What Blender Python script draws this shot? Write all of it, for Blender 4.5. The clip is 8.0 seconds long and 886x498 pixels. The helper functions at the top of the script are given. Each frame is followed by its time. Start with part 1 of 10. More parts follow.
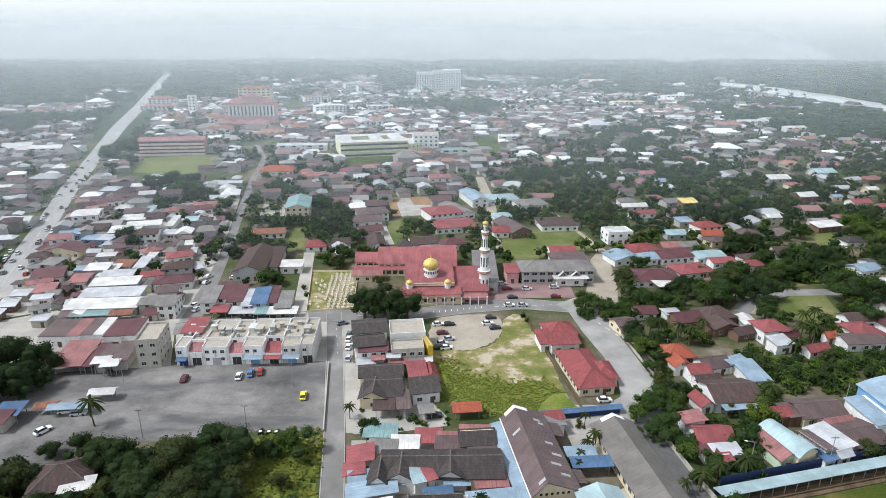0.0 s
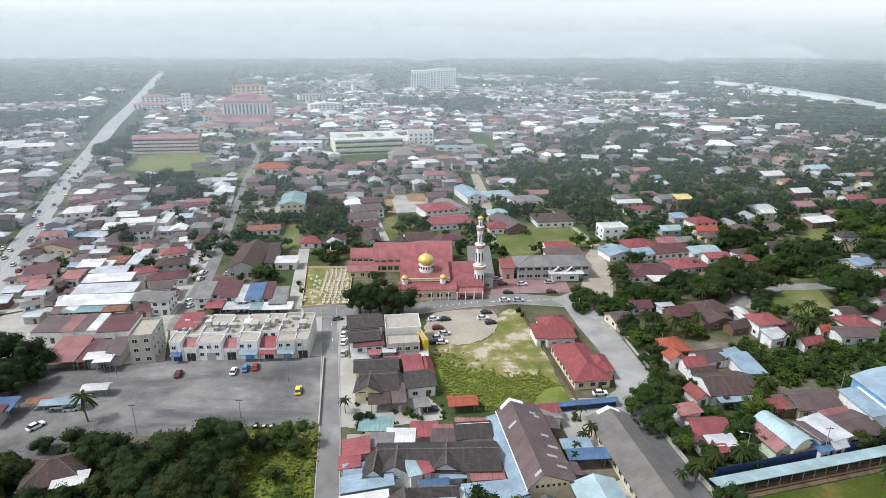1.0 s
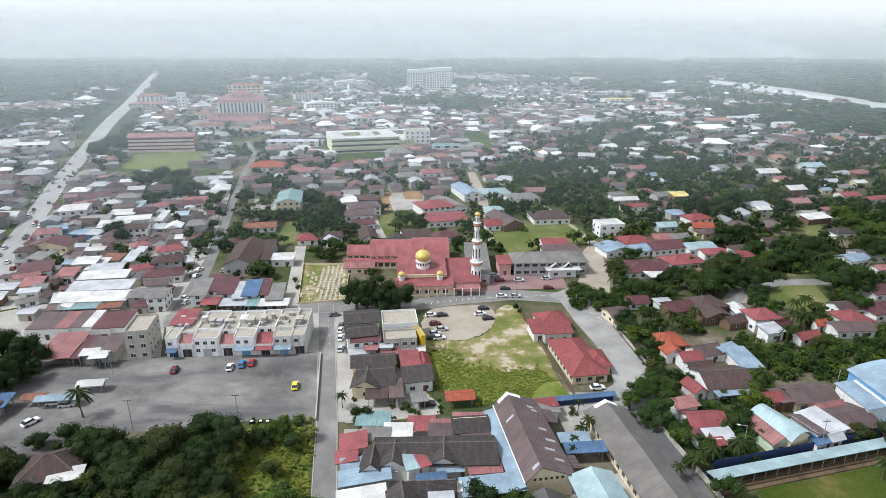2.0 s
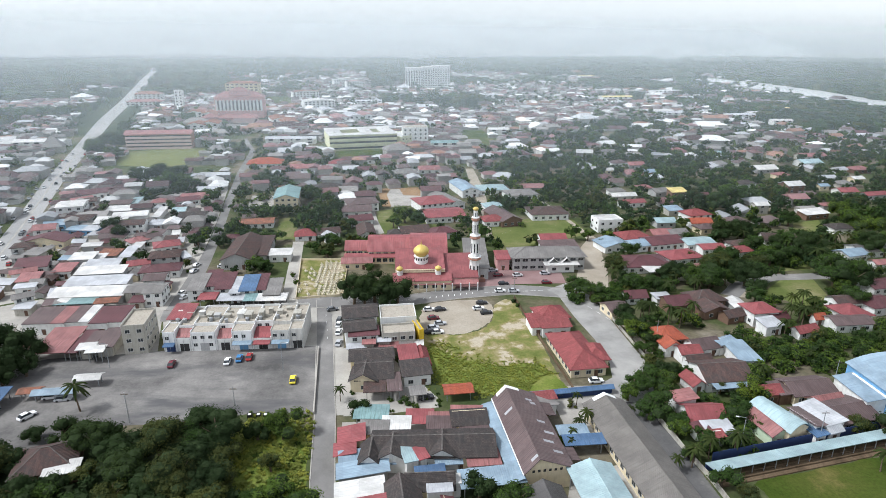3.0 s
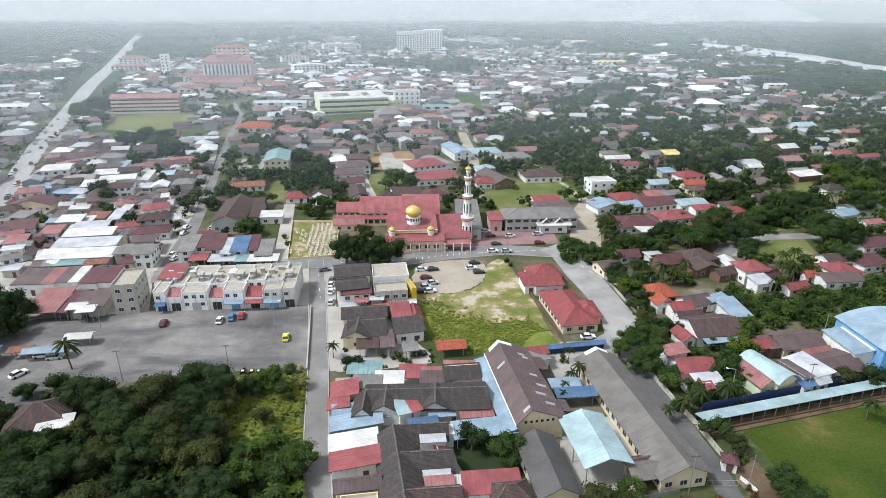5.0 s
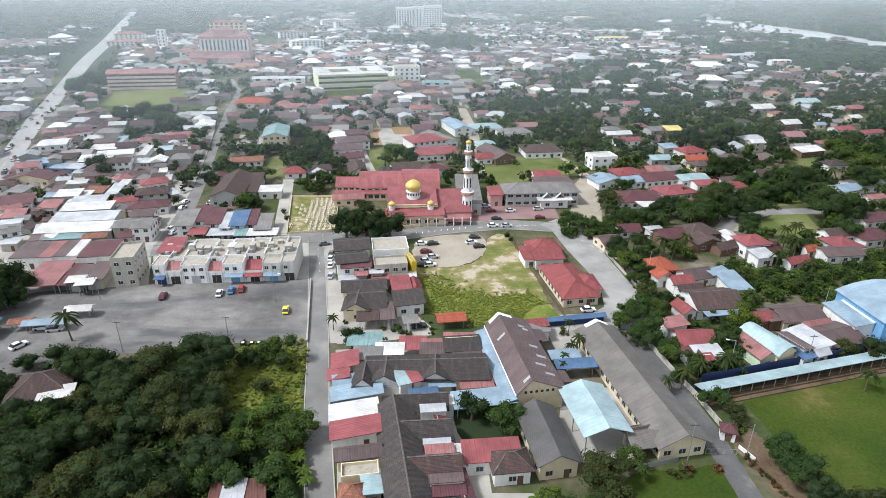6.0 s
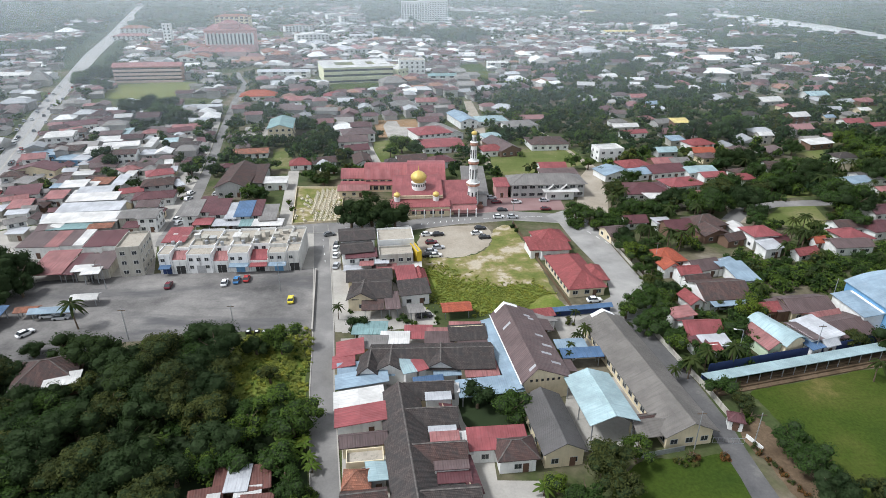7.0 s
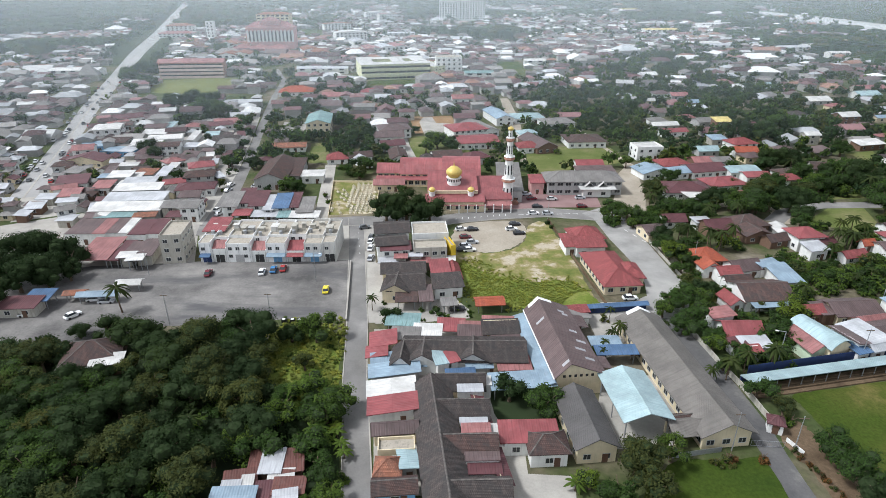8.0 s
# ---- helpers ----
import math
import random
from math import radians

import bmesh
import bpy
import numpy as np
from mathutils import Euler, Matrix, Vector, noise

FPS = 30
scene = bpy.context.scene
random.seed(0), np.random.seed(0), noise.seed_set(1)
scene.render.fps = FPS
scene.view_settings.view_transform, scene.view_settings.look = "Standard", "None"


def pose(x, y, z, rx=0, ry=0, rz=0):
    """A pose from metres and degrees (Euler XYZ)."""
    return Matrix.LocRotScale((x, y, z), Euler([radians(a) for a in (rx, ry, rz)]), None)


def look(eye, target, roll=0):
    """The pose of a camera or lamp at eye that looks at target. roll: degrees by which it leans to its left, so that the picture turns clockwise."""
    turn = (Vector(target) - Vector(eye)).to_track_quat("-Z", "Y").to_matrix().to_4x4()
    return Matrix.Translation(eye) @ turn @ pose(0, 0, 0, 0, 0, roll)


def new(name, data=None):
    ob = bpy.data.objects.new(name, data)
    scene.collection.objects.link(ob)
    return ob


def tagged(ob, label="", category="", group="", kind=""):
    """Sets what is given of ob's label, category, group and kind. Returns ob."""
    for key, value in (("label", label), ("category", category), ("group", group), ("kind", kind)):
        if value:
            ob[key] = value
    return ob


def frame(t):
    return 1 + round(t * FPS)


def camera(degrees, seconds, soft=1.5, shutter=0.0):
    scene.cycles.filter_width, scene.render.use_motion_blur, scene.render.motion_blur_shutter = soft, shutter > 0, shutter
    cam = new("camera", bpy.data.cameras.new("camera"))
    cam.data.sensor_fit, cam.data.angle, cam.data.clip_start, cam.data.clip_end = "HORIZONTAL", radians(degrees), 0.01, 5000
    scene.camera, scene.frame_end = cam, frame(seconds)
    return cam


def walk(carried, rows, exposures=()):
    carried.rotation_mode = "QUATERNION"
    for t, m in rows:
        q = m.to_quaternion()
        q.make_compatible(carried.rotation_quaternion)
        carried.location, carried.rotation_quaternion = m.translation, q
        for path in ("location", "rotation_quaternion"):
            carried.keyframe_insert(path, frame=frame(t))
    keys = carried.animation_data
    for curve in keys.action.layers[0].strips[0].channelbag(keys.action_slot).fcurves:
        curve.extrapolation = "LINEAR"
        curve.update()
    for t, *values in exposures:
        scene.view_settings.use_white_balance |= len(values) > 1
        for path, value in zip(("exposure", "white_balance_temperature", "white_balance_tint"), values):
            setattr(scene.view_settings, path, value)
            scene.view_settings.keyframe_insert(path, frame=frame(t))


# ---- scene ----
cam = camera(74.0, 8.0, soft=0.8)
PATH = [
    (0, (15.659, -9.051, 92.987), (15.685, -7.158, 92.341), 0.2),
    (0.5, (15.659, -9.163, 92.181), (15.69, -7.271, 91.535), 0.2),
    (1, (15.661, -9.189, 91.371), (15.703, -7.298, 90.723), 0.2),
    (1.5, (15.607, -9.27, 90.602), (15.657, -7.378, 89.954), 0.2),
    (3, (15.531, -9.431, 88.237), (15.591, -7.541, 87.585), 0.2),
    (3.5, (15.618, -9.424, 87.402), (15.686, -7.538, 86.741), 0.2),
    (4, (15.627, -9.475, 86.58), (15.703, -7.595, 85.903), 0.2),
    (4.5, (15.675, -9.548, 85.664), (15.758, -7.68, 84.954), 0.2),
    (6, (15.581, -9.534, 82.561), (15.664, -7.709, 81.748), 0.3),
    (6.5, (15.543, -9.584, 81.627), (15.625, -7.764, 80.802), 0.3),
    (7, (15.455, -9.623, 80.796), (15.521, -7.803, 79.969), 0.2),
    (7.5, (15.172, -9.817, 80.099), (15.183, -7.997, 79.271), 0.1),
    (8, (14.931, -10.294, 79.504), (14.887, -8.476, 78.674), 0.0),
]
walk(cam, [(t, look(eye, target, roll)) for t, eye, target, roll in PATH], [(0, 0.83, 6050, 9), (3.0, 0.85, 6050, 9), (4.5, 0.89, 6050, 9), (6.0, 0.96, 6050, 9), (7.0, 0.81, 6050, 9), (8.0, 0.82, 6050, 9)])

# ---- light: hazy bright sky, veiled sun high on the left ----
SUN_ELEV, SUN_AZ = 54.0, 258.0          # degrees; azimuth clockwise from +y
world = bpy.data.worlds.new("hazy_sky")
scene.world = world
world.use_nodes = True
wn, wl = world.node_tree.nodes, world.node_tree.links
wn.clear()
sky = wn.new("ShaderNodeTexSky")
sky.sky_type = "NISHITA"
sky.sun_disc = False
sky.sun_elevation, sky.sun_rotation = radians(SUN_ELEV), radians(SUN_AZ)
sky.air_density, sky.dust_density, sky.ozone_density, sky.altitude = 1.0, 1.5, 1.0, 0
pale = wn.new("ShaderNodeHueSaturation")
pale.inputs["Saturation"].default_value = 0.16
bg = wn.new("ShaderNodeBackground")
bg.inputs["Strength"].default_value = 0.12
wo = wn.new("ShaderNodeOutputWorld")
wl.new(sky.outputs[0], pale.inputs["Color"])
wl.new(pale.outputs[0], bg.inputs["Color"])
wl.new(bg.outputs[0], wo.inputs["Surface"])
sun_data = bpy.data.lights.new("sun", "SUN")
sun_data.energy, sun_data.angle, sun_data.color = 2.0, radians(8.0), (1.0, 0.97, 0.93)
sun = new("sun", sun_data)
e_, a_ = radians(SUN_ELEV), radians(SUN_AZ)
sun.matrix_world = look((400 * math.cos(e_) * math.sin(a_), 400 * math.cos(e_) * math.cos(a_), 400 * math.sin(e_)), (0, 0, 0))


# ---- materials ----
class Mat:
    """A small node builder: m = Mat(name); m.ramp(...), m.noise(...), m.done(...)"""

    def __init__(self, name, rough=0.8, spec=0.3, metal=0.0):
        self.mat = bpy.data.materials.new(name)
        self.mat.use_nodes = True
        self.nodes, self.links = self.mat.node_tree.nodes, self.mat.node_tree.links
        self.bsdf = self.nodes["Principled BSDF"]
        self.bsdf.inputs["Roughness"].default_value = rough
        self.bsdf.inputs["Specular IOR Level"].default_value = spec
        self.bsdf.inputs["Metallic"].default_value = metal

    def node(self, kind, **inputs):
        n = self.nodes.new(kind)
        for k, v in inputs.items():
            sock = n.inputs[k.replace("_", " ")]
            if isinstance(v, bpy.types.NodeSocket):
                self.links.new(v, sock)
            else:
                sock.default_value = v
        return n

    def coords(self, which="Object", scale=(1, 1, 1)):
        tc = self.nodes.new("ShaderNodeTexCoord")
        mp = self.node("ShaderNodeMapping", Vector=tc.outputs[which], Scale=scale)
        return mp.outputs[0]

    def world_pos(self, scale=(1, 1, 1)):
        g = self.nodes.new("ShaderNodeNewGeometry")
        return self.node("ShaderNodeMapping", Vector=g.outputs["Position"], Scale=scale).outputs[0]

    def noise(self, vec, scale, detail=4.0, rough=0.6):
        return self.node("ShaderNodeTexNoise", Vector=vec, Scale=scale, Detail=detail, Roughness=rough).outputs["Fac"]

    def ramp(self, fac, *stops):
        r = self.node("ShaderNodeValToRGB", Fac=fac)
        els = r.color_ramp.elements
        while len(els) < len(stops):
            els.new(0.5)
        for el, (p, c) in zip(els, stops):
            el.position = p
            el.color = (*c, 1) if len(c) == 3 else c
        return r.outputs["Color"]

    def band(self, fac, lo, hi):
        n = self.node("ShaderNodeMapRange", Value=fac)
        n.inputs["From Min"].default_value, n.inputs["From Max"].default_value = lo, hi
        return n.outputs["Result"]

    def mix(self, fac, a, b, blend="MIX"):
        n = self.nodes.new("ShaderNodeMix")
        n.data_type, n.blend_type = "RGBA", blend
        for sock, v in ((n.inputs["Factor"], fac), (n.inputs["A"] if False else n.inputs[6], a), (n.inputs[7], b)):
            if isinstance(v, bpy.types.NodeSocket):
                self.links.new(v, sock)
            else:
                sock.default_value = v if not isinstance(v, tuple) else ((*v, 1) if len(v) == 3 else v)
        return n.outputs[2]

    def maths(self, op, a, b=0.0):
        n = self.nodes.new("ShaderNodeMath")
        n.operation = op
        for sock, v in ((n.inputs[0], a), (n.inputs[1], b)):
            if isinstance(v, bpy.types.NodeSocket):
                self.links.new(v, sock)
            else:
                sock.default_value = v
        return n.outputs[0]

    def rnd(self):
        return self.nodes.new("ShaderNodeObjectInfo").outputs["Random"]

    def island(self):
        return self.nodes.new("ShaderNodeNewGeometry").outputs["Random Per Island"]

    def bump(self, height, strength=0.4, dist=0.05):
        n = self.node("ShaderNodeBump", Height=height, Strength=strength, Distance=dist)
        self.links.new(n.outputs[0], self.bsdf.inputs["Normal"])

    def done(self, colour):
        if isinstance(colour, bpy.types.NodeSocket):
            self.links.new(colour, self.bsdf.inputs["Base Color"])
        else:
            self.bsdf.inputs["Base Color"].default_value = (*colour, 1)
        return self.mat


def shade(c, f):
    return tuple(min(1.0, v * f) for v in c)


def metal_roof(name, c, worn=0.5, rib=0.75, rust=(0.16, 0.07, 0.04)):
    """Painted ribbed sheet: ribs down the slope, overlapping sheets, run-off streaks and faded patches."""
    m = Mat(name, rough=0.55, spec=0.35)
    uv = m.coords("UV")
    streak = m.noise(m.coords("UV", (1.6, 0.12, 1)), 1.0, 5, 0.65)
    patch = m.noise(uv, 0.16, 4, 0.6)
    fine = m.noise(uv, 3.0, 3)
    col = m.ramp(patch, (0.34, shade(c, 0.7)), (0.66, shade(c, 1.22)))
    col = m.mix(m.band(streak, 0.48, 0.72), col, shade(c, 0.55 if worn > 0.4 else 0.7 if worn > 0.28 else 0.82))
    pale_ = tuple(0.6 * v + 0.4 * sum(c) / 3 * 1.25 for v in c)
    col = m.mix(m.maths("MULTIPLY", m.band(m.noise(uv, 0.7, 5, 0.7), 0.52, 0.7), 0.25 + worn * 0.6), col, pale_)
    col = m.mix(m.maths("MULTIPLY", m.band(fine, 0.55, 0.8), worn * 0.5), col, rust)
    sheet = m.node("ShaderNodeTexBrick", Vector=uv, Scale=1.0, Color1=(1, 1, 1, 1), Color2=(0.84, 0.84, 0.84, 1), Mortar=(0.6, 0.6, 0.6, 1))
    sheet.inputs["Brick Width"].default_value, sheet.inputs["Row Height"].default_value = 1.5, 4.2
    sheet.inputs["Mortar Size"].default_value = 0.03
    col = m.mix(0.3 + worn * 0.5, col, sheet.outputs["Color"], "MULTIPLY")
    col = m.mix(0.35, col, m.ramp(m.rnd(), (0, (0.72, 0.72, 0.72)), (1, (1.2, 1.2, 1.2))), "MULTIPLY")
    wave = m.node("ShaderNodeTexWave", Vector=uv, Scale=1.0 / rib * 0.5)
    m.bump(wave.outputs["Fac"], 0.5, 0.06)
    return m.done(col)


def tile_roof(name, c, lichen=(0.09, 0.085, 0.08)):
    """Clay or cement tiles: courses across the slope, weathered and mottled."""
    m = Mat(name, rough=0.85, spec=0.2)
    uv = m.coords("UV")
    br = m.node("ShaderNodeTexBrick", Vector=uv, Scale=1.0, Color1=(*shade(c, 0.8), 1), Color2=(*shade(c, 1.2), 1), Mortar=(*shade(c, 0.5), 1))
    br.inputs["Brick Width"].default_value, br.inputs["Row Height"].default_value = 0.34, 0.36
    br.inputs["Mortar Size"].default_value = 0.03
    blotch = m.noise(uv, 0.35, 6, 0.7)
    streak = m.noise(m.coords("UV", (0.9, 0.15, 1)), 1.0, 5, 0.65)
    col = m.mix(m.band(blotch, 0.42, 0.62), br.outputs["Color"], lichen)
    col = m.mix(m.maths("MULTIPLY", m.band(m.noise(uv, 1.1, 5, 0.75), 0.55, 0.7), 0.55), col, shade(lichen, 0.45))
    col = m.mix(m.maths("MULTIPLY", m.band(streak, 0.52, 0.75), 0.6), col, shade(c, 1.5))
    col = m.mix(0.35, col, m.ramp(m.rnd(), (0, (0.75, 0.75, 0.75)), (1, (1.2, 1.2, 1.2))), "MULTIPLY")
    wave = m.node("ShaderNodeTexWave", Vector=uv, Scale=1.4)
    wave.bands_direction = "Y"
    m.bump(m.maths("ADD", wave.outputs["Fac"], m.noise(uv, 5.0)), 0.6, 0.07)
    return m.done(col)


def paint(name, c, dirt=0.5, rough=0.8):
    """Painted plaster with rain streaks, blotches and grime."""
    m = Mat(name, rough=rough, spec=0.25)
    pos = m.coords("Object")
    streak = m.noise(m.coords("Object", (1.5, 1.5, 0.18)), 1.0, 5, 0.7)
    blot = m.noise(pos, 0.5, 5)
    col = m.ramp(blot, (0.3, shade(c, 0.86)), (0.7, shade(c, 1.06)))
    col = m.mix(m.maths("MULTIPLY", m.band(streak, 0.5, 0.78), dirt), col, shade(c, 0.4))
    m.bump(m.noise(pos, 6.0), 0.2, 0.02)
    return m.done(col)


def plain(name, c, rough=0.6, spec=0.4, metal=0.0, var=0.15, scale=2.0):
    m = Mat(name, rough, spec, metal)
    n = m.noise(m.coords("Object"), scale, 4)
    return m.done(m.ramp(n, (0.3, shade(c, 1 - var)), (0.7, shade(c, 1 + var))))


def ground_mat(name, stops, scale=0.05, fine=1.2, bump=0.3, streak=None, grit=0.7):
    """Earth, grass or paving in world coordinates: colour stops over broad noise, then grain."""
    m = Mat(name, rough=0.95, spec=0.15)
    pos = m.world_pos()
    broad = m.noise(pos, scale, 6, 0.62)
    grain = m.noise(pos, fine, 5, 0.65)
    col = m.ramp(broad, *stops)
    col = m.mix(grit, col, m.ramp(grain, (0.3, (0.62, 0.62, 0.62)), (0.7, (1.3, 1.3, 1.3))), "MULTIPLY")
    if streak:
        s = m.noise(m.world_pos(streak[1]), 1.0, 5, 0.6)
        col = m.mix(m.band(s, 0.5, 0.66), col, streak[0])
    m.bump(grain, bump, 0.12)
    return m.done(col)


def leaf_mat(name, dark, light, sheen=0.25):
    m = Mat(name, rough=0.75, spec=0.12)
    isl, ob = m.island(), m.rnd()
    dark = tuple(0.3 * a + 0.7 * b for a, b in zip(dark, light))
    col = m.ramp(isl, (0.0, dark), (0.75, light), (1.0, shade(light, 1.08)))
    col = m.mix(0.75, col, m.ramp(ob, (0.0, (0.66, 0.70, 0.68)), (0.5, (0.95, 1.0, 0.9)), (0.85, (1.15, 1.15, 0.9)), (1.0, (1.35, 1.2, 0.8))), "MULTIPLY")
    patch = m.noise(m.world_pos(), 0.25, 3)
    col = m.mix(0.45, col, m.ramp(patch, (0.35, (0.6, 0.66, 0.65)), (0.65, (1.3, 1.25, 1.05))), "MULTIPLY")
    m.done(col)
    thin = m.node("ShaderNodeBsdfTranslucent", Color=col)
    both = m.nodes.new("ShaderNodeMixShader")
    both.inputs[0].default_value = 0.4
    m.links.new(m.bsdf.outputs[0], both.inputs[1])
    m.links.new(thin.outputs[0], both.inputs[2])
    m.links.new(both.outputs[0], m.nodes["Material Output"].inputs["Surface"])
    return m.mat


ROOF = {
    "red": metal_roof("red_metal_roof", (0.25, 0.068, 0.072), 0.35),
    "mosque": metal_roof("pinkish_red_mosque_roof", (0.27, 0.085, 0.088), 0.3),
    "pink": metal_roof("faded_red_metal_roof", (0.29, 0.125, 0.12), 0.5),
    "maroon": metal_roof("maroon_metal_roof", (0.105, 0.04, 0.045), 0.4),
    "brown": metal_roof("brown_sheet_roof", (0.115, 0.080, 0.078), 0.5),
    "orange": tile_roof("orange_tile_roof", (0.38, 0.10, 0.055), (0.27, 0.08, 0.055)),
    "redtile": tile_roof("red_tile_roof", (0.27, 0.078, 0.078), (0.19, 0.06, 0.06)),
    "terracotta": tile_roof("terracotta_tile_roof", (0.30, 0.13, 0.085), (0.14, 0.08, 0.06)),
    "dark": tile_roof("dark_weathered_tile_roof", (0.075, 0.062, 0.058), (0.045, 0.043, 0.042)),
    "browntile": tile_roof("brown_tile_roof", (0.10, 0.062, 0.055), (0.06, 0.05, 0.048)),
    "grey": metal_roof("grey_sheet_roof", (0.19, 0.18, 0.17), 0.4),
    "asbestos": metal_roof("grey_cement_sheet_roof", (0.155, 0.142, 0.128), 0.3, 0.35),
    "slate": metal_roof("dark_grey_sheet_roof", (0.085, 0.080, 0.078), 0.3, 0.35),
    "white": metal_roof("white_metal_roof", (0.54, 0.53, 0.51), 0.25),
    "zinc": metal_roof("zinc_sheet_roof", (0.42, 0.43, 0.45), 0.25),
    "blue": metal_roof("pale_blue_metal_roof", (0.235, 0.315, 0.385), 0.25),
    "deepblue": metal_roof("blue_metal_roof", (0.075, 0.14, 0.25), 0.4),
    "aqua": metal_roof("pale_aqua_metal_roof", (0.30, 0.40, 0.42), 0.25),
    "yellow": metal_roof("yellow_metal_roof", (0.50, 0.38, 0.15), 0.3),
    "rust": metal_roof("rusty_sheet_roof", (0.13, 0.052, 0.042), 0.95),
    "teal": metal_roof("teal_metal_roof", (0.19, 0.30, 0.30), 0.45),
    "yellow": metal_roof("yellow_metal_roof", (0.62, 0.50, 0.18), 0.3),
    "concrete": paint("stained_roof_slab", (0.37, 0.335, 0.28), 0.9),
}
WALL = {
    "white": paint("white_plaster", (0.72, 0.72, 0.70), 0.45),
    "cream": paint("cream_plaster", (0.66, 0.57, 0.40), 0.4),
    "grey": paint("grey_plaster", (0.40, 0.40, 0.39), 0.5),
    "old": paint("stained_concrete_wall", (0.42, 0.40, 0.35), 0.9),
    "timber": paint("brown_timber_wall", (0.16, 0.10, 0.07), 0.5),
    "green": paint("pale_green_plaster", (0.50, 0.60, 0.44), 0.4),
    "lemon": paint("pale_yellow_plaster", (0.68, 0.68, 0.47), 0.35),
    "pink": paint("pink_plaster", (0.62, 0.36, 0.34), 0.4),
    "blue": paint("blue_plaster", (0.16, 0.34, 0.56), 0.4),
    "yellow": paint("yellow_plaster", (0.66, 0.46, 0.04), 0.4),
    "brick": paint("brown_brick_wall", (0.24, 0.13, 0.10), 0.5),
    "clay": paint("terracotta_painted_wall", (0.38, 0.21, 0.15), 0.4),
    "bright": paint("fresh_white_plaster", (0.76, 0.76, 0.75), 0.3),
    "navy": paint("navy_wall", (0.03, 0.05, 0.13), 0.4),
}
RIDGE = plain("pale_mortar_ridge", (0.11, 0.10, 0.092), 0.9, 0.2, 0, 0.45, 1.5)
GLASS = plain("dark_window_glass", (0.035, 0.04, 0.045), 0.15, 0.6)
FRAME = plain("window_frame_paint", (0.5, 0.5, 0.48), 0.6)
DOOR = plain("brown_door", (0.11, 0.06, 0.04), 0.7)
SHUTTER = plain("grey_roller_shutter", (0.33, 0.33, 0.33), 0.5)
# near-black slabs: the shade inside doorways, vents and arches is put into colour
DARK = plain("dark_opening", (0.03, 0.03, 0.03), 0.9)
WHITE = plain("white_paint", (0.75, 0.75, 0.74), 0.6)
GOLD = plain("gold_dome_paint", (0.56, 0.42, 0.12), 0.45, 0.4, 0.1)
TANK = plain("pale_blue_plastic_tank", (0.25, 0.4, 0.6), 0.5)
STEEL = plain("galvanised_steel", (0.32, 0.33, 0.34), 0.5, 0.5, 0.4)
BARK = plain("grey_brown_bark", (0.12, 0.09, 0.065), 0.95, 0.1, 0, 0.35, 3)
TYRE = plain("black_rubber", (0.02, 0.02, 0.02), 0.9)
PALE_ROAD = ground_mat("dusty_pale_asphalt", [(0.3, (0.20, 0.195, 0.187)), (0.5, (0.285, 0.278, 0.266)), (0.7, (0.36, 0.35, 0.33))], 0.09, 2.5, 0.15, grit=0.2)
ASPHALT = ground_mat("worn_asphalt", [(0.3, (0.145, 0.14, 0.134)), (0.55, (0.205, 0.198, 0.19)), (0.72, (0.29, 0.28, 0.265))], 0.08, 2.5, 0.15, grit=0.22)
LOT = ground_mat("car_park_asphalt", [(0.34, (0.08, 0.077, 0.075)), (0.5, (0.165, 0.157, 0.150)), (0.66, (0.255, 0.243, 0.228))], 0.05, 1.6, 0.15, ((0.098, 0.096, 0.098), (0.03, 0.11, 1)), grit=0.22)
# LANE is darkened: tree shadow over the lane is put into its colour
LANE = ground_mat("dark_damp_asphalt", [(0.3, (0.075, 0.074, 0.076)), (0.6, (0.12, 0.117, 0.116)), (0.75, (0.19, 0.18, 0.17))], 0.15, 2.0, 0.15, grit=0.25)
CONCRETE = ground_mat("stained_concrete", [(0.3, (0.26, 0.245, 0.225)), (0.7, (0.42, 0.40, 0.36))], 0.1, 2.0, 0.15, grit=0.22)
DIRT = ground_mat("sandy_earth", [(0.3, (0.265, 0.228, 0.178)), (0.7, (0.385, 0.345, 0.285))], 0.09, 1.5, grit=0.35)
BROWN = ground_mat("bare_brown_earth", [(0.3, (0.075, 0.052, 0.032)), (0.7, (0.165, 0.118, 0.076))], 0.2, 1.5)
PAVING = ground_mat("red_brick_paving", [(0.3, (0.21, 0.13, 0.125)), (0.7, (0.28, 0.19, 0.185))], 0.08, 3.0, grit=0.22)
DRYGRASS = ground_mat("dry_grass", [(0.34, (0.10, 0.125, 0.030)), (0.45, (0.155, 0.162, 0.050)), (0.505, (0.215, 0.19, 0.082)), (0.545, (0.275, 0.235, 0.13)), (0.585, (0.40, 0.35, 0.265))], 0.11, 1.2, grit=0.5)
LAWN = ground_mat("mown_grass", [(0.34, (0.026, 0.048, 0.006)), (0.50, (0.043, 0.066, 0.008)), (0.60, (0.064, 0.078, 0.014)), (0.70, (0.14, 0.118, 0.040))], 0.035, 1.5)
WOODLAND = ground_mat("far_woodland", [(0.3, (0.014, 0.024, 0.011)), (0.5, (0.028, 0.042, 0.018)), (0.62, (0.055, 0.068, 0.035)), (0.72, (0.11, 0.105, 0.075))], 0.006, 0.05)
EARTH = ground_mat("town_ground", [(0.3, (0.032, 0.052, 0.017)), (0.46, (0.06, 0.075, 0.028)), (0.57, (0.12, 0.105, 0.07)), (0.7, (0.22, 0.195, 0.155))], 0.03, 0.6)
ORANGE_EARTH = ground_mat("orange_earth", [(0.3, (0.22, 0.135, 0.07)), (0.7, (0.32, 0.215, 0.125))], 0.09, 1.5, grit=0.3)
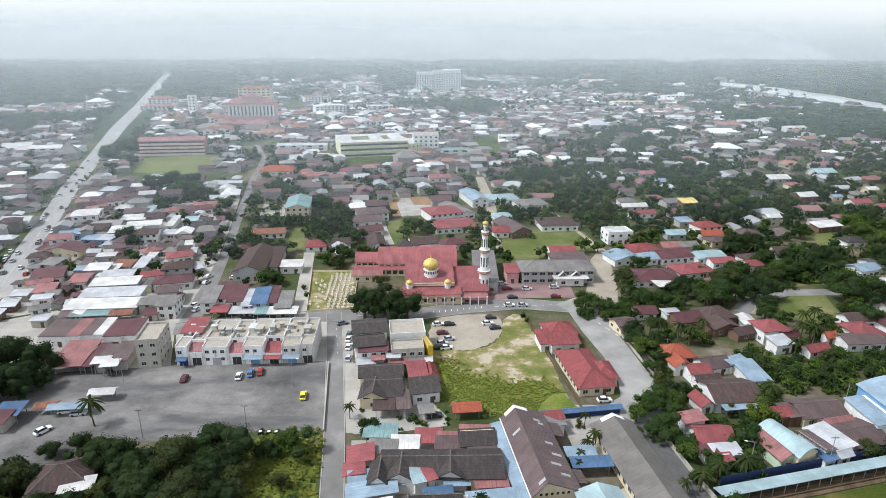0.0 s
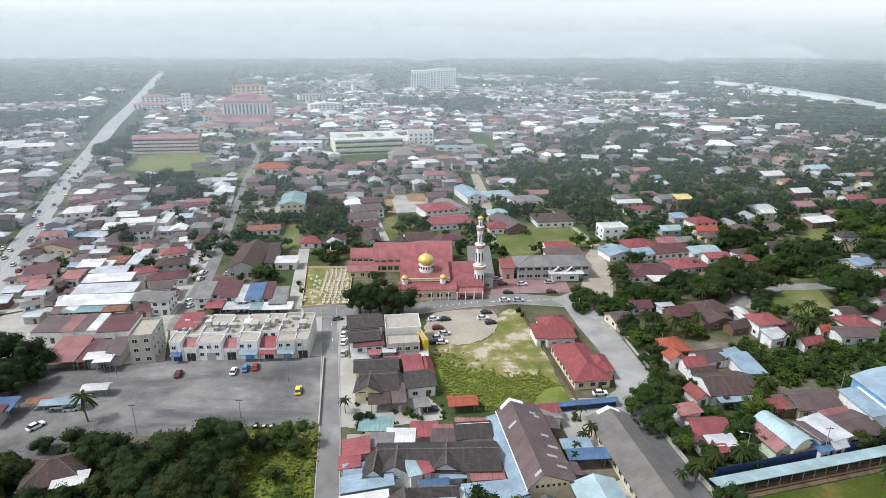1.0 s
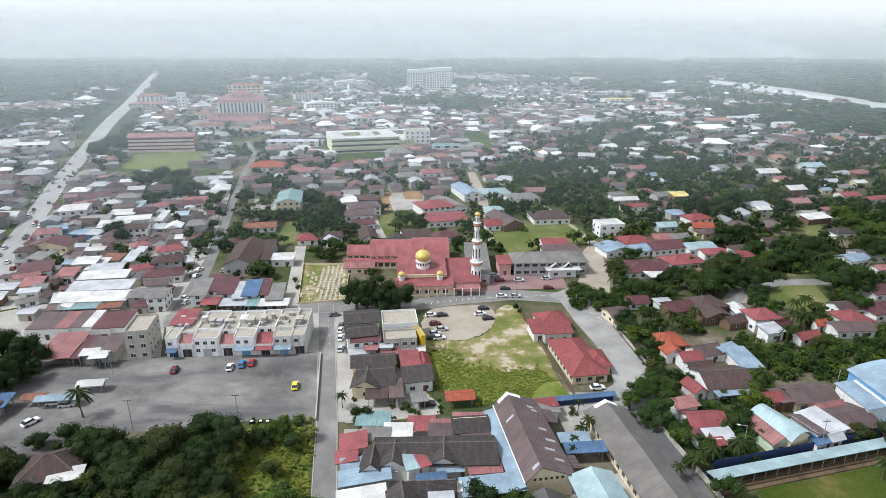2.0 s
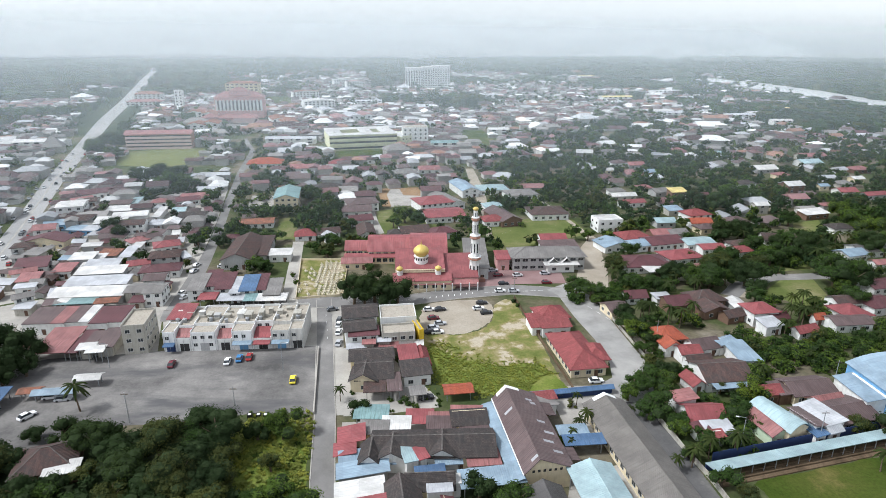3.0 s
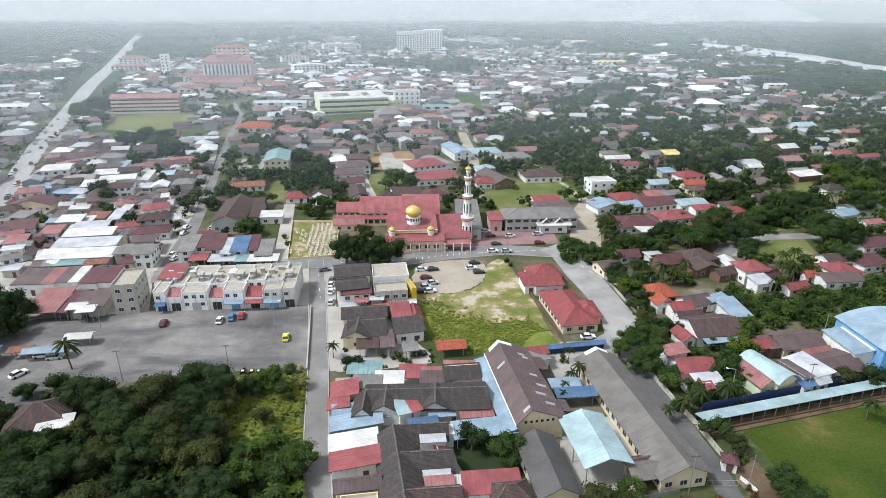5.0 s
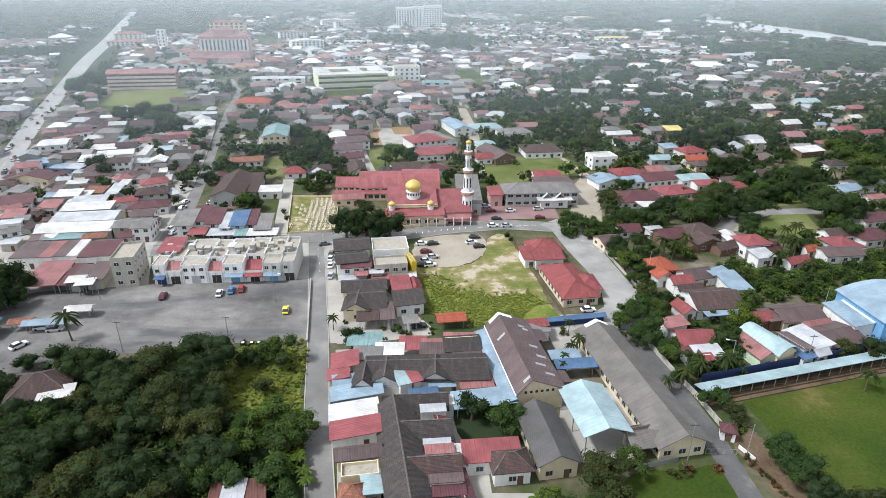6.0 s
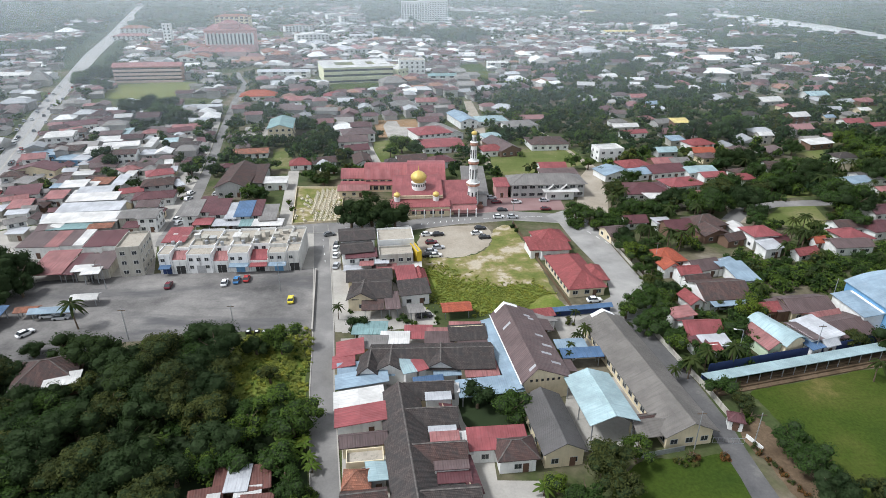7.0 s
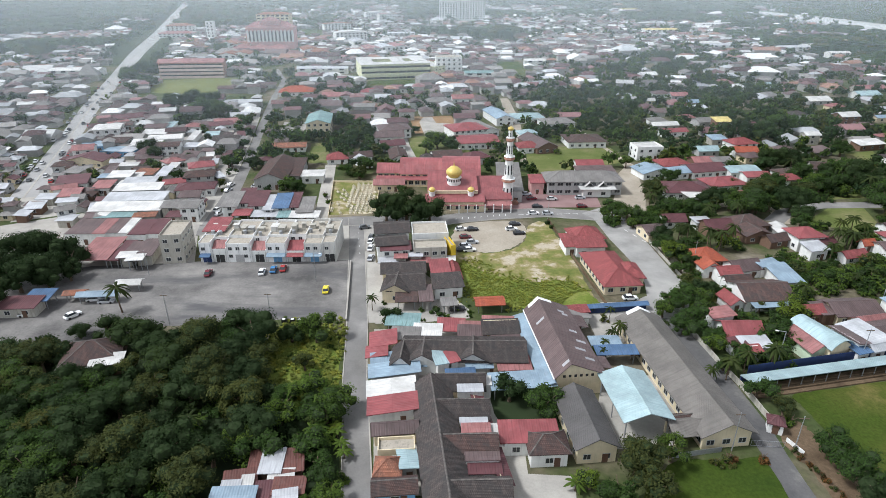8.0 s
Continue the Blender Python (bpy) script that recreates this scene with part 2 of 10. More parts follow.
ROUGH = ground_mat("rough_pale_grass", [(0.3, (0.075, 0.10, 0.024)), (0.5, (0.115, 0.135, 0.042)), (0.62, (0.155, 0.155, 0.065)), (0.72, (0.24, 0.215, 0.13))], 0.07, 1.2, 0.4, grit=0.5)
PITCH = ground_mat("dull_playing_grass", [(0.3, (0.105, 0.125, 0.040)), (0.5, (0.135, 0.150, 0.050)), (0.7, (0.175, 0.175, 0.070))], 0.03, 0.8, 0.2, grit=0.3)
AVENUE = ground_mat("pale_concrete_carriageway", [(0.3, (0.27, 0.265, 0.26)), (0.7, (0.36, 0.355, 0.345))], 0.03, 1.0, 0.1, grit=0.22)
WEEDS = ground_mat("rank_green_grass", [(0.32, (0.08, 0.115, 0.018)), (0.5, (0.13, 0.165, 0.03)), (0.68, (0.20, 0.21, 0.06))], 0.16, 1.8, 0.6)
# silty water lightened so the sky's bright reflection is in its base colour
WATER = plain("pale_silty_water", (0.52, 0.53, 0.51), 0.25, 0.5, 0, 0.1)
LEAF = {
    "mid": leaf_mat("green_leaves", (0.024, 0.046, 0.013), (0.048, 0.086, 0.022)),
    "dark": leaf_mat("dark_green_leaves", (0.012, 0.024, 0.010), (0.027, 0.047, 0.017)),
    "bright": leaf_mat("bright_green_leaves", (0.048, 0.080, 0.015), (0.092, 0.140, 0.027)),
    "olive": leaf_mat("olive_leaves", (0.036, 0.043, 0.014), (0.070, 0.080, 0.026)),
    "russet": leaf_mat("reddish_brown_leaves", (0.07, 0.03, 0.015), (0.16, 0.08, 0.035)),
    "weed": leaf_mat("yellow_green_weeds", (0.18, 0.205, 0.046), (0.25, 0.275, 0.072)),
    "palm": leaf_mat("palm_fronds", (0.018, 0.030, 0.011), (0.046, 0.063, 0.020)),
}
for k_, d_, l_ in (("mid", (0.018, 0.034, 0.012), (0.046, 0.082, 0.026)), ("dark", (0.012, 0.024, 0.011), (0.030, 0.055, 0.024)), ("bright", (0.034, 0.060, 0.014), (0.078, 0.122, 0.030)), ("olive", (0.026, 0.036, 0.013), (0.052, 0.064, 0.022))):
    LEAF["far_" + k_] = leaf_mat("woods_" + k_ + "_leaves", d_, l_)
# dark crown cores: the shade inside the foliage is put into this colour
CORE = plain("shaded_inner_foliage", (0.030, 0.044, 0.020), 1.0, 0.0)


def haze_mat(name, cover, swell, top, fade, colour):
    """Added see-through pale sheet that imitates distance haze: its cover ramps up from the ground, to blend from the
    camera, and fades out again above.
    """
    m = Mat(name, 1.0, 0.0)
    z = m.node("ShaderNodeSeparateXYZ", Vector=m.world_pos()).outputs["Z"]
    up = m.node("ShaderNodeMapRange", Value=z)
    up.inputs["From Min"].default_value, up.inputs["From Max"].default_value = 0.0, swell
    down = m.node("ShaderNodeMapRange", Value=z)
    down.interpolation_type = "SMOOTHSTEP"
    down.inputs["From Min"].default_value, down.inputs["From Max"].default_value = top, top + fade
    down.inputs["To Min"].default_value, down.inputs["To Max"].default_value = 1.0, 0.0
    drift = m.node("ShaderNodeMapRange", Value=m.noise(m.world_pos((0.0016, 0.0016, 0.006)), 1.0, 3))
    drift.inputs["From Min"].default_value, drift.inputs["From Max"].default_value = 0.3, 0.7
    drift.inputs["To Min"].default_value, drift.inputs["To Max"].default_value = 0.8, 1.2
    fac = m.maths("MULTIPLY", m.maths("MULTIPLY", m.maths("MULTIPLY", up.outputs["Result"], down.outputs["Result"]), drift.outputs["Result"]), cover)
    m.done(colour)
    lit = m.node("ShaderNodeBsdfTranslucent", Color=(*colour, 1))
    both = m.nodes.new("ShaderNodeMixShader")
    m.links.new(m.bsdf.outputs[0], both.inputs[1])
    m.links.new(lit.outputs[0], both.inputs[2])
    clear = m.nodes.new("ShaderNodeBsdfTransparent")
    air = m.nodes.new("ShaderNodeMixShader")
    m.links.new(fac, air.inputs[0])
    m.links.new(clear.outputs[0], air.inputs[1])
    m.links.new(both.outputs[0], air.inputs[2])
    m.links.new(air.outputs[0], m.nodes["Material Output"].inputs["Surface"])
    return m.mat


# ---- mesh helpers ----
def raw_mesh(name, verts, faces, mats, mat_ids=None, uvs=None, smooth=False):
    me = bpy.data.meshes.new(name)
    me.from_pydata([tuple(v) for v in verts], [], faces)
    for mt in mats:
        me.materials.append(mt)
    if mat_ids is not None:
        me.polygons.foreach_set("material_index", mat_ids)
    if uvs is not None:
        layer = me.uv_layers.new(name="uv")
        layer.data.foreach_set("uv", [c for face in uvs for uv in face for c in uv])
    if smooth:
        me.polygons.foreach_set("use_smooth", [True] * len(me.polygons))
    me.update()
    return me


def part(name, me, parent=None, m=None, label=""):
    ob = new(name, me)
    if parent:
        ob.parent = parent
    if m is not None:
        ob.matrix_basis = m
    return tagged(ob, label)


def thing(name, x, y, z, rot, label, category, group="", kind=""):
    ob = new(name)
    ob.empty_display_size = 0.5
    ob.matrix_basis = pose(x, y, z, 0, 0, rot)
    return tagged(ob, label, category, group, kind)


class Soup:
    """Collects faces of one mesh."""

    def __init__(self):
        self.v, self.f, self.m, self.uv = [], [], [], []

    def face(self, pts, mat=0, uv=None):
        n = len(self.v)
        self.v += [tuple(p) for p in pts]
        self.f.append(list(range(n, n + len(pts))))
        self.m.append(mat)
        if uv is None:
            p = [Vector(q) for q in pts]
            ax = (p[1] - p[0]).normalized() if (p[1] - p[0]).length > 1e-6 else Vector((1, 0, 0))
            nrm = (p[1] - p[0]).cross(p[2] - p[0])
            ay = nrm.normalized().cross(ax) if nrm.length > 1e-9 else Vector((0, 1, 0))
            uv = [((q - p[0]).dot(ax) + p[0].x, (q - p[0]).dot(ay) + p[0].y) for q in p]
        self.uv.append(uv)

    def box(self, x0, y0, z0, x1, y1, z1, mat=0, bottom=True):
        a, b, c, d = (x0, y0, z0), (x1, y0, z0), (x1, y1, z0), (x0, y1, z0)
        e, f, g, h = (x0, y0, z1), (x1, y0, z1), (x1, y1, z1), (x0, y1, z1)
        for q in ((a, b, f, e), (b, c, g, f), (c, d, h, g), (d, a, e, h), (e, f, g, h)):
            self.face(q, mat)
        if bottom:
            self.face((d, c, b, a), mat)

    def tube(self, rings, seg=10, mat=0, cap=True):
        """rings: (x, y, z, radius) up an axis."""
        loops = []
        for x, y, z, r in rings:
            loops.append([(x + r * math.cos(2 * math.pi * i / seg), y + r * math.sin(2 * math.pi * i / seg), z) for i in range(seg)])
        for a, b in zip(loops, loops[1:]):
            for i in range(seg):
                j = (i + 1) % seg
                self.face((a[i], a[j], b[j], b[i]), mat)
        if cap:
            self.face(loops[-1], mat)

    def mesh(self, name, mats, smooth=False):
        return raw_mesh(name, self.v, self.f, mats, self.m, self.uv, smooth)


WIN_CACHE = {}


def window_meshes(w, h):
    """Frame with a middle mullion, and its recessed pane."""
    key = (round(w, 1), round(h, 1))
    if key not in WIN_CACHE:
        w, h = key
        s = Soup()
        b = 0.09
        s.box(-w / 2 - b, -0.05, -b, w / 2 + b, 0.06, 0)
        s.box(-w / 2 - b, -0.05, h, w / 2 + b, 0.06, h + b)
        s.box(-w / 2 - b, -0.05, 0, -w / 2, 0.06, h)
        s.box(w / 2, -0.05, 0, w / 2 + b, 0.06, h)
        s.box(-0.03, -0.04, 0, 0.03, 0.05, h)
        p = Soup()
        p.box(-w / 2, -0.015, 0, w / 2, 0.02, h)
        WIN_CACHE[key] = (s.mesh("window_frame", [FRAME]), p.mesh("pane", [GLASS]))
    return WIN_CACHE[key]


def whole_window(w, h):
    """Frame and pane in one mesh, for houses farther off."""
    key = (round(w, 1), round(h, 1), "whole")
    if key not in WIN_CACHE:
        w, h = key[:2]
        s = Soup()
        s.box(-w / 2 - 0.1, -0.04, -0.1, w / 2 + 0.1, 0.03, h + 0.1)
        s.box(-w / 2, -0.07, 0, -0.04, 0.02, h, 1)
        s.box(0.04, -0.07, 0, w / 2, 0.02, h, 1)
        WIN_CACHE[key] = s.mesh("window", [FRAME, GLASS])
    return WIN_CACHE[key]


def add_windows(parent, w, d, h, sides, storeys, spacing, ww, wh, sill=0.95, base=0.0, whole=False):
    """Rows of windows on the sides named: f front, b back, l left, r right."""
    frame_me, pane_me = window_meshes(ww, wh)
    sh = (h - base) / storeys
    for side in sides:
        length = w if side in "fb" else d
        n = max(1, int((length - 0.8) / spacing))
        for k in range(storeys):
            for i in range(n):
                t = (i + 0.5) / n * length - length / 2
                z = base + k * sh + min(sill, sh * 0.35)
                m = {"f": pose(t, -d / 2 - 0.012, z), "b": pose(-t, d / 2 + 0.012, z, 0, 0, 180),
                     "r": pose(w / 2 + 0.012, t, z, 0, 0, 90), "l": pose(-w / 2 - 0.012, -t, z, 0, 0, -90)}[side]
                if whole:
                    part("window", whole_window(ww, wh), parent, m)
                    continue
                win = part("window", frame_me, parent, m)
                part("pane", pane_me, win)


def roof_soup(s, w, d, h, rh, kind, o, mat=0, edge=0, thick=0.16, ridge=0):
    """Roof over a plan w by d with eaves at h and rise rh. Gable_x: ridge along x; gable_y: along y."""
    W, D = w / 2 + o, d / 2 + o
    if kind in ("gable_x", "gable_y"):
        swap = kind == "gable_y"
        if swap:
            W, D = D, W
        half = D
        drop = rh * o / max(0.1, half - o)
        L = math.hypot(half, rh + drop)

        def q(u, v, z):
            return (v, u, z) if swap else (u, v, z)

        ze, zr = h - drop, h + rh
        for sgn in (-1, 1):
            a, b, c, e = (-W, sgn * half, ze), (W, sgn * half, ze), (W, 0, zr), (-W, 0, zr)
            uv = [(-W, 0), (W, 0), (W, L), (-W, L)]
            s.face([q(*p) for p in (a, b, c, e)], mat, uv)
            low = [(p[0], p[1], p[2] - thick) for p in (a, b, c, e)]
            s.face([q(*p) for p in low[::-1]], edge)
            s.face([q(*p) for p in (low[0], low[1], b, a)], edge)
            s.face([q(*p) for p in (low[1], low[2], c, b)], edge)
            s.face([q(*p) for p in (low[3], low[0], a, e)], edge)
        for sgn in (-1, 1):      # ridge cap
            s.face([q(-W, 0, zr + 0.06), q(W, 0, zr + 0.06), q(W, sgn * 0.17, zr - 0.02), q(-W, sgn * 0.17, zr - 0.02)], ridge)
    elif kind == "hip":
        swap = d > w
        if swap:
            W, D = D, W
        drop = rh * o / max(0.1, D - o)
        ze, zr, R = h - drop, h + rh, max(0.05, W - D)
        Ls = math.hypot(D, zr - ze)

        def q(u, v, z):
            return (v, u, z) if swap else (u, v, z)

        A, B, C, E = (-W, -D, ze), (W, -D, ze), (W, D, ze), (-W, D, ze)
        r0, r1 = (-R, 0, zr), (R, 0, zr)
        s.face([q(*p) for p in (A, B, r1, r0)], mat, [(-W, 0), (W, 0), (R, Ls), (-R, Ls)])
        s.face([q(*p) for p in (C, E, r0, r1)], mat, [(-W, 0), (W, 0), (R, Ls), (-R, Ls)])
        s.face([q(*p) for p in (B, C, r1)], mat, [(-D, 0), (D, 0), (0, Ls)])
        s.face([q(*p) for p in (E, A, r0)], mat, [(-D, 0), (D, 0), (0, Ls)])
        for p0, p1 in ((A, r0), (E, r0), (B, r1), (C, r1), (r0, r1)):
            dv = (Vector(p1) - Vector(p0)).cross(Vector((0, 0, 1)))
            if dv.length > 1e-3:
                dv = dv.normalized() * 0.12
                u0, u1 = Vector(p0) + Vector((0, 0, 0.07)), Vector(p1) + Vector((0, 0, 0.07))
                s.face([q(*(u0 - dv)), q(*(u1 - dv)), q(*(u1 + dv)), q(*(u0 + dv))], ridge)
        lo = [(p[0], p[1], p[2] - thick) for p in (A, B, C, E)]
        up = [A, B, C, E]
        s.face([q(*p) for p in lo[::-1]], edge)
        for i in range(4):
            j = (i + 1) % 4
            s.face([q(*p) for p in (lo[i], lo[j], up[j], up[i])], edge)
    elif kind in ("shed_f", "shed_b", "shed_l", "shed_r"):
        # low side named by the last letter
        zl = {"f": (h, h, h + rh, h + rh), "b": (h + rh, h + rh, h, h), "l": (h, h + rh, h + rh, h), "r": (h + rh, h, h, h + rh)}[kind[-1]]
        pts = [(-W, -D, zl[0]), (W, -D, zl[1]), (W, D, zl[2]), (-W, D, zl[3])]
        if kind[-1] in "fb":
            uv = [(-W, -D), (W, -D), (W, D), (-W, D)]
        else:
            uv = [(-D, -W), (-D, W), (D, W), (D, -W)]
        s.face(pts, mat, uv)
        lo = [(p[0], p[1], p[2] - thick) for p in pts]
        s.face(lo[::-1], edge)
        for i in range(4):
            j = (i + 1) % 4
            s.face((lo[i], lo[j], pts[j], pts[i]), edge)
    elif kind in ("arch_x", "arch_y"):
        swap = kind == "arch_y"
        if swap:
            W, D = D, W
        n = 10
        prof = [(-D + 2 * D * i / n, h + rh * (1 - (2 * i / n - 1) ** 2)) for i in range(n + 1)]

        def q(u, v, z):
            return (v, u, z) if swap else (u, v, z)

        for (v0, z0), (v1, z1) in zip(prof, prof[1:]):
            s.face([q(-W, v0, z0), q(W, v0, z0), q(W, v1, z1), q(-W, v1, z1)], mat, [(-W, v0), (W, v0), (W, v1), (-W, v1)])
            s.face([q(-W, v1, z1 - thick), q(W, v1, z1 - thick), q(W, v0, z0 - thick), q(-W, v0, z0 - thick)], edge)
            for u in (-W, W):
                s.face([q(u, v0, z0 - thick), q(u, v1, z1 - thick), q(u, v1, z1), q(u, v0, z0)], edge)
        for v, z in (prof[0], prof[-1]):
            s.face([q(-W, v, z - thick), q(W, v, z - thick), q(W, v, z), q(-W, v, z)], edge)
    elif kind == "flat":
        s.box(-w / 2 + 0.2, -d / 2 + 0.2, h - 0.3, w / 2 - 0.2, d / 2 - 0.2, h - 0.05, mat)


def wall_soup(s, w, d, h, rh, kind, mat=0, base=0.0):
    a, b, c, e = (-w / 2, -d / 2), (w / 2, -d / 2), (w / 2, d / 2), (-w / 2, d / 2)
    hs = {"shed_f": (0, 0, 1, 1), "shed_b": (1, 1, 0, 0), "shed_l": (0, 1, 1, 0), "shed_r": (1, 0, 0, 1)}.get(kind, (0, 0, 0, 0))
    top = [(*p, h - 0.1 + rh * k) for p, k in zip((a, b, c, e), hs)]
    bot = [(*p, base) for p in (a, b, c, e)]
    for i in range(4):
        j = (i + 1) % 4
        s.face((bot[i], bot[j], top[j], top[i]), mat)
    if kind in ("gable_x", "arch_x"):
        for x in (-w / 2, w / 2):
            s.face(((x, -d / 2, h - 0.1), (x, d / 2, h - 0.1), (x, 0, h + rh - 0.15)), mat)
    elif kind in ("gable_y", "arch_y"):
        for y in (-d / 2, d / 2):
            s.face(((-w / 2, y, h - 0.1), (w / 2, y, h - 0.1), (0, y, h + rh - 0.15)), mat)
    elif kind == "flat":
        s.face(top, mat)
        p = 0.55
        for x0, y0, x1, y1 in ((-w / 2, -d / 2, w / 2, -d / 2 + 0.18), (-w / 2, d / 2 - 0.18, w / 2, d / 2),
                               (-w / 2, -d / 2 + 0.18, -w / 2 + 0.18, d / 2 - 0.18), (w / 2 - 0.18, -d / 2 + 0.18, w / 2, d / 2 - 0.18)):
            s.box(x0, y0, h - 0.1, x1, y1, h + p, mat)
    else:
        s.face(top, mat)


ROOF_WORDS = {"red": "red metal", "mosque": "pinkish red", "pink": "faded red metal", "maroon": "maroon metal", "brown": "brown sheet", "orange": "orange tiled",
              "redtile": "red tiled", "terracotta": "terracotta tiled", "dark": "dark weathered tiled", "browntile": "brown tiled",
              "grey": "grey sheet", "asbestos": "grey cement-sheet", "white": "white metal", "zinc": "zinc sheet", "slate": "dark grey sheet", "blue": "pale blue metal",
              "deepblue": "blue metal", "aqua": "pale aqua metal", "teal": "teal metal", "yellow": "yellow metal", "rust": "rusty sheet", "concrete": "stained flat concrete"}
WALL_WORDS = {"white": "white", "cream": "cream", "grey": "grey", "old": "stained concrete", "timber": "brown timber", "green": "pale green",
              "lemon": "pale yellow", "pink": "pink", "blue": "blue", "yellow": "yellow", "brick": "brown brick", "navy": "navy blue", "clay": "terracotta", "grubby": "grubby white", "bright": "white"}


def house(x, y, w, d, rot, h, rh, kind="gable_x", roof="brown", wall="white", name="house", label="", sides="fl", storeys=1,
          spacing=3.2, over=0.6, win=(1.3, 1.1), door=True, base=0.0, open_sides=False, group="", whole=False):
    """One building: walls, roof, windows with panes and a door under one empty; or posts under a roof when open_sides."""
    if not label:
        label = f"{'open-sided shelter' if open_sides else WALL_WORDS[wall] + ' ' + name.replace('_', ' ')} with {ROOF_WORDS[roof]} roof"
        if storeys > 1 and not open_sides:
            label = ("two-storey " if storeys == 2 else "tall ") + label
    ob = thing(name, x, y, base, rot, label, "building", group)
    s = Soup()
    roof_soup(s, w, d, h, rh, kind, over, 0, 0, ridge=1)
    part("roof", s.mesh("roof", [ROOF[roof], RIDGE if roof in ("dark", "browntile") else ROOF[roof]]), ob)
    if open_sides:
        n = max(2, int(max(w, d) / 5) + 1)
        s = Soup()
        s.box(-0.09, -0.09, 0, 0.09, 0.09, h + 0.02 + (rh * 0.1 if kind.startswith("shed") else 0))
        me = s.mesh("post", [STEEL])
        for i in range(n):
            t = i / (n - 1) - 0.5
            for sg in (-1, 1):
                part("post", me, ob, pose(t * (w - 0.6), sg * (d / 2 - 0.3), 0) if w >= d else pose(sg * (w / 2 - 0.3), t * (d - 0.6), 0))
        return ob
    s = Soup()
    wall_soup(s, w, d, h, rh, kind)
    part("wall", s.mesh("wall", [WALL[wall]]), ob)
    if sides:
        add_windows(ob, w, d, h, sides, storeys, spacing, win[0], min(win[1], h / storeys * 0.5), whole=whole or y > 260)
    if door:
        s = Soup()
        s.box(-0.55, -0.06, 0, 0.55, 0.05, min(2.05, h * 0.8))
        part("door", s.mesh("door", [DOOR]), ob, pose(w * 0.22 if w > 5 else 0, -d / 2 - 0.01, 0))
    return ob


def sheet(name, pts, z, mat, label, category, kind="structure"):
    """A flat piece of ground from its corners, a few centimetres thick."""
    if mat in (DIRT, DRYGRASS, BROWN, LAWN, WEEDS) and len(pts) > 4:      # worn, rounded edges
        rng = random.Random(len(label))
        for _ in range(3):
            nxt = pts[1:] + pts[:1]
            pts = [q for a, b in zip(pts, nxt) for q in ((a[0] * 0.78 + b[0] * 0.22, a[1] * 0.78 + b[1] * 0.22), (a[0] * 0.22 + b[0] * 0.78, a[1] * 0.22 + b[1] * 0.78))]
        pts = [(px + rng.uniform(-0.35, 0.35), py + rng.uniform(-0.35, 0.35)) for px, py in pts]
    bm = bmesh.new()
    f = bm.faces.new([bm.verts.new((px, py, z)) for px, py in pts])
    bmesh.ops.triangulate(bm, faces=[f])
    me = bpy.data.meshes.new(name)
    bm.normal_update()
    if sum(f.normal.z for f in bm.faces) < 0:
        bmesh.ops.reverse_faces(bm, faces=bm.faces[:])
    bm.to_mesh(me)
    bm.free()
    me.materials.append(mat)
    return tagged(new(name, me), label, category, "", kind)


ROADS = []


def road(name, pts, width, z, mat, label, kerb=False):
    """A strip along a centre line; remembered so that houses and trees keep off it."""
    ROADS.append((pts, width))
    p = [Vector((*q, 0)) for q in pts]
    L, R = [], []
    for i, v in enumerate(p):
        t = (p[min(i + 1, len(p) - 1)] - p[max(i - 1, 0)]).normalized()
        nrm = Vector((-t.y, t.x, 0))
        wv = width[i] if isinstance(width, (list, tuple)) else width
        L.append(v + nrm * wv / 2)
        R.append(v - nrm * wv / 2)
    s = Soup()
    for i in range(len(p) - 1):
        s.face([(*R[i].xy, z), (*R[i + 1].xy, z), (*L[i + 1].xy, z), (*L[i].xy, z)])
    ob = tagged(new(name, s.mesh(name, [mat])), label, "road", "", "structure")
    if kerb:
        k = Soup()
        for side, out in ((L, 1), (R, -1)):
            for a, b in zip(side, side[1:]):
                t = (b - a).normalized()
                nr = Vector((-t.y, t.x, 0)) * out * 0.25
                q = [a, b, b + nr, a + nr]
                k.face([(*v.xy, z + 0.14) for v in q])
                k.face([(*a.xy, z - 0.02), (*b.xy, z - 0.02), (*b.xy, z + 0.14), (*a.xy, z + 0.14)])
                k.face([(*(a + nr).xy, -0.02), (*(b + nr).xy, -0.02), (*(b + nr).xy, z + 0.14), (*(a + nr).xy, z + 0.14)])
        part("kerb", k.mesh("kerb", [CONCRETE]), ob)
    return ob


# ---- ground and haze ----
def disc_ground():
    s = Soup()
    rings = [0, 60, 150, 320, 700, 1250, 2000, 3000, 3900, 4900]
    seg = 96
    rise = [24 + 5 * math.sin(i * 0.9) + 3 * math.sin(i * 2.3 + 1) for i in range(seg)]
    for r0, r1 in zip(rings, rings[1:]):
        for i in range(seg):
            a0, a1 = 2 * math.pi * i / seg, 2 * math.pi * (i + 1) / seg
            p = [(r0 * math.cos(a0), r0 * math.sin(a0), 0), (r1 * math.cos(a0), r1 * math.sin(a0), 0), (r1 * math.cos(a1), r1 * math.sin(a1), 0)]
            if r1 == 4900:          # added wooded rim, bent up to close the gap below the camera's horizon
                p[1], p[2] = (*p[1][:2], rise[i]), (*p[2][:2], rise[(i + 1) % seg])
            if r0:
                p.append((r0 * math.cos(a1), r0 * math.sin(a1), 0))
            s.face(p, 1 if r0 >= 700 else 0)
    tagged(new("ground", s.mesh("ground", [EARTH, WOODLAND])), "grass and bare earth between the houses of a flat town", "ground", "", "structure")


disc_ground()


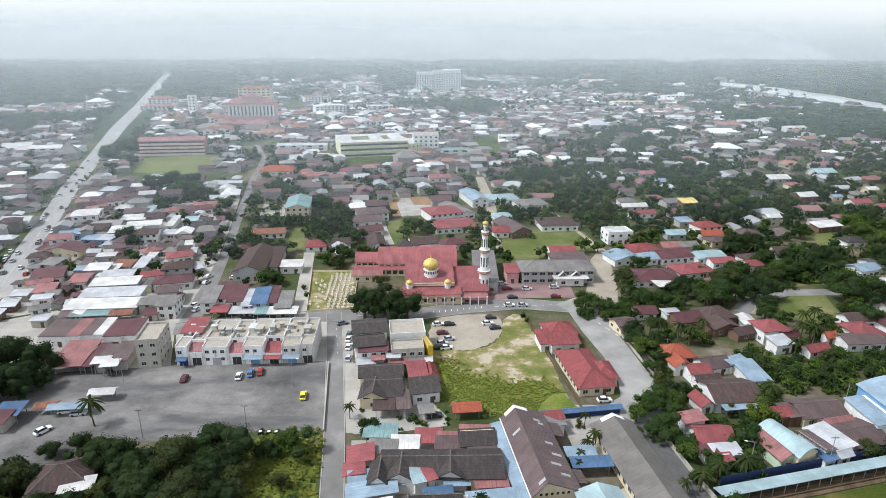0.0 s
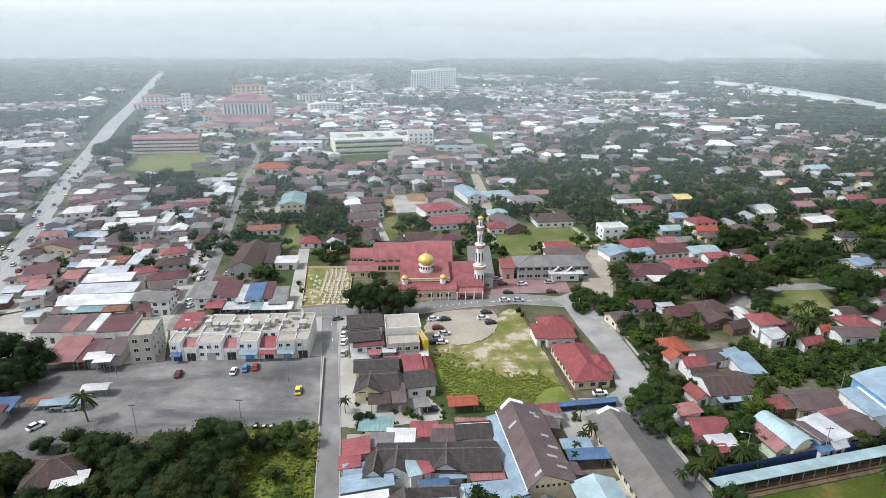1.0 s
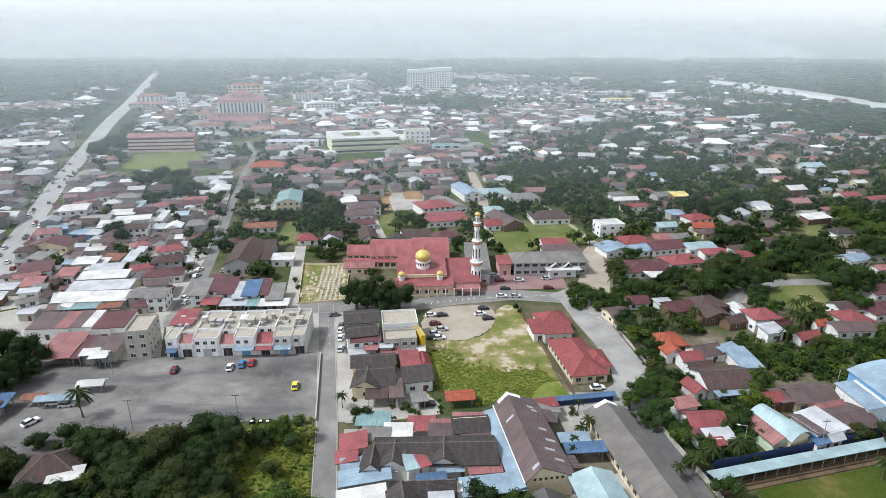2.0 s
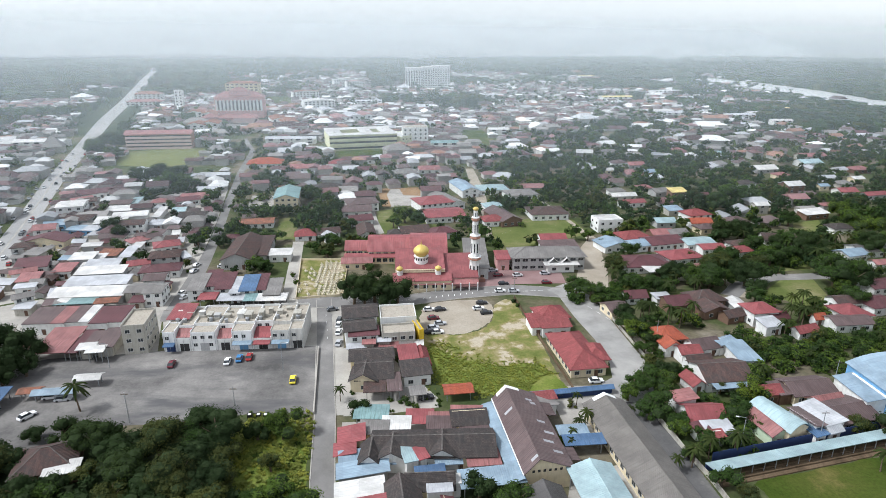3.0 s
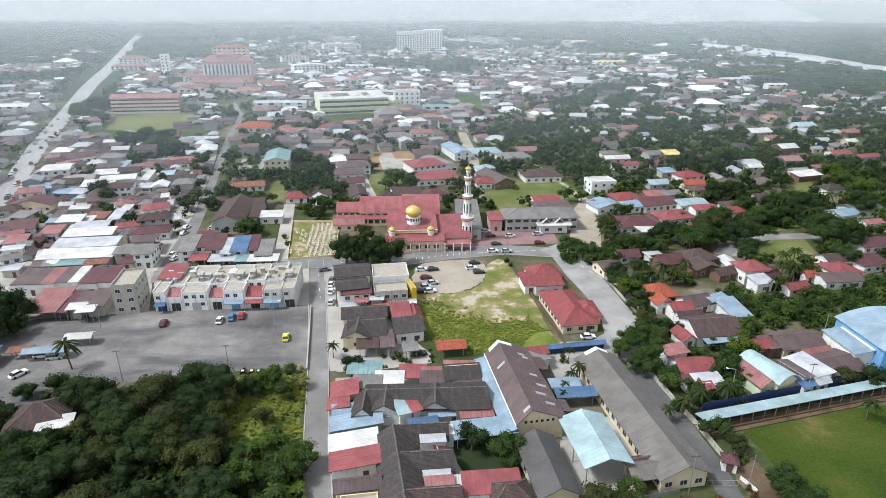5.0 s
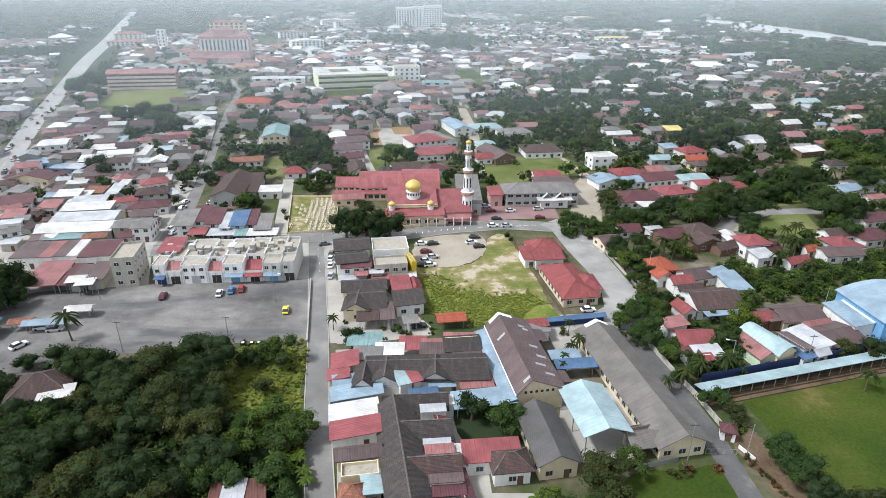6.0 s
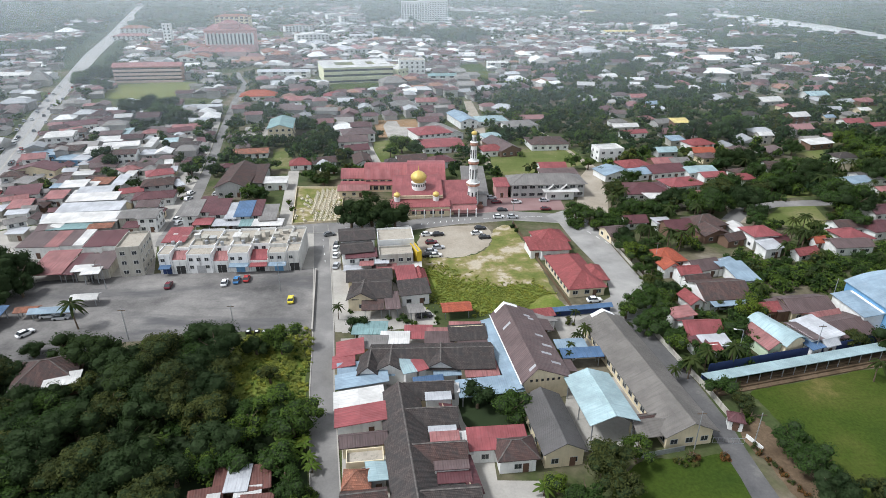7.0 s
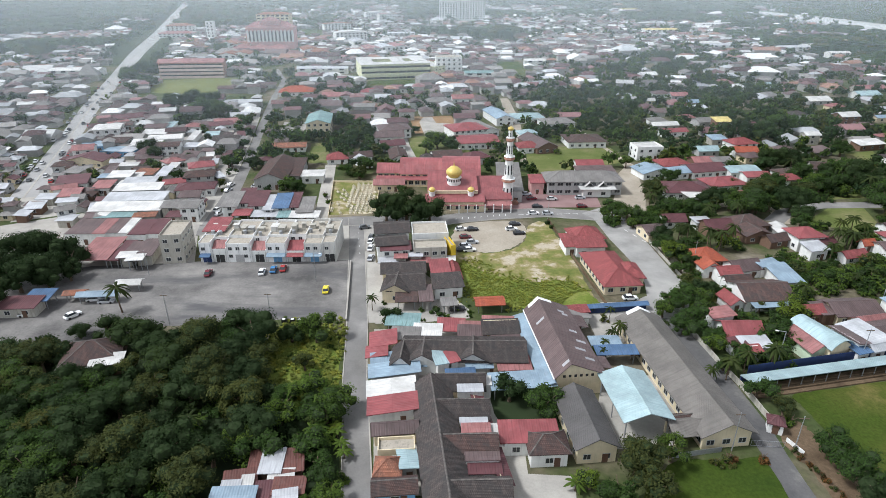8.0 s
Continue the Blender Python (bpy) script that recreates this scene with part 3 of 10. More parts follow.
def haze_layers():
    """Distance haze imitated by a few wide leaning see-through sheets, their cover higher with distance."""
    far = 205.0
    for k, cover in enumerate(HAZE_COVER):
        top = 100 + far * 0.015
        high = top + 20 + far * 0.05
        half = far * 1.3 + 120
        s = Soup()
        near, off = far * 0.84, far * 1.62          # nearer on the left: sun-side glare put into the slant
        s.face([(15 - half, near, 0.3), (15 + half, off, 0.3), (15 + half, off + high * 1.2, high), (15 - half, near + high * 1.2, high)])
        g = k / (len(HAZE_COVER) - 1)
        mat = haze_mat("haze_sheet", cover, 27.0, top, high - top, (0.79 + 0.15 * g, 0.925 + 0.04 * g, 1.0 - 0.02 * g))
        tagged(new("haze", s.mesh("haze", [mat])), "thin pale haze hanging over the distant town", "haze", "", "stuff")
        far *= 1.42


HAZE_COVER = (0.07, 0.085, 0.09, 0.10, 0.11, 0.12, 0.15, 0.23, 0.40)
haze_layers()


# ---- plants ----
def fast_mesh(name, verts, quads, mats, ids=None):
    me = bpy.data.meshes.new(name)
    v, q = np.asarray(verts, np.float32), np.asarray(quads, np.int32)
    me.vertices.add(len(v))
    me.vertices.foreach_set("co", v.ravel())
    me.loops.add(q.size)
    me.loops.foreach_set("vertex_index", q.ravel())
    me.polygons.add(len(q))
    me.polygons.foreach_set("loop_start", np.arange(len(q), dtype=np.int32) * 4)
    me.polygons.foreach_set("loop_total", np.full(len(q), 4, np.int32))
    for mt in mats:
        me.materials.append(mt)
    if ids is not None:
        me.polygons.foreach_set("material_index", np.asarray(ids, np.int32))
    me.update(calc_edges=True)
    me.validate()
    return me


def ball(n=2):
    """A cube blown up to a ball: verts and quads."""
    vs, qs = [], []
    for ax in range(3):
        for sg in (-1, 1):
            base = len(vs)
            for i in range(n + 1):
                for j in range(n + 1):
                    p = [0, 0, 0]
                    p[ax], p[(ax + 1) % 3], p[(ax + 2) % 3] = sg, 2 * i / n - 1, 2 * j / n - 1
                    vs.append(Vector(p).normalized())
            for i in range(n):
                for j in range(n):
                    a = base + i * (n + 1) + j
                    q = [a, a + n + 1, a + n + 2, a + 1]
                    qs.append(q if sg > 0 else q[::-1])
    return np.array(vs), np.array(qs)


BALL_V, BALL_Q = ball(2)


def leaf_quads(rng, centres, normals, size):
    """Small bent leaf sprays, one quad each."""
    n = len(centres)
    rand = rng.normal(size=(n, 3))
    nr = normals + rand * 0.48
    nr /= np.linalg.norm(nr, axis=1, keepdims=True)
    a = np.cross(nr, rng.normal(size=(n, 3)))
    a /= np.linalg.norm(a, axis=1, keepdims=True)
    b = np.cross(nr, a)
    s = size * rng.uniform(0.55, 1.25, (n, 1))
    k = rng.uniform(0.38, 0.75, (n, 1))
    p0, p2 = centres - a * s * 0.5, centres + a * s * 0.5
    p1, p3 = centres + b * s * 0.5 * k - nr * s * 0.18, centres - b * s * 0.5 * k - nr * s * 0.18
    v = np.stack([p0, p1, p2, p3], 1).reshape(-1, 3)
    q = np.arange(n * 4).reshape(-1, 4)
    return v, q


def crown_arrays(rng, size, lumps, per, leaf, spread=0.42, flat=0.75, core=None):
    R = size * spread
    V, Q, I = [], [], []
    off = 0

    def push(v, q, mid):
        nonlocal off
        V.append(v)
        Q.append(q + off)
        I.append(np.full(len(q), mid))
        off += len(v)

    for k in range(lumps):
        th, rr = rng.uniform(0, 2 * math.pi), R * (0.86 * math.sqrt(rng.uniform(0, 1)) if k else 0)
        r = R * rng.uniform(0.24, 0.52) * (1.2 if k == 0 else 1)
        c = np.array([rr * math.cos(th), rr * math.sin(th), size * 0.55 + flat * (R * rng.uniform(-0.6, 0.5) - rr * 0.25)])
        bv, bq = core or (BALL_V, BALL_Q)
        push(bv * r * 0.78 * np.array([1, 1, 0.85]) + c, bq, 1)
        d = rng.normal(size=(per, 3))
        d /= np.linalg.norm(d, axis=1, keepdims=True)
        d[:, 2] = np.where(d[:, 2] < -0.45, -d[:, 2], d[:, 2])
        rad = r * rng.uniform(0.76, 1.3, (per, 1))
        v, q = leaf_quads(rng, d * rad * np.array([1, 1, 0.85]) + c, d + np.array([0, 0, 0.35]), leaf)
        push(v, q, 0)
    return np.concatenate(V), np.concatenate(Q), np.concatenate(I)


def trunk_mesh(rng, size):
    s = Soup()
    h, r = size * 0.55, size * 0.028 + 0.05
    s.tube([(0, 0, -0.1, r * 1.5), (0.02 * size, 0, h * 0.4, r), (0, 0.01 * size, h, r * 0.6)], 7)
    for k in range(4):
        a = k * 1.6 + rng.uniform(0, 0.6)
        pts = [(0, 0, h * 0.55, r * 0.5), (0.12 * size * math.cos(a), 0.12 * size * math.sin(a), h * 0.85, r * 0.35), (0.24 * size * math.cos(a), 0.24 * size * math.sin(a), h * 1.12, r * 0.15)]
        s.tube(pts, 5)
    return s.mesh("trunk", [BARK], True)


TREES = {}
WORDS = {"mid": "green leafy", "dark": "dark green dense", "bright": "bright green", "olive": "olive green", "russet": "reddish clipped", "weed": "yellow-green"}
FOOT = {}


def keep(x, y, r):
    """Remember a disc of ground as taken."""
    n = int(r // 8) + 1
    for i in range(-n, n + 1):
        for j in range(-n, n + 1):
            FOOT.setdefault((int(x // 8) + i, int(y // 8) + j), []).append((x, y, r))


def taken(x, y, r):
    return any((x - a) ** 2 + (y - b) ** 2 < (r + c) ** 2 for a, b, c in FOOT.get((int(x // 8), int(y // 8)), ()))


HOUSES = []


def hides(x, y, size):
    """True where a crown would cover a house front or a street just behind it in the camera's view."""
    n = math.hypot(x - 15, y)
    ux, uy = (x - 15) / n, y / n
    for k in (0.7, 1.4):
        a, b = x + ux * size * k, y + uy * size * k
        if any((a - hx) ** 2 + (b - hy) ** 2 < (hr + size * 0.2) ** 2 for hx, hy, hr in HOUSES) or k < 1 and on_road(a, b, 0):
            return True
    return False


def on_road(x, y, gap):
    for pts, width in ROADS:
        ws = list(width) if isinstance(width, (list, tuple)) else [width] * len(pts)
        for (x0, y0), (x1, y1), wa, wb in zip(pts, pts[1:], ws, ws[1:]):
            dx, dy = x1 - x0, y1 - y0
            t = max(0, min(1, ((x - x0) * dx + (y - y0) * dy) / (dx * dx + dy * dy)))
            if math.hypot(x - x0 - t * dx, y - y0 - t * dy) < (wa + (wb - wa) * t) / 2 + gap:
                return True
    return False


TREE_RNG = np.random.default_rng(5)


def tree(x, y, kind="mid", size=8.0, spread=0.42):
    """A leafy tree with limbs and a crown of leaf sprays; palms and bananas have fronds."""
    if kind in ("palm", "banana"):
        return palm(x, y, size, kind == "banana")
    cls = min((3.0, 6.0, 9.0, 13.0), key=lambda c: abs(c - size))
    var = int(TREE_RNG.integers(3))
    key = (kind, cls, var)
    if key not in TREES:
        rng = np.random.default_rng(abs(hash((cls, var))) % 9999 + len(kind))
        lumps = {3.0: 5, 6.0: 10, 9.0: 15, 13.0: 21}[cls]
        v, q, i = crown_arrays(rng, cls, lumps, {3.0: 60, 6.0: 115, 9.0: 130, 13.0: 170}[cls], 0.27 + cls * 0.022)
        if cls == 3.0:
            v = v - np.array([0, 0, 0.9])
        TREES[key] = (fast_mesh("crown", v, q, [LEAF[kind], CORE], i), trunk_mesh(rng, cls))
    crown, trunk = TREES[key]
    k = size / cls
    ob = thing("tree" if size > 3.5 else "shrub", x, y, 0, float(TREE_RNG.uniform(0, 360)), f"{WORDS[kind]} {'broadleaf tree' if size > 3.5 else 'shrub'} on grassy ground", "tree" if size > 3.5 else "shrub")
    m = Matrix.Diagonal((k * spread / 0.42, k * spread / 0.42, k, 1))
    part("trunk", trunk, ob, m)
    part("crown", crown, ob, m)
    return ob


PALMS = {}


def palm(x, y, size=9.0, banana=False):
    var = int(TREE_RNG.integers(3))
    key = (banana, var)
    base = 4.0 if banana else 10.0
    if key not in PALMS:
        rng = np.random.default_rng(77 + var + 10 * banana)
        s = Soup()
        n = 9 if banana else 17
        top = base * (0.5 if banana else 0.78)
        L = base * (0.55 if banana else 0.36)
        for i in range(n):
            az = 2 * math.pi * i / n + rng.uniform(-0.2, 0.2)
            lift = rng.uniform(0.2, 1.1) if banana else rng.uniform(-0.35, 0.95)
            wid = 0.35 if banana else 0.42
            pts = []
            for k in range(5):
                t = k / 4
                r = L * t * math.cos(lift * 0.6)
                z = top + L * (math.sin(lift) * t - 0.75 * t * t)
                pts.append((r, z, wid * (0.35 + 1.3 * t * (1 - t) * 2) * (1 if k < 4 else 0.3)))
            ca, sa = math.cos(az), math.sin(az)
            for (r0, z0, w0), (r1, z1, w1) in zip(pts, pts[1:]):
                for sg in (-1, 1):      # two drooping halves of a frond
                    s.face([(r0 * ca, r0 * sa, z0), (r1 * ca, r1 * sa, z1),
                            (r1 * ca - sg * w1 * sa, r1 * sa + sg * w1 * ca, z1 - w1 * 0.5), (r0 * ca - sg * w0 * sa, r0 * sa + sg * w0 * ca, z0 - w0 * 0.5)])
        tr = Soup()
        r = 0.16 if not banana else 0.12
        tr.tube([(0, 0, -0.1, r * 1.5), (0.25, 0.1, top * 0.5, r), (0, 0, top + 0.1, r * 0.8)], 7)
        PALMS[key] = (s.mesh("fronds", [LEAF["bright" if banana else "palm"]]), tr.mesh("trunk", [BARK], True))
    fr, tr = PALMS[key]
    k = size / base
    ob = thing("banana_plant" if banana else "palm_tree", x, y, 0, float(TREE_RNG.uniform(0, 360)),
               "banana plant with broad bright leaves" if banana else "coconut palm with drooping fronds and a slim trunk", "palm")
    part("trunk", tr, ob, Matrix.Scale(k, 4))
    part("fronds", fr, ob, Matrix.Scale(k, 4))
    return ob


def inside(x, y, poly):
    c = False
    for (x0, y0), (x1, y1) in zip(poly, poly[1:] + poly[:1]):
        if (y0 > y) != (y1 > y) and x < (x1 - x0) * (y - y0) / (y1 - y0) + x0:
            c = not c
    return c


def grove(poly, n, kinds, lo, hi, gap=0.55, seed=1, spread=0.5):
    """Trees scattered over a stretch of the plan, clear of houses and roads."""
    rng = random.Random(seed)
    xs, ys = [p[0] for p in poly], [p[1] for p in poly]
    made = 0
    for _ in range(n * 14):
        if made >= n:
            break
        x, y = rng.uniform(min(xs), max(xs)), rng.uniform(min(ys), max(ys))
        size = rng.uniform(lo, hi)
        if not inside(x, y, poly) or taken(x, y, size * 0.3 * gap) or on_road(x, y, size * 0.22):
            continue
        k = rng.choice(kinds)
        tree(x, y, k, size if k not in ("banana",) else 4.0, spread)
        keep(x, y, size * 0.3 * gap)
        made += 1


THICK_TEMPS, WEED_TEMPS = [], []


def thicket(poly, n, kinds, lo, hi, gap=0.5, seed=1):
    """Close growth that nobody could count, joined by leaf colour; palms stand free in it."""
    rng = random.Random(seed)
    if not THICK_TEMPS:
        for k in range(8):
            THICK_TEMPS.append(crown_arrays(np.random.default_rng(300 + k), 7.0, 6 + k % 3, 34, 0.8, 0.46, core=ball(1)))
            WEED_TEMPS.append(crown_arrays(np.random.default_rng(400 + k), 7.0, 3, 16, 1.5, 0.7, 0.4, core=ball(1)))
    xs, ys = [p[0] for p in poly], [p[1] for p in poly]
    made, out = 0, {}
    for _ in range(n * 14):
        if made >= n:
            break
        x, y = rng.uniform(min(xs), max(xs)), rng.uniform(min(ys), max(ys))
        size = rng.uniform(lo, hi)
        if not inside(x, y, poly):
            continue
        if hi < 2:          # ragged edge to low growth
            x, y = x + rng.gauss(0, 2.2), y + rng.gauss(0, 2.2)
        if taken(x, y, size * 0.3 * gap) or on_road(x, y, size * 0.2) or size > 3 and hides(x, y, size):
            continue
        kind = rng.choice(kinds)
        keep(x, y, size * 0.3 * gap)
        made += 1
        if kind in ("palm", "banana"):
            palm(x, y, size * 1.15 if kind == "palm" else 4.0, kind == "banana")
            continue
        v, q, i = (WEED_TEMPS if kind == "weed" else THICK_TEMPS)[rng.randrange(8)]
        a, k = rng.uniform(0, 6.28), size / 7.0
        c, s = math.cos(a) * k, math.sin(a) * k
        drop = 1.6 if size > 3.6 else 2.4
        vv = np.column_stack([v[:, 0] * c - v[:, 1] * s + x, v[:, 0] * s + v[:, 1] * c + y, (v[:, 2] - drop) * k * rng.uniform(0.85, 1.2)])
        g = out.setdefault((kind, made % 5), [[], [], [], 0])
        g[0].append(vv)
        g[1].append(q + g[3])
        g[2].append(i)
        g[3] += len(vv)
    for (nm, _), (vs, qs, ids, _) in out.items():
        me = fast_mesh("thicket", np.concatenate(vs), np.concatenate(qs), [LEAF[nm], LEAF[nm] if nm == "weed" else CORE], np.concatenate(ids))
        tagged(new("thicket", me), f"{WORDS[nm]} {'trees growing close among village houses' if hi > 3.6 else 'bushes and tall weeds'}", "trees" if hi > 3.6 else "bushes", "", "stuff")


# ---- cars ----
CAR_COL = {"white": (0.75, 0.75, 0.75), "silver": (0.45, 0.46, 0.48), "black": (0.02, 0.02, 0.025), "grey": (0.14, 0.145, 0.15), "red": (0.35, 0.03, 0.03),
           "maroon": (0.14, 0.02, 0.03), "blue": (0.06, 0.2, 0.42), "yellow": (0.70, 0.58, 0.05)}
CARS = {}


def car(x, y, rot, colour, kind="car"):
    """A parked car: lofted body, glasshouse, four wheels with rims, lights."""
    if colour not in CARS:
        paintm = plain(f"{colour}_car_paint", CAR_COL[colour], 0.25, 0.6, 0.0, 0.05)
        s = Soup()
        secs = [(-2.1, 0.72, 0.35, 0.62), (-1.95, 0.80, 0.25, 0.86), (-1.2, 0.85, 0.22, 0.92), (0.9, 0.85, 0.22, 0.92), (1.9, 0.80, 0.25, 0.78), (2.1, 0.70, 0.35, 0.60)]
        for (x0, w0, l0, t0), (x1, w1, l1, t1) in zip(secs, secs[1:]):
            s.face([(x0, -w0, t0), (x1, -w1, t1), (x1, w1, t1), (x0, w0, t0)])
            s.face([(x0, -w0, l0), (x1, -w1, l1), (x1, -w1, t1), (x0, -w0, t0)])
            s.face([(x0, w0, t0), (x1, w1, t1), (x1, w1, l1), (x0, w0, l0)])
            s.face([(x0, w0, l0), (x1, w1, l1), (x1, -w1, l1), (x0, -w0, l0)])
        for xx, w, l, t in (secs[0], secs[-1]):
            s.face([(xx, -w, l), (xx, w, l), (xx, w, t), (xx, -w, t)])
        s.box(-1.25, -0.62, 1.44, 0.25, 0.62, 1.48)
        g = Soup()
        b = [(-1.8, -0.78, 0.9), (1.0, -0.78, 0.9), (1.0, 0.78, 0.9), (-1.8, 0.78, 0.9)]
        t = [(-1.25, -0.62, 1.44), (0.25, -0.62, 1.44), (0.25, 0.62, 1.44), (-1.25, 0.62, 1.44)]
        for i in range(4):
            j = (i + 1) % 4
            g.face([b[i], b[j], t[j], t[i]])
        wh = Soup()
        n = 12
        for sy in (-0.1, 0.1):
            wh.face([(0.31 * math.cos(2 * math.pi * i / n), sy, 0.31 * math.sin(2 * math.pi * i / n)) for i in range(n)])
        for i in range(n):
            a0, a1 = 2 * math.pi * i / n, 2 * math.pi * (i + 1) / n
            wh.face([(0.31 * math.cos(a0), -0.1, 0.31 * math.sin(a0)), (0.31 * math.cos(a1), -0.1, 0.31 * math.sin(a1)),
                     (0.31 * math.cos(a1), 0.1, 0.31 * math.sin(a1)), (0.31 * math.cos(a0), 0.1, 0.31 * math.sin(a0))])
        lt = Soup()
        lt.box(-0.03, -0.18, -0.07, 0.03, 0.18, 0.07)
        CARS[colour] = (s.mesh("body", [paintm]), g.mesh("glasshouse", [GLASS]), wh.mesh("wheel", [TYRE]), lt.mesh("headlight", [WHITE]))
    body, glass, wheel, light = CARS[colour]
    ob = thing("car", x, y, 0.07, rot, f"{colour} parked car on the ground beside the road", "car", "parked cars")
    part("body", body, ob)
    part("glasshouse", glass, ob)
    for wx in (-1.3, 1.3):
        for wy in (-0.76, 0.76):
            part("wheel", wheel, ob, pose(wx, wy, 0.31))
    for wy in (-0.5, 0.5):
        part("headlight", light, ob, pose(2.06, wy, 0.66))
    return ob


def pole(x, y, h=8.0, lamp=True, rot=0):
    ob = thing("street_lamp" if lamp else "utility_pole", x, y, 0, rot, "slim grey street lamp post" if lamp else "grey utility pole with crossarm", "pole")
    s = Soup()
    s.tube([(0, 0, 0, 0.11), (0, 0, h, 0.07)], 8)
    part("post", s.mesh("post", [STEEL]), ob)
    a = Soup()
    if lamp:
        a.box(0, -0.05, h - 0.1, 1.6, 0.05, h)
        part("arm", a.mesh("arm", [STEEL]), ob)
        b = Soup()
        b.box(1.4, -0.14, h - 0.16, 2.1, 0.14, h - 0.02)
        part("lamp_head", b.mesh("lamp_head", [WHITE]), ob)
    else:
        a.box(-0.9, -0.06, h - 0.6, 0.9, 0.06, h - 0.45)
        part("crossarm", a.mesh("crossarm", [BARK]), ob)


def bin_box(x, y, rot):
    ob = thing("rubbish_bin", x, y, 0.05, rot, "dark wheeled rubbish bin with pale lid at the car park edge", "bin", "rubbish bins")
    s = Soup()
    s.box(-0.6, -0.5, 0.15, 0.6, 0.5, 1.15)
    part("body", s.mesh("body", [TYRE]), ob)
    s = Soup()
    s.box(-0.35, -0.55, 1.15, 0.35, 0.1, 1.25)
    part("lid", s.mesh("lid", [WHITE]), ob)
    for wx in (-0.45, 0.45):
        s = Soup()
        s.tube([(0, 0, 0, 0.12), (0, 0, 0.16, 0.12)], 8)
        part("wheel", s.mesh("wheel", [TYRE]), ob, pose(wx, 0, 0))


# ---- landmarks ----
WALL["dusty"] = paint("dusty_pink_plaster", (0.62, 0.47, 0.43), 0.3)
WALL["grubby"] = paint("grubby_white_plaster", (0.58, 0.57, 0.54), 0.85)
WALL_WORDS["grubby"] = "grubby white"


def shop_row():
    """Two-storey white shophouses seen from their backs: uneven rear blocks, small courts under red patches, stained flat roofs."""
    rng = random.Random(4)
    rot = 2.3
    c_, s_ = math.cos(radians(rot)), math.sin(radians(rot))
    # from, to, rear height, rear depth, tint, court roof, ground fitting
    units = ((0.0, 3.7, 6.6, 6.0, "bright", "", "navy"), (3.7, 8.2, 4.6, 3.6, "white", "pink", "dark"), (8.2, 15.7, 6.3, 4.4, "bright", "", "grey"), (15.7, 20.4, 3.9, 4.2, "white", "pink", "plain"),
             (20.4, 26.6, 6.4, 4.8, "bright", "", "blue"), (26.6, 32.1, 3.8, 5.0, "white", "red", "awning"), (32.1, 37.8, 6.2, 4.0, "grubby", "", "blue"), (37.8, 41.8, 6.6, 5.0, "grubby", "", "plain"))
    words = {"navy": "a dark canopy", "dark": "a dark doorway", "grey": "roller shutters", "plain": "plain rear walls", "blue": "a blue shutter", "awning": "a red awning"}
    for a, b, hr, dr, tint, court, base in units:
        w2 = (b - a) / 2 - 0.02
        m_ = (a + b) / 2
        ob = thing("shophouse", -63.9 + m_ * c_, 152.0 + m_ * s_, 0, rot, f"two-storey {WALL_WORDS[tint]} shophouse with stained flat roof and {words[base]}", "building", "shophouse row")
        h = 6.7 + rng.uniform(-0.35, 0.35)
        s = Soup()
        s.box(-w2, dr, 0, w2, 17, h)
        s.box(-w2, 0, 0, w2, dr, hr)
        for xx in (-w2, w2 - 0.18):
            s.box(xx, dr, h, xx + 0.18, 17, h + rng.uniform(0.4, 0.9))
            s.box(xx, 0, hr, xx + 0.18, dr, hr + 0.35)
        s.box(-w2 + 0.18, dr, h, w2 - 0.18, dr + 0.16, h + 0.5)
        s.box(-w2 + 0.18, 16.84, h, w2 - 0.18, 17, h + 0.8)
        part("wall", s.mesh("wall", [WALL[tint]]), ob)
        r = Soup()
        r.box(-w2 + 0.2, dr + 0.2, h + 0.004, w2 - 0.2, 16.8, h + 0.07)
        part("roof", r.mesh("roof", [ROOF["concrete"]]), ob)
        if court:
            q = Soup()
            roof_soup(q, 2 * w2 - 0.5, dr - 0.2, hr + 0.15, 1.4, "shed_f", 0.05)
            part("court_roof", q.mesh("court_roof", [ROOF[court]]), ob, pose(0, dr / 2, 0), "faded red metal court roof")
        else:
            r = Soup()
            r.box(-w2 + 0.2, 0.15, hr + 0.004, w2 - 0.2, dr - 0.05, hr + 0.06)
            part("rear_roof", r.mesh("rear_roof", [ROOF["concrete"]]), ob)
        for k in range(max(1, int((b - a) / 2.4))):        # stair heads, low walls and tanks on the roof
            q = Soup()
            bw, bd, bh = rng.uniform(1.0, 2.2), rng.uniform(1.2, 3.6), rng.uniform(0.6, 2.0)
            q.box(-bw / 2, -bd / 2, 0, bw / 2, bd / 2, bh)
            q.box(-bw / 2 - 0.15, -bd / 2 - 0.15, bh, bw / 2 + 0.15, bd / 2 + 0.15, bh + 0.12)
            part("stair_head", q.mesh("stair_head", [WALL[rng.choice(["old", "old", "grubby", "grey"])]]), ob, pose(-w2 + 1.2 + k * 2.3 + rng.uniform(-0.2, 0.3), rng.uniform(7.5, 15), h + 0.07))
            q = Soup()
            q.box(-1.0, -0.08, 0, 1.0, 0.08, rng.uniform(0.4, 1.0))
            part("roof_wall", q.mesh("roof_wall", [WALL["old"]]), ob, pose(-w2 + 1.2 + k * 2.3, rng.uniform(6.5, 14), h + 0.07, 0, 0, rng.choice([0, 90])))
            fm, pm = window_meshes(1.1, 1.0)
            if hr > 5:
                win = part("window", fm, ob, pose(-w2 + 1.2 + k * 2.3, -0.012, 4.1))
                part("pane", pm, win)
            win = part("window", fm, ob, pose(-w2 + 1.2 + k * 2.3, (dr if hr < 5 else 0) - 0.012, 5.3 if hr < 5 else 1.6))
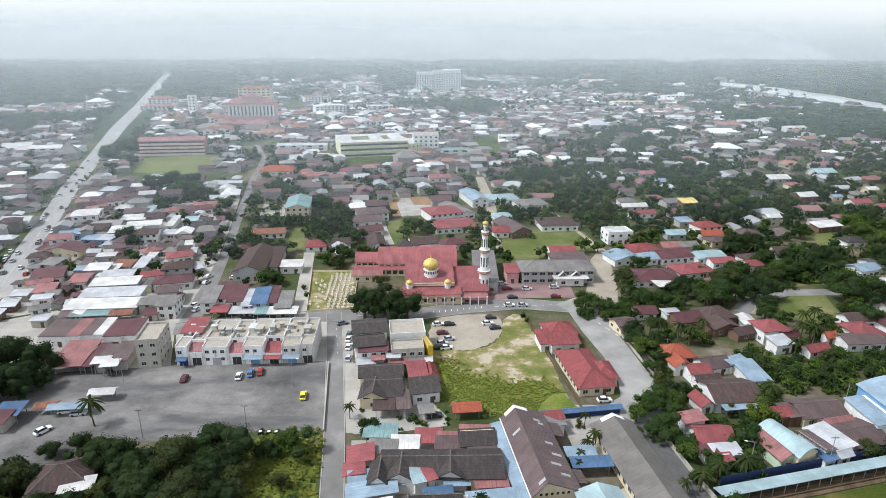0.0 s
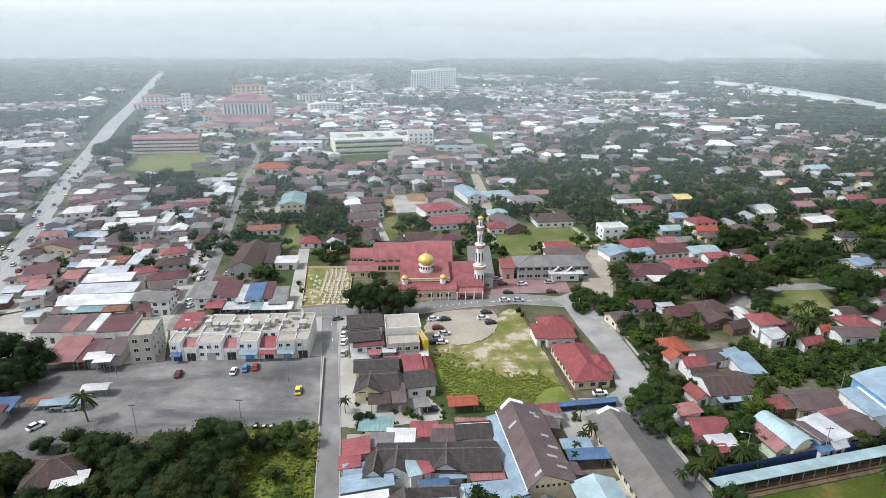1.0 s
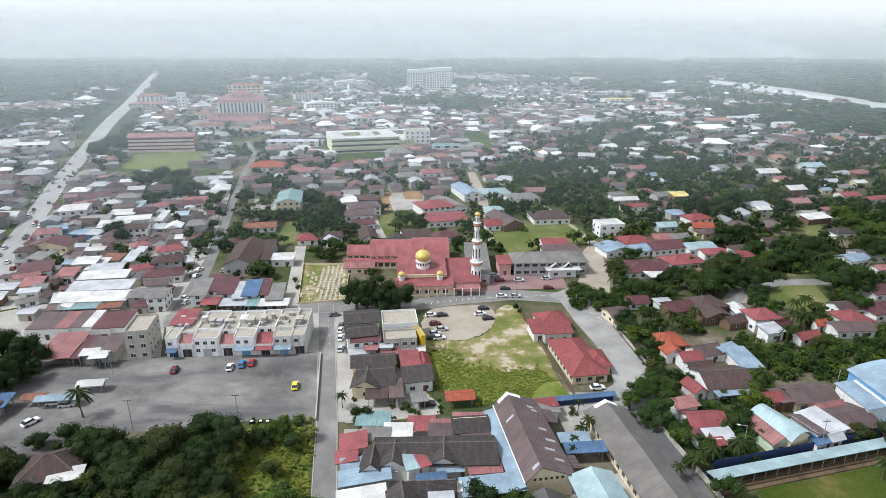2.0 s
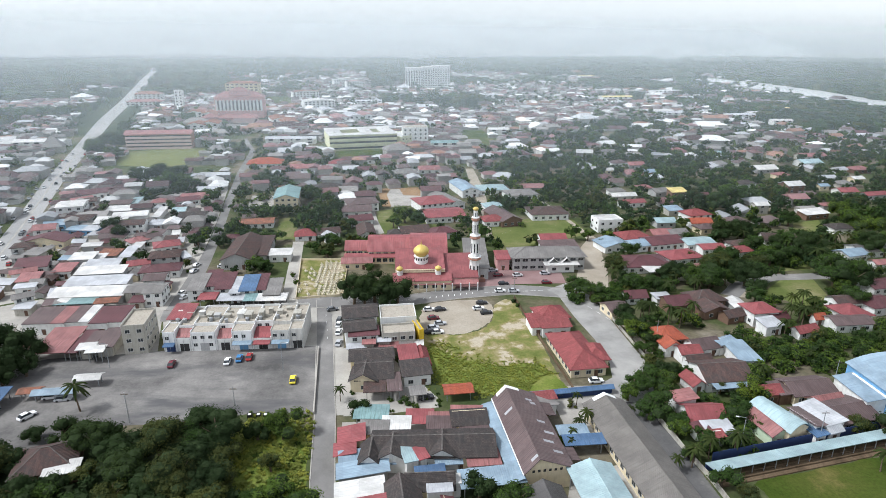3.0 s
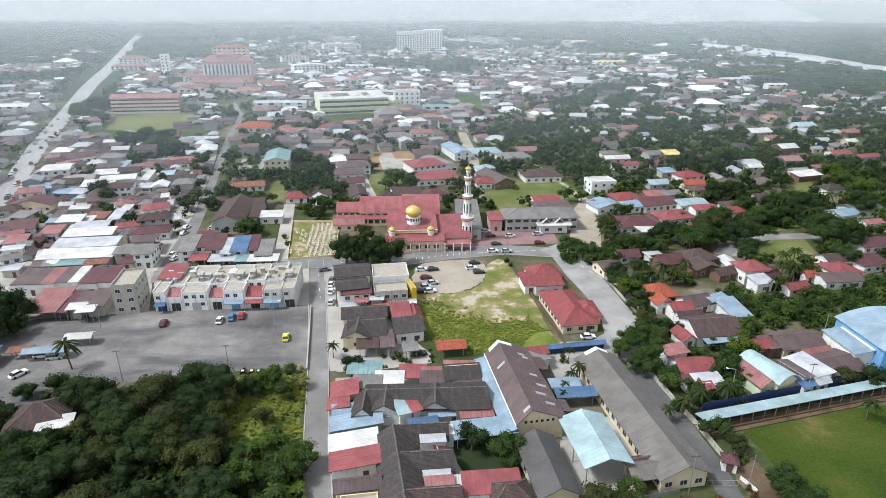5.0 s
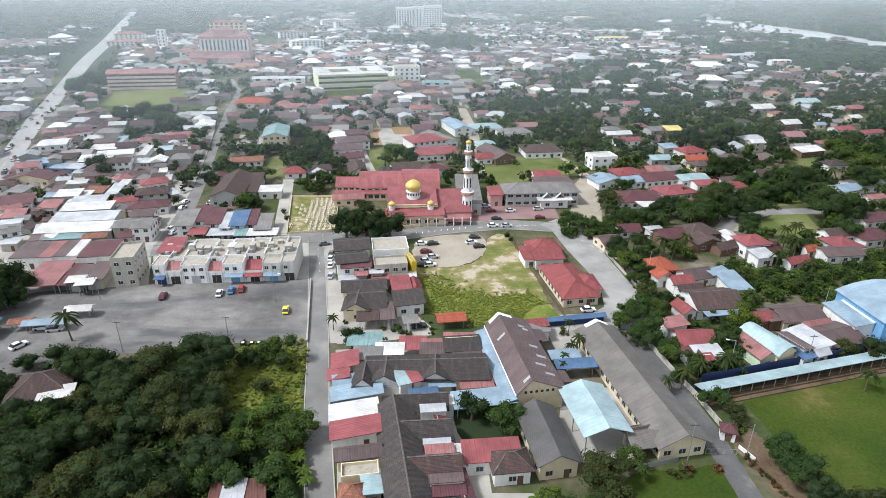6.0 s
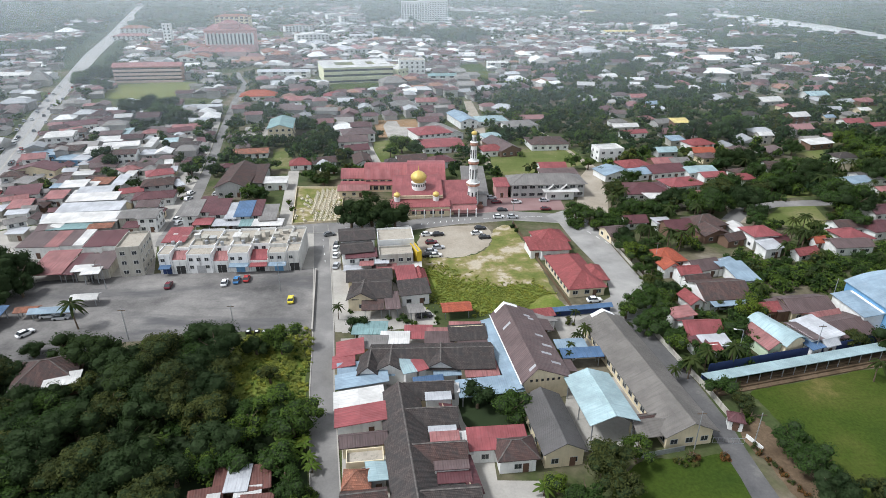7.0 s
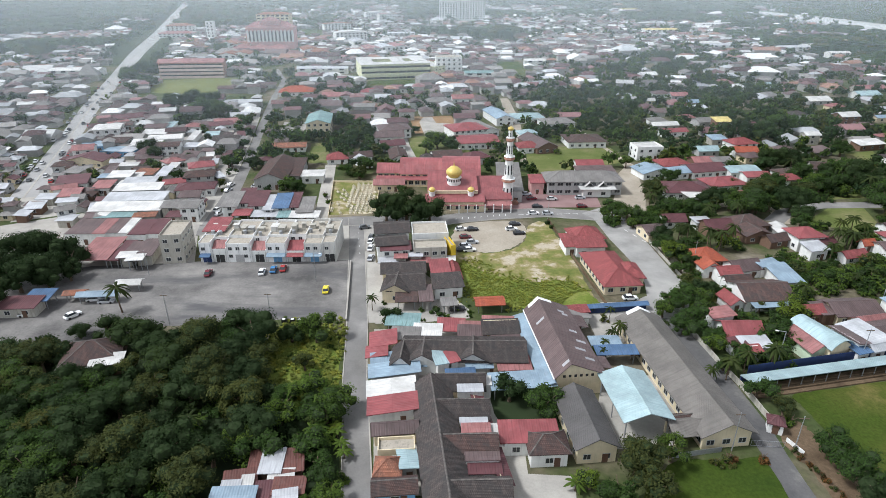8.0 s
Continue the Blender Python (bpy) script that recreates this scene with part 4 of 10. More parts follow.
            part("pane", pm, win)
        q = Soup()
        q.tube([(0, 0, 0, 0.55), (0, 0, 1.2, 0.6), (0, 0, 1.35, 0.3)], 10)
        part("water_tank", q.mesh("water_tank", [STEEL]), ob, pose(rng.uniform(-w2 + 0.8, w2 - 0.8), rng.uniform(5.6, 7.2), h + 0.07))
        for k in range(3):
            q = Soup()
            q.tube([(0, 0, 0, 0.05), (0, 0, hr - 0.4, 0.05)], 6)
            part("drain_pipe", q.mesh("drain_pipe", [STEEL]), ob, pose(-w2 + 0.3 + k * (w2 - 0.3), -0.07, 0))
        sh = Soup()
        sh.box(-1.3, -0.06, 0, 1.3, 0.03, 2.6)
        part("shutter", sh.mesh("shutter", [WALL["blue"] if base == "blue" else WALL["navy"] if base == "navy" else SHUTTER if base == "grey" else DARK]), ob, pose(0.2, -0.02, 0))
        if base in ("navy", "awning", "blue"):
            q = Soup()
            roof_soup(q, 2 * w2 - 0.4, 2.0, 2.7, 0.4, "shed_f", 0.0)
            part("awning", q.mesh("awning", [ROOF["deepblue" if base == "navy" else "blue" if base == "blue" else "red"]]), ob, pose(0, -1.0, 0))
    house(-62.2, 164.6, 6.0, 9.0, rot, 7.3, 1.0, "shed_f", "red", "white", name="roof_shed", label="red metal canopy over a shophouse roof", sides="", door=False, base=0.0)
    keep(-43, 160, 12)


def blue_hall(x, y):
    ob = thing("sports_hall", 141.0, 119.5, 0, 2, "big sports hall with curved pale blue roof and white walls", "building")
    s = Soup()
    roof_soup(s, 22, 17, 7.6, 2.8, "arch_y", 0.5)
    part("roof", s.mesh("roof", [ROOF["blue"]]), ob)
    s = Soup()
    wall_soup(s, 22, 17, 7.6, 2.8, "arch_y")
    part("wall", s.mesh("wall", [WALL["blue"]]), ob)
    s = Soup()
    roof_soup(s, 6.4, 12, 5.2, 1.2, "shed_l", 0.3)
    part("side_roof", s.mesh("side_roof", [ROOF["blue"]]), ob, pose(-13.0, 0, 0))
    s = Soup()
    wall_soup(s, 5.6, 11.6, 5.2, 1.2, "shed_l")
    part("side_wall", s.mesh("side_wall", [WALL["white"]]), ob, pose(-13.2, 0, 0))
    keep(141, 119.5, 15)


def school_hall():
    """Long hall with brown sheet roof, its ridge off the middle, cream gable with small vents, translucent strips and a pale blue lean-to."""
    ob = thing("school_hall", 38.6, 104.0, 0, 7.4, "school hall with worn brown sheet roof and cream gable wall", "building")
    d, h, rz, xl, xr, xm, o = 27.2, 5.4, 8.3, -4.3, 5.6, -1.6, 0.6
    sl, sr = (rz - h) / (xm - xl), (rz - h) / (xr - xm)
    L = d / 2 + o

    def top(x):
        return rz - (xm - x) * sl if x < xm else rz - (x - xm) * sr

    s = Soup()
    for e in (xl - o, xr + o):
        run = abs(e - xm) * math.hypot(1, sl if e < xm else sr)
        q = [(e, -L, top(e)), (e, L, top(e)), (xm, L, rz), (xm, -L, rz)]
        s.face(q, 0, [(-L, 0), (L, 0), (L, run), (-L, run)])
        low = [(p[0], p[1], p[2] - 0.16) for p in q]
        s.face(low[::-1], 0)
        for i in range(4):
            j = (i + 1) % 4
            s.face((low[i], low[j], q[j], q[i]), 0)
    part("roof", s.mesh("roof", [ROOF["brown"]]), ob)
    s = Soup()
    for y0, y1 in ((-d / 2, -d / 2 + 0.2), (d / 2 - 0.2, d / 2)):
        pr = [(xl, 0), (xr, 0), (xr, h - 0.1), (xm, rz - 0.2), (xl, h - 0.1)]
        s.face([(x, y0, z) for x, z in pr])
        s.face([(x, y1, z) for x, z in pr[::-1]])
    s.box(xl, -d / 2 + 0.2, 0, xl + 0.2, d / 2 - 0.2, h - 0.1)
    s.box(xr - 0.2, -d / 2 + 0.2, 0, xr, d / 2 - 0.2, h - 0.1)
    part("wall", s.mesh("wall", [WALL["cream"]]), ob)
    for i in range(6):
        q = Soup()
        q.box(-0.28, -0.03, 0, 0.28, 0.03, 0.6)
        part("vent", q.mesh("vent", [DARK]), ob, pose(-2.7 + i * 1.2, -d / 2 - 0.02, 4.6))
    for xa, yy, ln in ((2.4, 9.8, 1.6), (3.2, 8.6, 1.4), (-3.9, 5.4, 1.7), (2.6, 1.0, 1.9), (3.0, -3.0, 2.3), (1.6, -6.6, 2.4), (2.8, -9.8, 2.2), (-3.0, -12.6, 1.3)):
        q = Soup()
        za, zb = top(xa) + 0.05, top(xa + ln) + 0.05
        q.face([(xa, yy - 0.4, za), (xa + ln, yy - 0.4, zb), (xa + ln, yy + 0.4, zb), (xa, yy + 0.4, za)])
        q.face([(xa, yy - 0.4, za - 0.04), (xa + ln, yy - 0.4, zb - 0.04), (xa + ln, yy - 0.4, zb), (xa, yy - 0.4, za)])
        part("skylight_sheet", q.mesh("skylight_sheet", [ROOF["zinc"]]), ob)
    q = Soup()
    for e in (xm - 2.3, xm + 3.4):
        q.face([(xm, L + 0.02, rz + 0.06), (e, L + 0.02, top(e) + 0.06), (e, L - 1.3, top(e) + 0.06), (xm, L - 1.3, rz + 0.06)])
    part("ridge_sheet", q.mesh("ridge_sheet", [WHITE]), ob)
    q = Soup()
    q.box(xl - 0.75, -L, top(xl - o) - 0.25, xl - 0.6, L, top(xl - o) + 0.05)
    part("gutter", q.mesh("gutter", [WHITE]), ob)
    q = Soup()
    roof_soup(q, 2.6, d + 1, 3.2, 0.8, "shed_l", 0.2)
    part("side_roof", q.mesh("side_roof", [ROOF["blue"]]), ob, pose(xl - 1.7, 0, 0))
    q = Soup()
    roof_soup(q, 3.4, 5.0, 3.6, 0.8, "shed_r", 0.2)
    part("side_roof", q.mesh("side_roof", [ROOF["brown"]]), ob, pose(xr + 1.9, 9.0, 0))
    q = Soup()
    roof_soup(q, 3.0, 4.0, 3.6, 0.6, "shed_r", 0.2)
    part("side_roof", q.mesh("side_roof", [ROOF["brown"]]), ob, pose(xr + 1.7, -8.0, 0))
    keep(38.6, 104.0, 14)


def long_school_block():
    """Long low classroom block with a grey cement-sheet gable roof along the lane."""
    ob = thing("classroom_block", 62.9, 96.0, 0, 7.6, "long cream classroom block with grey cement-sheet roof", "building")
    w, d, h, rh = 9.4, 41.0, 3.9, 2.3
    s = Soup()
    roof_soup(s, w, d, h, rh, "gable_y", 0.9)
    part("roof", s.mesh("roof", [ROOF["asbestos"]]), ob)
    s = Soup()
    wall_soup(s, w, d, h, rh, "gable_y")
    part("wall", s.mesh("wall", [WALL["cream"]]), ob)
    add_windows(ob, w, d, h, "lrf", 1, 2.6, 1.4, 1.1)
    q = Soup()
    for sg in (-1, 1):
        q.face([(0, d / 2 + 0.95, h + rh + 0.08), (sg * 3.0, d / 2 + 0.95, h + rh - 1.42), (sg * 3.0, d / 2 - 0.4, h + rh - 1.42), (0, d / 2 - 0.4, h + rh + 0.08)])
    part("ridge_sheet", q.mesh("ridge_sheet", [WHITE]), ob)
    q = Soup()
    roof_soup(q, 6, 5, 3.2, 1.2, "gable_x", 0.4)
    part("porch_roof", q.mesh("porch_roof", [ROOF["asbestos"]]), ob, pose(-w / 2 - 2.2, -d / 2 + 3.2, 0))
    for yy in (-d / 2 + 1, -d / 2 + 5.2):
        q = Soup()
        q.box(-0.2, -0.2, 0, 0.2, 0.2, 3.2)
        part("pillar", q.mesh("pillar", [WALL["cream"]]), ob, pose(-w / 2 - 4.6, yy, 0))
    for yy in range(90, 122, 8):
        keep(62, yy, 6)


def field_walkway():
    """Low grandstand roof along the football field, and the white wall of the school lane."""
    x0, y0, x1, y1 = 76.6, 92.9, 140.0, 107.2
    rot = math.degrees(math.atan2(y1 - y0, x1 - x0))
    L = math.hypot(x1 - x0, y1 - y0)
    ob = thing("grandstand", (x0 + x1) / 2, (y0 + y1) / 2, 0, rot, "long low field stand with pale blue metal roof", "stand")
    s = Soup()
    roof_soup(s, L, 3.4, 2.7, 0.5, "shed_b", 0.1)
    part("roof", s.mesh("roof", [ROOF["aqua"]]), ob)
    s = Soup()
    s.box(-L / 2, 1.5, 0, L / 2, 1.7, 2.6)
    part("back_wall", s.mesh("back_wall", [WALL["navy"]]), ob)
    for k in range(3):
        s = Soup()
        s.box(-L / 2, -3.2 + k * 1.1, 0, L / 2, -2.2 + k * 1.1, 0.3 + 0.35 * k)
        part("step", s.mesh("step", [BROWN]), ob)
    n = 22
    q = Soup()
    q.box(-0.07, -0.07, 0, 0.07, 0.07, 2.7)
    me = q.mesh("post", [STEEL])
    for i in range(n):
        part("post", me, ob, pose(-L / 2 + 0.3 + (L - 0.6) * i / (n - 1), -1.5, 0))
    wall_line("wall", [(73.4, 113.8), (75.0, 101.5), (76.5, 92.5), (77.1, 85.3), (77.6, 81.6)], 1.5, 0.15, WALL["old"], "stained white school boundary wall")
    wall_line("wall", [(77.9, 77.6), (79.3, 74.0)], 0.9, 0.15, WALL["white"], "low white wall beside an earth strip")
    wall_line("fence", [(64.5, 74.5), (57.0, 73.0), (47.0, 71.5)], 1.2, 0.06, STEEL, "low steel mesh fence before the school")
    wall_line("hoarding", [(79.0, 97.2), (110.0, 104.2), (140.0, 111.0)], 3.3, 0.08, WALL["navy"], "dark blue sheet hoarding behind the field stand")


def wall_line(name, pts, h, thick, mat, label):
    s = Soup()
    for (x0, y0), (x1, y1) in zip(pts, pts[1:]):
        t = Vector((x1 - x0, y1 - y0, 0)).normalized()
        nr = Vector((-t.y, t.x, 0)) * thick / 2
        a, b = Vector((x0, y0, 0)), Vector((x1, y1, 0))
        q = [a - nr, b - nr, b + nr, a + nr]
        up = Vector((0, 0, h))
        s.face([v + up for v in q])
        for i in range(4):
            j = (i + 1) % 4
            s.face([q[i], q[j], q[j] + up, q[i] + up])
    return tagged(new(name, s.mesh(name, [mat])), label, "wall", "", "structure")


def road_marks(x0, y0, x1, y1, n, length, width, z=0.075, across=False):
    """A row of worn white paint dashes on a road."""
    ob = tagged(new("road_marking"), "worn white paint dashes on grey asphalt", "road marking", "", "structure")
    rot = math.degrees(math.atan2(y1 - y0, x1 - x0))
    s = Soup()
    s.box(-length / 2, -width / 2, 0, length / 2, width / 2, 0.008)
    me = s.mesh("dash", [WHITE])
    for i in range(n):
        t = (i + 0.5) / n
        part("dash", me, ob, pose(x0 + (x1 - x0) * t, y0 + (y1 - y0) * t, z, 0, 0, rot + (70 if across else 0)))


def parasol(x, y):
    ob = thing("parasol", x, y, 0, 0, "faded red round parasol over the canteen yard", "parasol")
    s = Soup()
    s.tube([(0, 0, 0, 0.05), (0, 0, 2.6, 0.05)], 6)
    part("pole", s.mesh("pole", [STEEL]), ob)
    s = Soup()
    s.tube([(0, 0, 2.2, 1.9), (0, 0, 2.45, 1.2), (0, 0, 2.85, 0.05)], 12)
    part("canopy", s.mesh("canopy", [ROOF["terracotta"]]), ob)


def guard_house(x, y):
    house(x, y + 1.2, 2.6, 2.4, -20, 2.7, 0.9, "hip", "maroon", "white", name="guard_house", label="small white and blue guard house with maroon roof", sides="fl", spacing=2, over=0.35)
    s = Soup()
    for i in range(7):
        s.box(-3 + i, -0.03, 0.1, -2.94 + i, 0.03, 1.4)
    s.box(-3, -0.03, 1.35, 3.05, 0.03, 1.42)
    s.box(-3, -0.03, 0.1, 3.05, 0.03, 0.17)
    tagged(new("gate", s.mesh("gate", [STEEL])), "grey steel sliding gate across the lane", "gate").matrix_basis = pose(x - 3.5, y - 3.5, 0.09, 0, 0, -4)


def dome_mesh(name, r, tall, mat, seg=20):
    s = Soup()
    prof = []
    for k in range(11):
        t = k / 10
        bulge = math.sin(math.pi * (0.18 + 0.82 * t)) ** 0.75 * 1.06 if t < 1 else 0
        prof.append((0, 0, tall * t ** 0.9, max(0.0, r * bulge)))
    s.tube(prof, seg, cap=False)
    s.tube([(0, 0, tall * 0.97, r * 0.08), (0, 0, tall * 1.2, r * 0.05), (0, 0, tall * 1.42, 0.01)], 6)
    return s.mesh(name, [mat], True)


def mosque(x, y):
    """Stepped red roofs, gold dome on a white drum, four small domes, a long rear hall with dormer strip."""
    ob = thing("mosque", 13.0, 209.0, 0, 2, "pink-walled mosque with stepped red roofs and a gold dome", "mosque")
    # main prayer hall, front porch hall, right wing
    for nm, w, d, h, rh, px, py, ov in (("prayer", 18.5, 17.0, 6.2, 3.2, 0.3, 3.0, 0.5), ("front", 22.0, 6.0, 4.2, 1.0, 1.0, -8.6, 0.4), ("wing", 13.0, 19.0, 3.9, 3.2, 16.0, 1.5, 0.4)):
        s = Soup()
        wall_soup(s, w, d, h, rh, "shed_f")
        part("wall", s.mesh("wall", [WALL["pink" if nm != "front" else "cream"]]), ob, pose(px, py, 0))
        s = Soup()
        roof_soup(s, w, d, h, rh, "shed_f", ov)
        part("roof", s.mesh("roof", [ROOF["mosque"]]), ob, pose(px, py, 0))
    s = Soup()
    s.box(-9.6, -6.0, 5.4, 9.6, -5.6, 6.6)
    part("fascia", s.mesh("fascia", [WALL["cream"]]), ob, pose(0.3, 0, 0))
    s = Soup()
    s.tube([(0, 0, 7.0, 2.7), (0, 0, 9.6, 2.7), (0, 0, 9.7, 3.0), (0, 0, 9.95, 3.0)], 20)
    part("drum", s.mesh("drum", [WALL["white"]]), ob, pose(0.9, 1.0, 0))
    part("dome", dome_mesh("dome", 2.95, 4.6, GOLD), ob, pose(0.9, 1.0, 9.95))
    for k in range(16):
        q = Soup()
        q.box(-0.25, -0.04, 0, 0.25, 0.04, 1.0)
        a = 360 / 16 * k
        part("drum_window", q.mesh("drum_window", [GLASS]), ob, pose(0.9 + 2.7 * math.sin(radians(a)), 1.0 - 2.7 * math.cos(radians(a)), 8.5, 0, 0, a))
    for px, py in ((-7.6, -6.6), (7.2, -6.6)):
        s = Soup()
        s.tube([(0, 0, 3.0, 1.2), (0, 0, 6.4, 1.15), (0, 0, 6.5, 1.35)], 12)
        tw = part("turret", s.mesh("turret", [WALL["white"]]), ob, pose(px, py, 0))
        part("dome", dome_mesh("dome", 1.25, 1.9, GOLD, 14), tw, pose(0, 0, 6.5))
    fm, pm = window_meshes(1.8, 1.6)
    for k in range(6):
        win = part("window", fm, ob, pose(-8 + 3.4 * k, -11.62, 1.2))
        part("pane", pm, win)
    s = Soup()
    roof_soup(s, 27, 3.6, 2.9, 0.4, "shed_f", 0.1)
    part("porch_roof", s.mesh("porch_roof", [ROOF["pink"]]), ob, pose(9, -10.6, 0))
    for i in range(9):
        q = Soup()
        q.box(-0.18, -0.18, 0, 0.18, 0.18, 3.3)
        part("column", q.mesh("column", [WHITE]), ob, pose(-4 + 26 * i / 8, -12.4, 0))
    hall = thing("mosque_hall", 0, 0, 0, 0, "long mosque hall with stepped curved red metal roofs", "building")
    for w, d, h, rh, px, py, kind in ((15.4, 26.5, 5.4, 5.6, 16.8, 234.0, "arch_x"), (18.2, 15.0, 4.6, 4.9, -0.1, 238.0, "arch_x"), (10.5, 8.0, 3.8, 3.3, -14.2, 238.4, "arch_x"), (24.0, 3.4, 3.1, 0.6, -7.0, 228.9, "shed_f")):
        s = Soup()
        roof_soup(s, w, d, h, rh, kind, 0.35)
        part("roof", s.mesh("roof", [ROOF["mosque"]]), hall, pose(px, py, 0))
        s = Soup()
        wall_soup(s, w, d, h, rh, kind)
        wl_ = part("wall", s.mesh("wall", [WALL["cream"]]), hall, pose(px, py, 0))
        n = int(w / 2.6)
        for k in range(n):
            win = part("window", fm, hall, pose(px - w / 2 + (k + 0.5) * w / n, py - d / 2 - 0.02, h - 2.1))
            part("pane", pm, win)
    wing = house(-13.0, 223.0, 12, 5, 3, 3.4, 1.4, "gable_x", "pink", "cream", name="mosque_wing", sides="f", label="mosque side wing with faded red roof")
    wall_line("wall", [(-8, 193.2), (8, 195.2), (27, 199.5)], 1.0, 0.2, WALL["cream"], "low cream mosque boundary wall")
    keep(13, 209, 17)
    keep(-10, 235, 13)
    keep(12, 237, 13)


def minaret(x, y):
    """Tall white tower: square arched base, three shafts with tiled balconies, gold cupola."""
    ob = thing("minaret", x, y, 0, 12, "tall white minaret with terracotta balconies and gold cupola", "minaret")
    tiers = [(0, 8.5, 2.3, 2.0), (10.2, 17.2, 1.75, 1.6), (18.6, 24.4, 1.35, 1.2), (25.6, 28.6, 0.95, 0.85)]
    for z0, z1, r0, r1 in tiers:
        s = Soup()
        s.tube([(0, 0, z0, r0), (0, 0, z1, r1)], 8)
        sh = part("shaft", s.mesh("shaft", [WALL["white"]]), ob)
        for k in range(8):
            a = radians(45 * k + 22.5)
            rr = (r0 + r1) / 2 * 0.93
            q = Soup()
            hh = (z1 - z0) * 0.55
            q.box(-r0 * 0.13, -0.06, 0, r0 * 0.13, 0.06, hh)
            part("arch_window", q.mesh("arch_window", [GLASS]), sh, pose(rr * math.cos(a), rr * math.sin(a), z0 + (z1 - z0) * 0.2, 0, 0, math.degrees(a) + 90))
    for z, r in ((8.5, 2.5), (17.2, 2.0), (24.4, 1.5)):
        s = Soup()
        s.tube([(0, 0, z, r * 0.75), (0, 0, z + 0.5, r * 1.12), (0, 0, z + 0.6, r * 1.12), (0, 0, z + 1.4, r * 1.05)], 8)
        part("balcony", s.mesh("balcony", [WALL["clay"]]), ob, label="terracotta-brown balcony")
        q = Soup()
        q.tube([(0, 0, z + 1.35, r * 1.1), (0, 0, z + 1.6, r * 1.1)], 8)
        part("balcony_rim", q.mesh("balcony_rim", [WHITE]), ob)
    part("cupola", dome_mesh("cupola", 1.1, 1.5, GOLD, 14), ob, pose(0, 0, 28.6))
    s = Soup()
    s.box(-3.4, -3.4, 0, 3.4, 3.4, 1.2)
    part("plinth", s.mesh("plinth", [WALL["brick"]]), ob)
    keep(x, y, 4)


def office_grey(x0, y0, x1, y1):
    """Two-storey grey office with white entrance porch under two small gables."""
    rot = math.degrees(math.atan2(y1 - y0, x1 - x0))
    cx, cy = (x0 + x1) / 2, (y0 + y1) / 2
    nx, ny = -math.sin(radians(rot)), math.cos(radians(rot))
    ob = thing("office", cx + nx * 6, cy + ny * 6, 0, rot, "long grey office with pale grey hipped roof and white porch", "building")
    w = math.hypot(x1 - x0, y1 - y0)
    s = Soup()
    wall_soup(s, w - 3, 12, 6.2, 0, "hip")
    part("wall", s.mesh("wall", [WALL["grey"]]), ob)
    s = Soup()
    roof_soup(s, w - 3, 12, 6.2, 2.4, "hip", 0.9)
    part("roof", s.mesh("roof", [ROOF["grey"]]), ob)
    add_windows(ob, w - 3, 12, 6.2, "fl", 2, 3.2, 2.2, 1.2)
    s = Soup()
    wall_soup(s, 11, 3, 3.4, 0, "flat")
    part("porch_wall", s.mesh("porch_wall", [WALL["white"]]), ob, pose(4.5, -7.4, 0))
    s = Soup()
    roof_soup(s, 14, 5, 3.8, 0.4, "shed_f", 0.3)
    part("porch_roof", s.mesh("porch_roof", [ROOF["white"]]), ob, pose(4.5, -7.6, 0))
    for px in (1.5, 7.0):
        s = Soup()
        roof_soup(s, 3.4, 3.0, 4.4, 1.6, "gable_y", 0.2)
        part("porch_gable", s.mesh("porch_gable", [ROOF["white"]]), ob, pose(px, -6.4, 0))
        fm, pm = window_meshes(1.6, 1.2)
        win = part("window", fm, ob, pose(px, -8.92, 1.0))
        part("pane", pm, win)
    house(x0 - 2.6, y0 + 5, 5, 8, rot, 5.0, 1.0, "shed_f", "red", "pink", name="office_wing", label="red-walled office wing with red roof", sides="f")
    keep(cx, cy + 5, 15)


def cemetery():
    """Walled ground with rows of small pale graves."""
    rng = random.Random(8)
    wall_line("wall", [(-32.2, 190.6), (-38.4, 232.6), (-18.0, 232.0), (-15.4, 193.4), (-32.2, 190.6)], 0.9, 0.15, WALL["cream"], "low cream cemetery wall")
    s = Soup()
    s.box(-0.45, -1.0, 0, 0.45, 1.0, 0.32)
    s.box(-0.5, -1.05, 0.0, -0.38, 1.05, 0.45)
    s.box(0.38, -1.05, 0.0, 0.5, 1.05, 0.45)
    s.box(-0.2, 0.85, 0.3, 0.2, 1.0, 0.95)
    s.box(-0.2, -1.0, 0.3, 0.2, -0.85, 0.9)
    me = s.mesh("grave", [plain("pale_grave_plaster", (0.52, 0.475, 0.37), 0.9)])
    for i in range(9):
        for j in range(15):
            x, y = -32.4 + i * 1.9 - j * 0.12, 195.0 + j * 2.4
            if (i < 3 and rng.random() < 0.75) or rng.random() < 0.12:
                continue
            g = tagged(new("grave", me), "pale plastered grave with two headstones in grass", "grave", "cemetery graves")
            g.matrix_basis = pose(x + rng.uniform(-0.2, 0.2), y + rng.uniform(-0.2, 0.2), 0.03, 0, 0, 28 + rng.uniform(-5, 5))
    keep(-24, 200, 11)
    keep(-24, 216, 12)


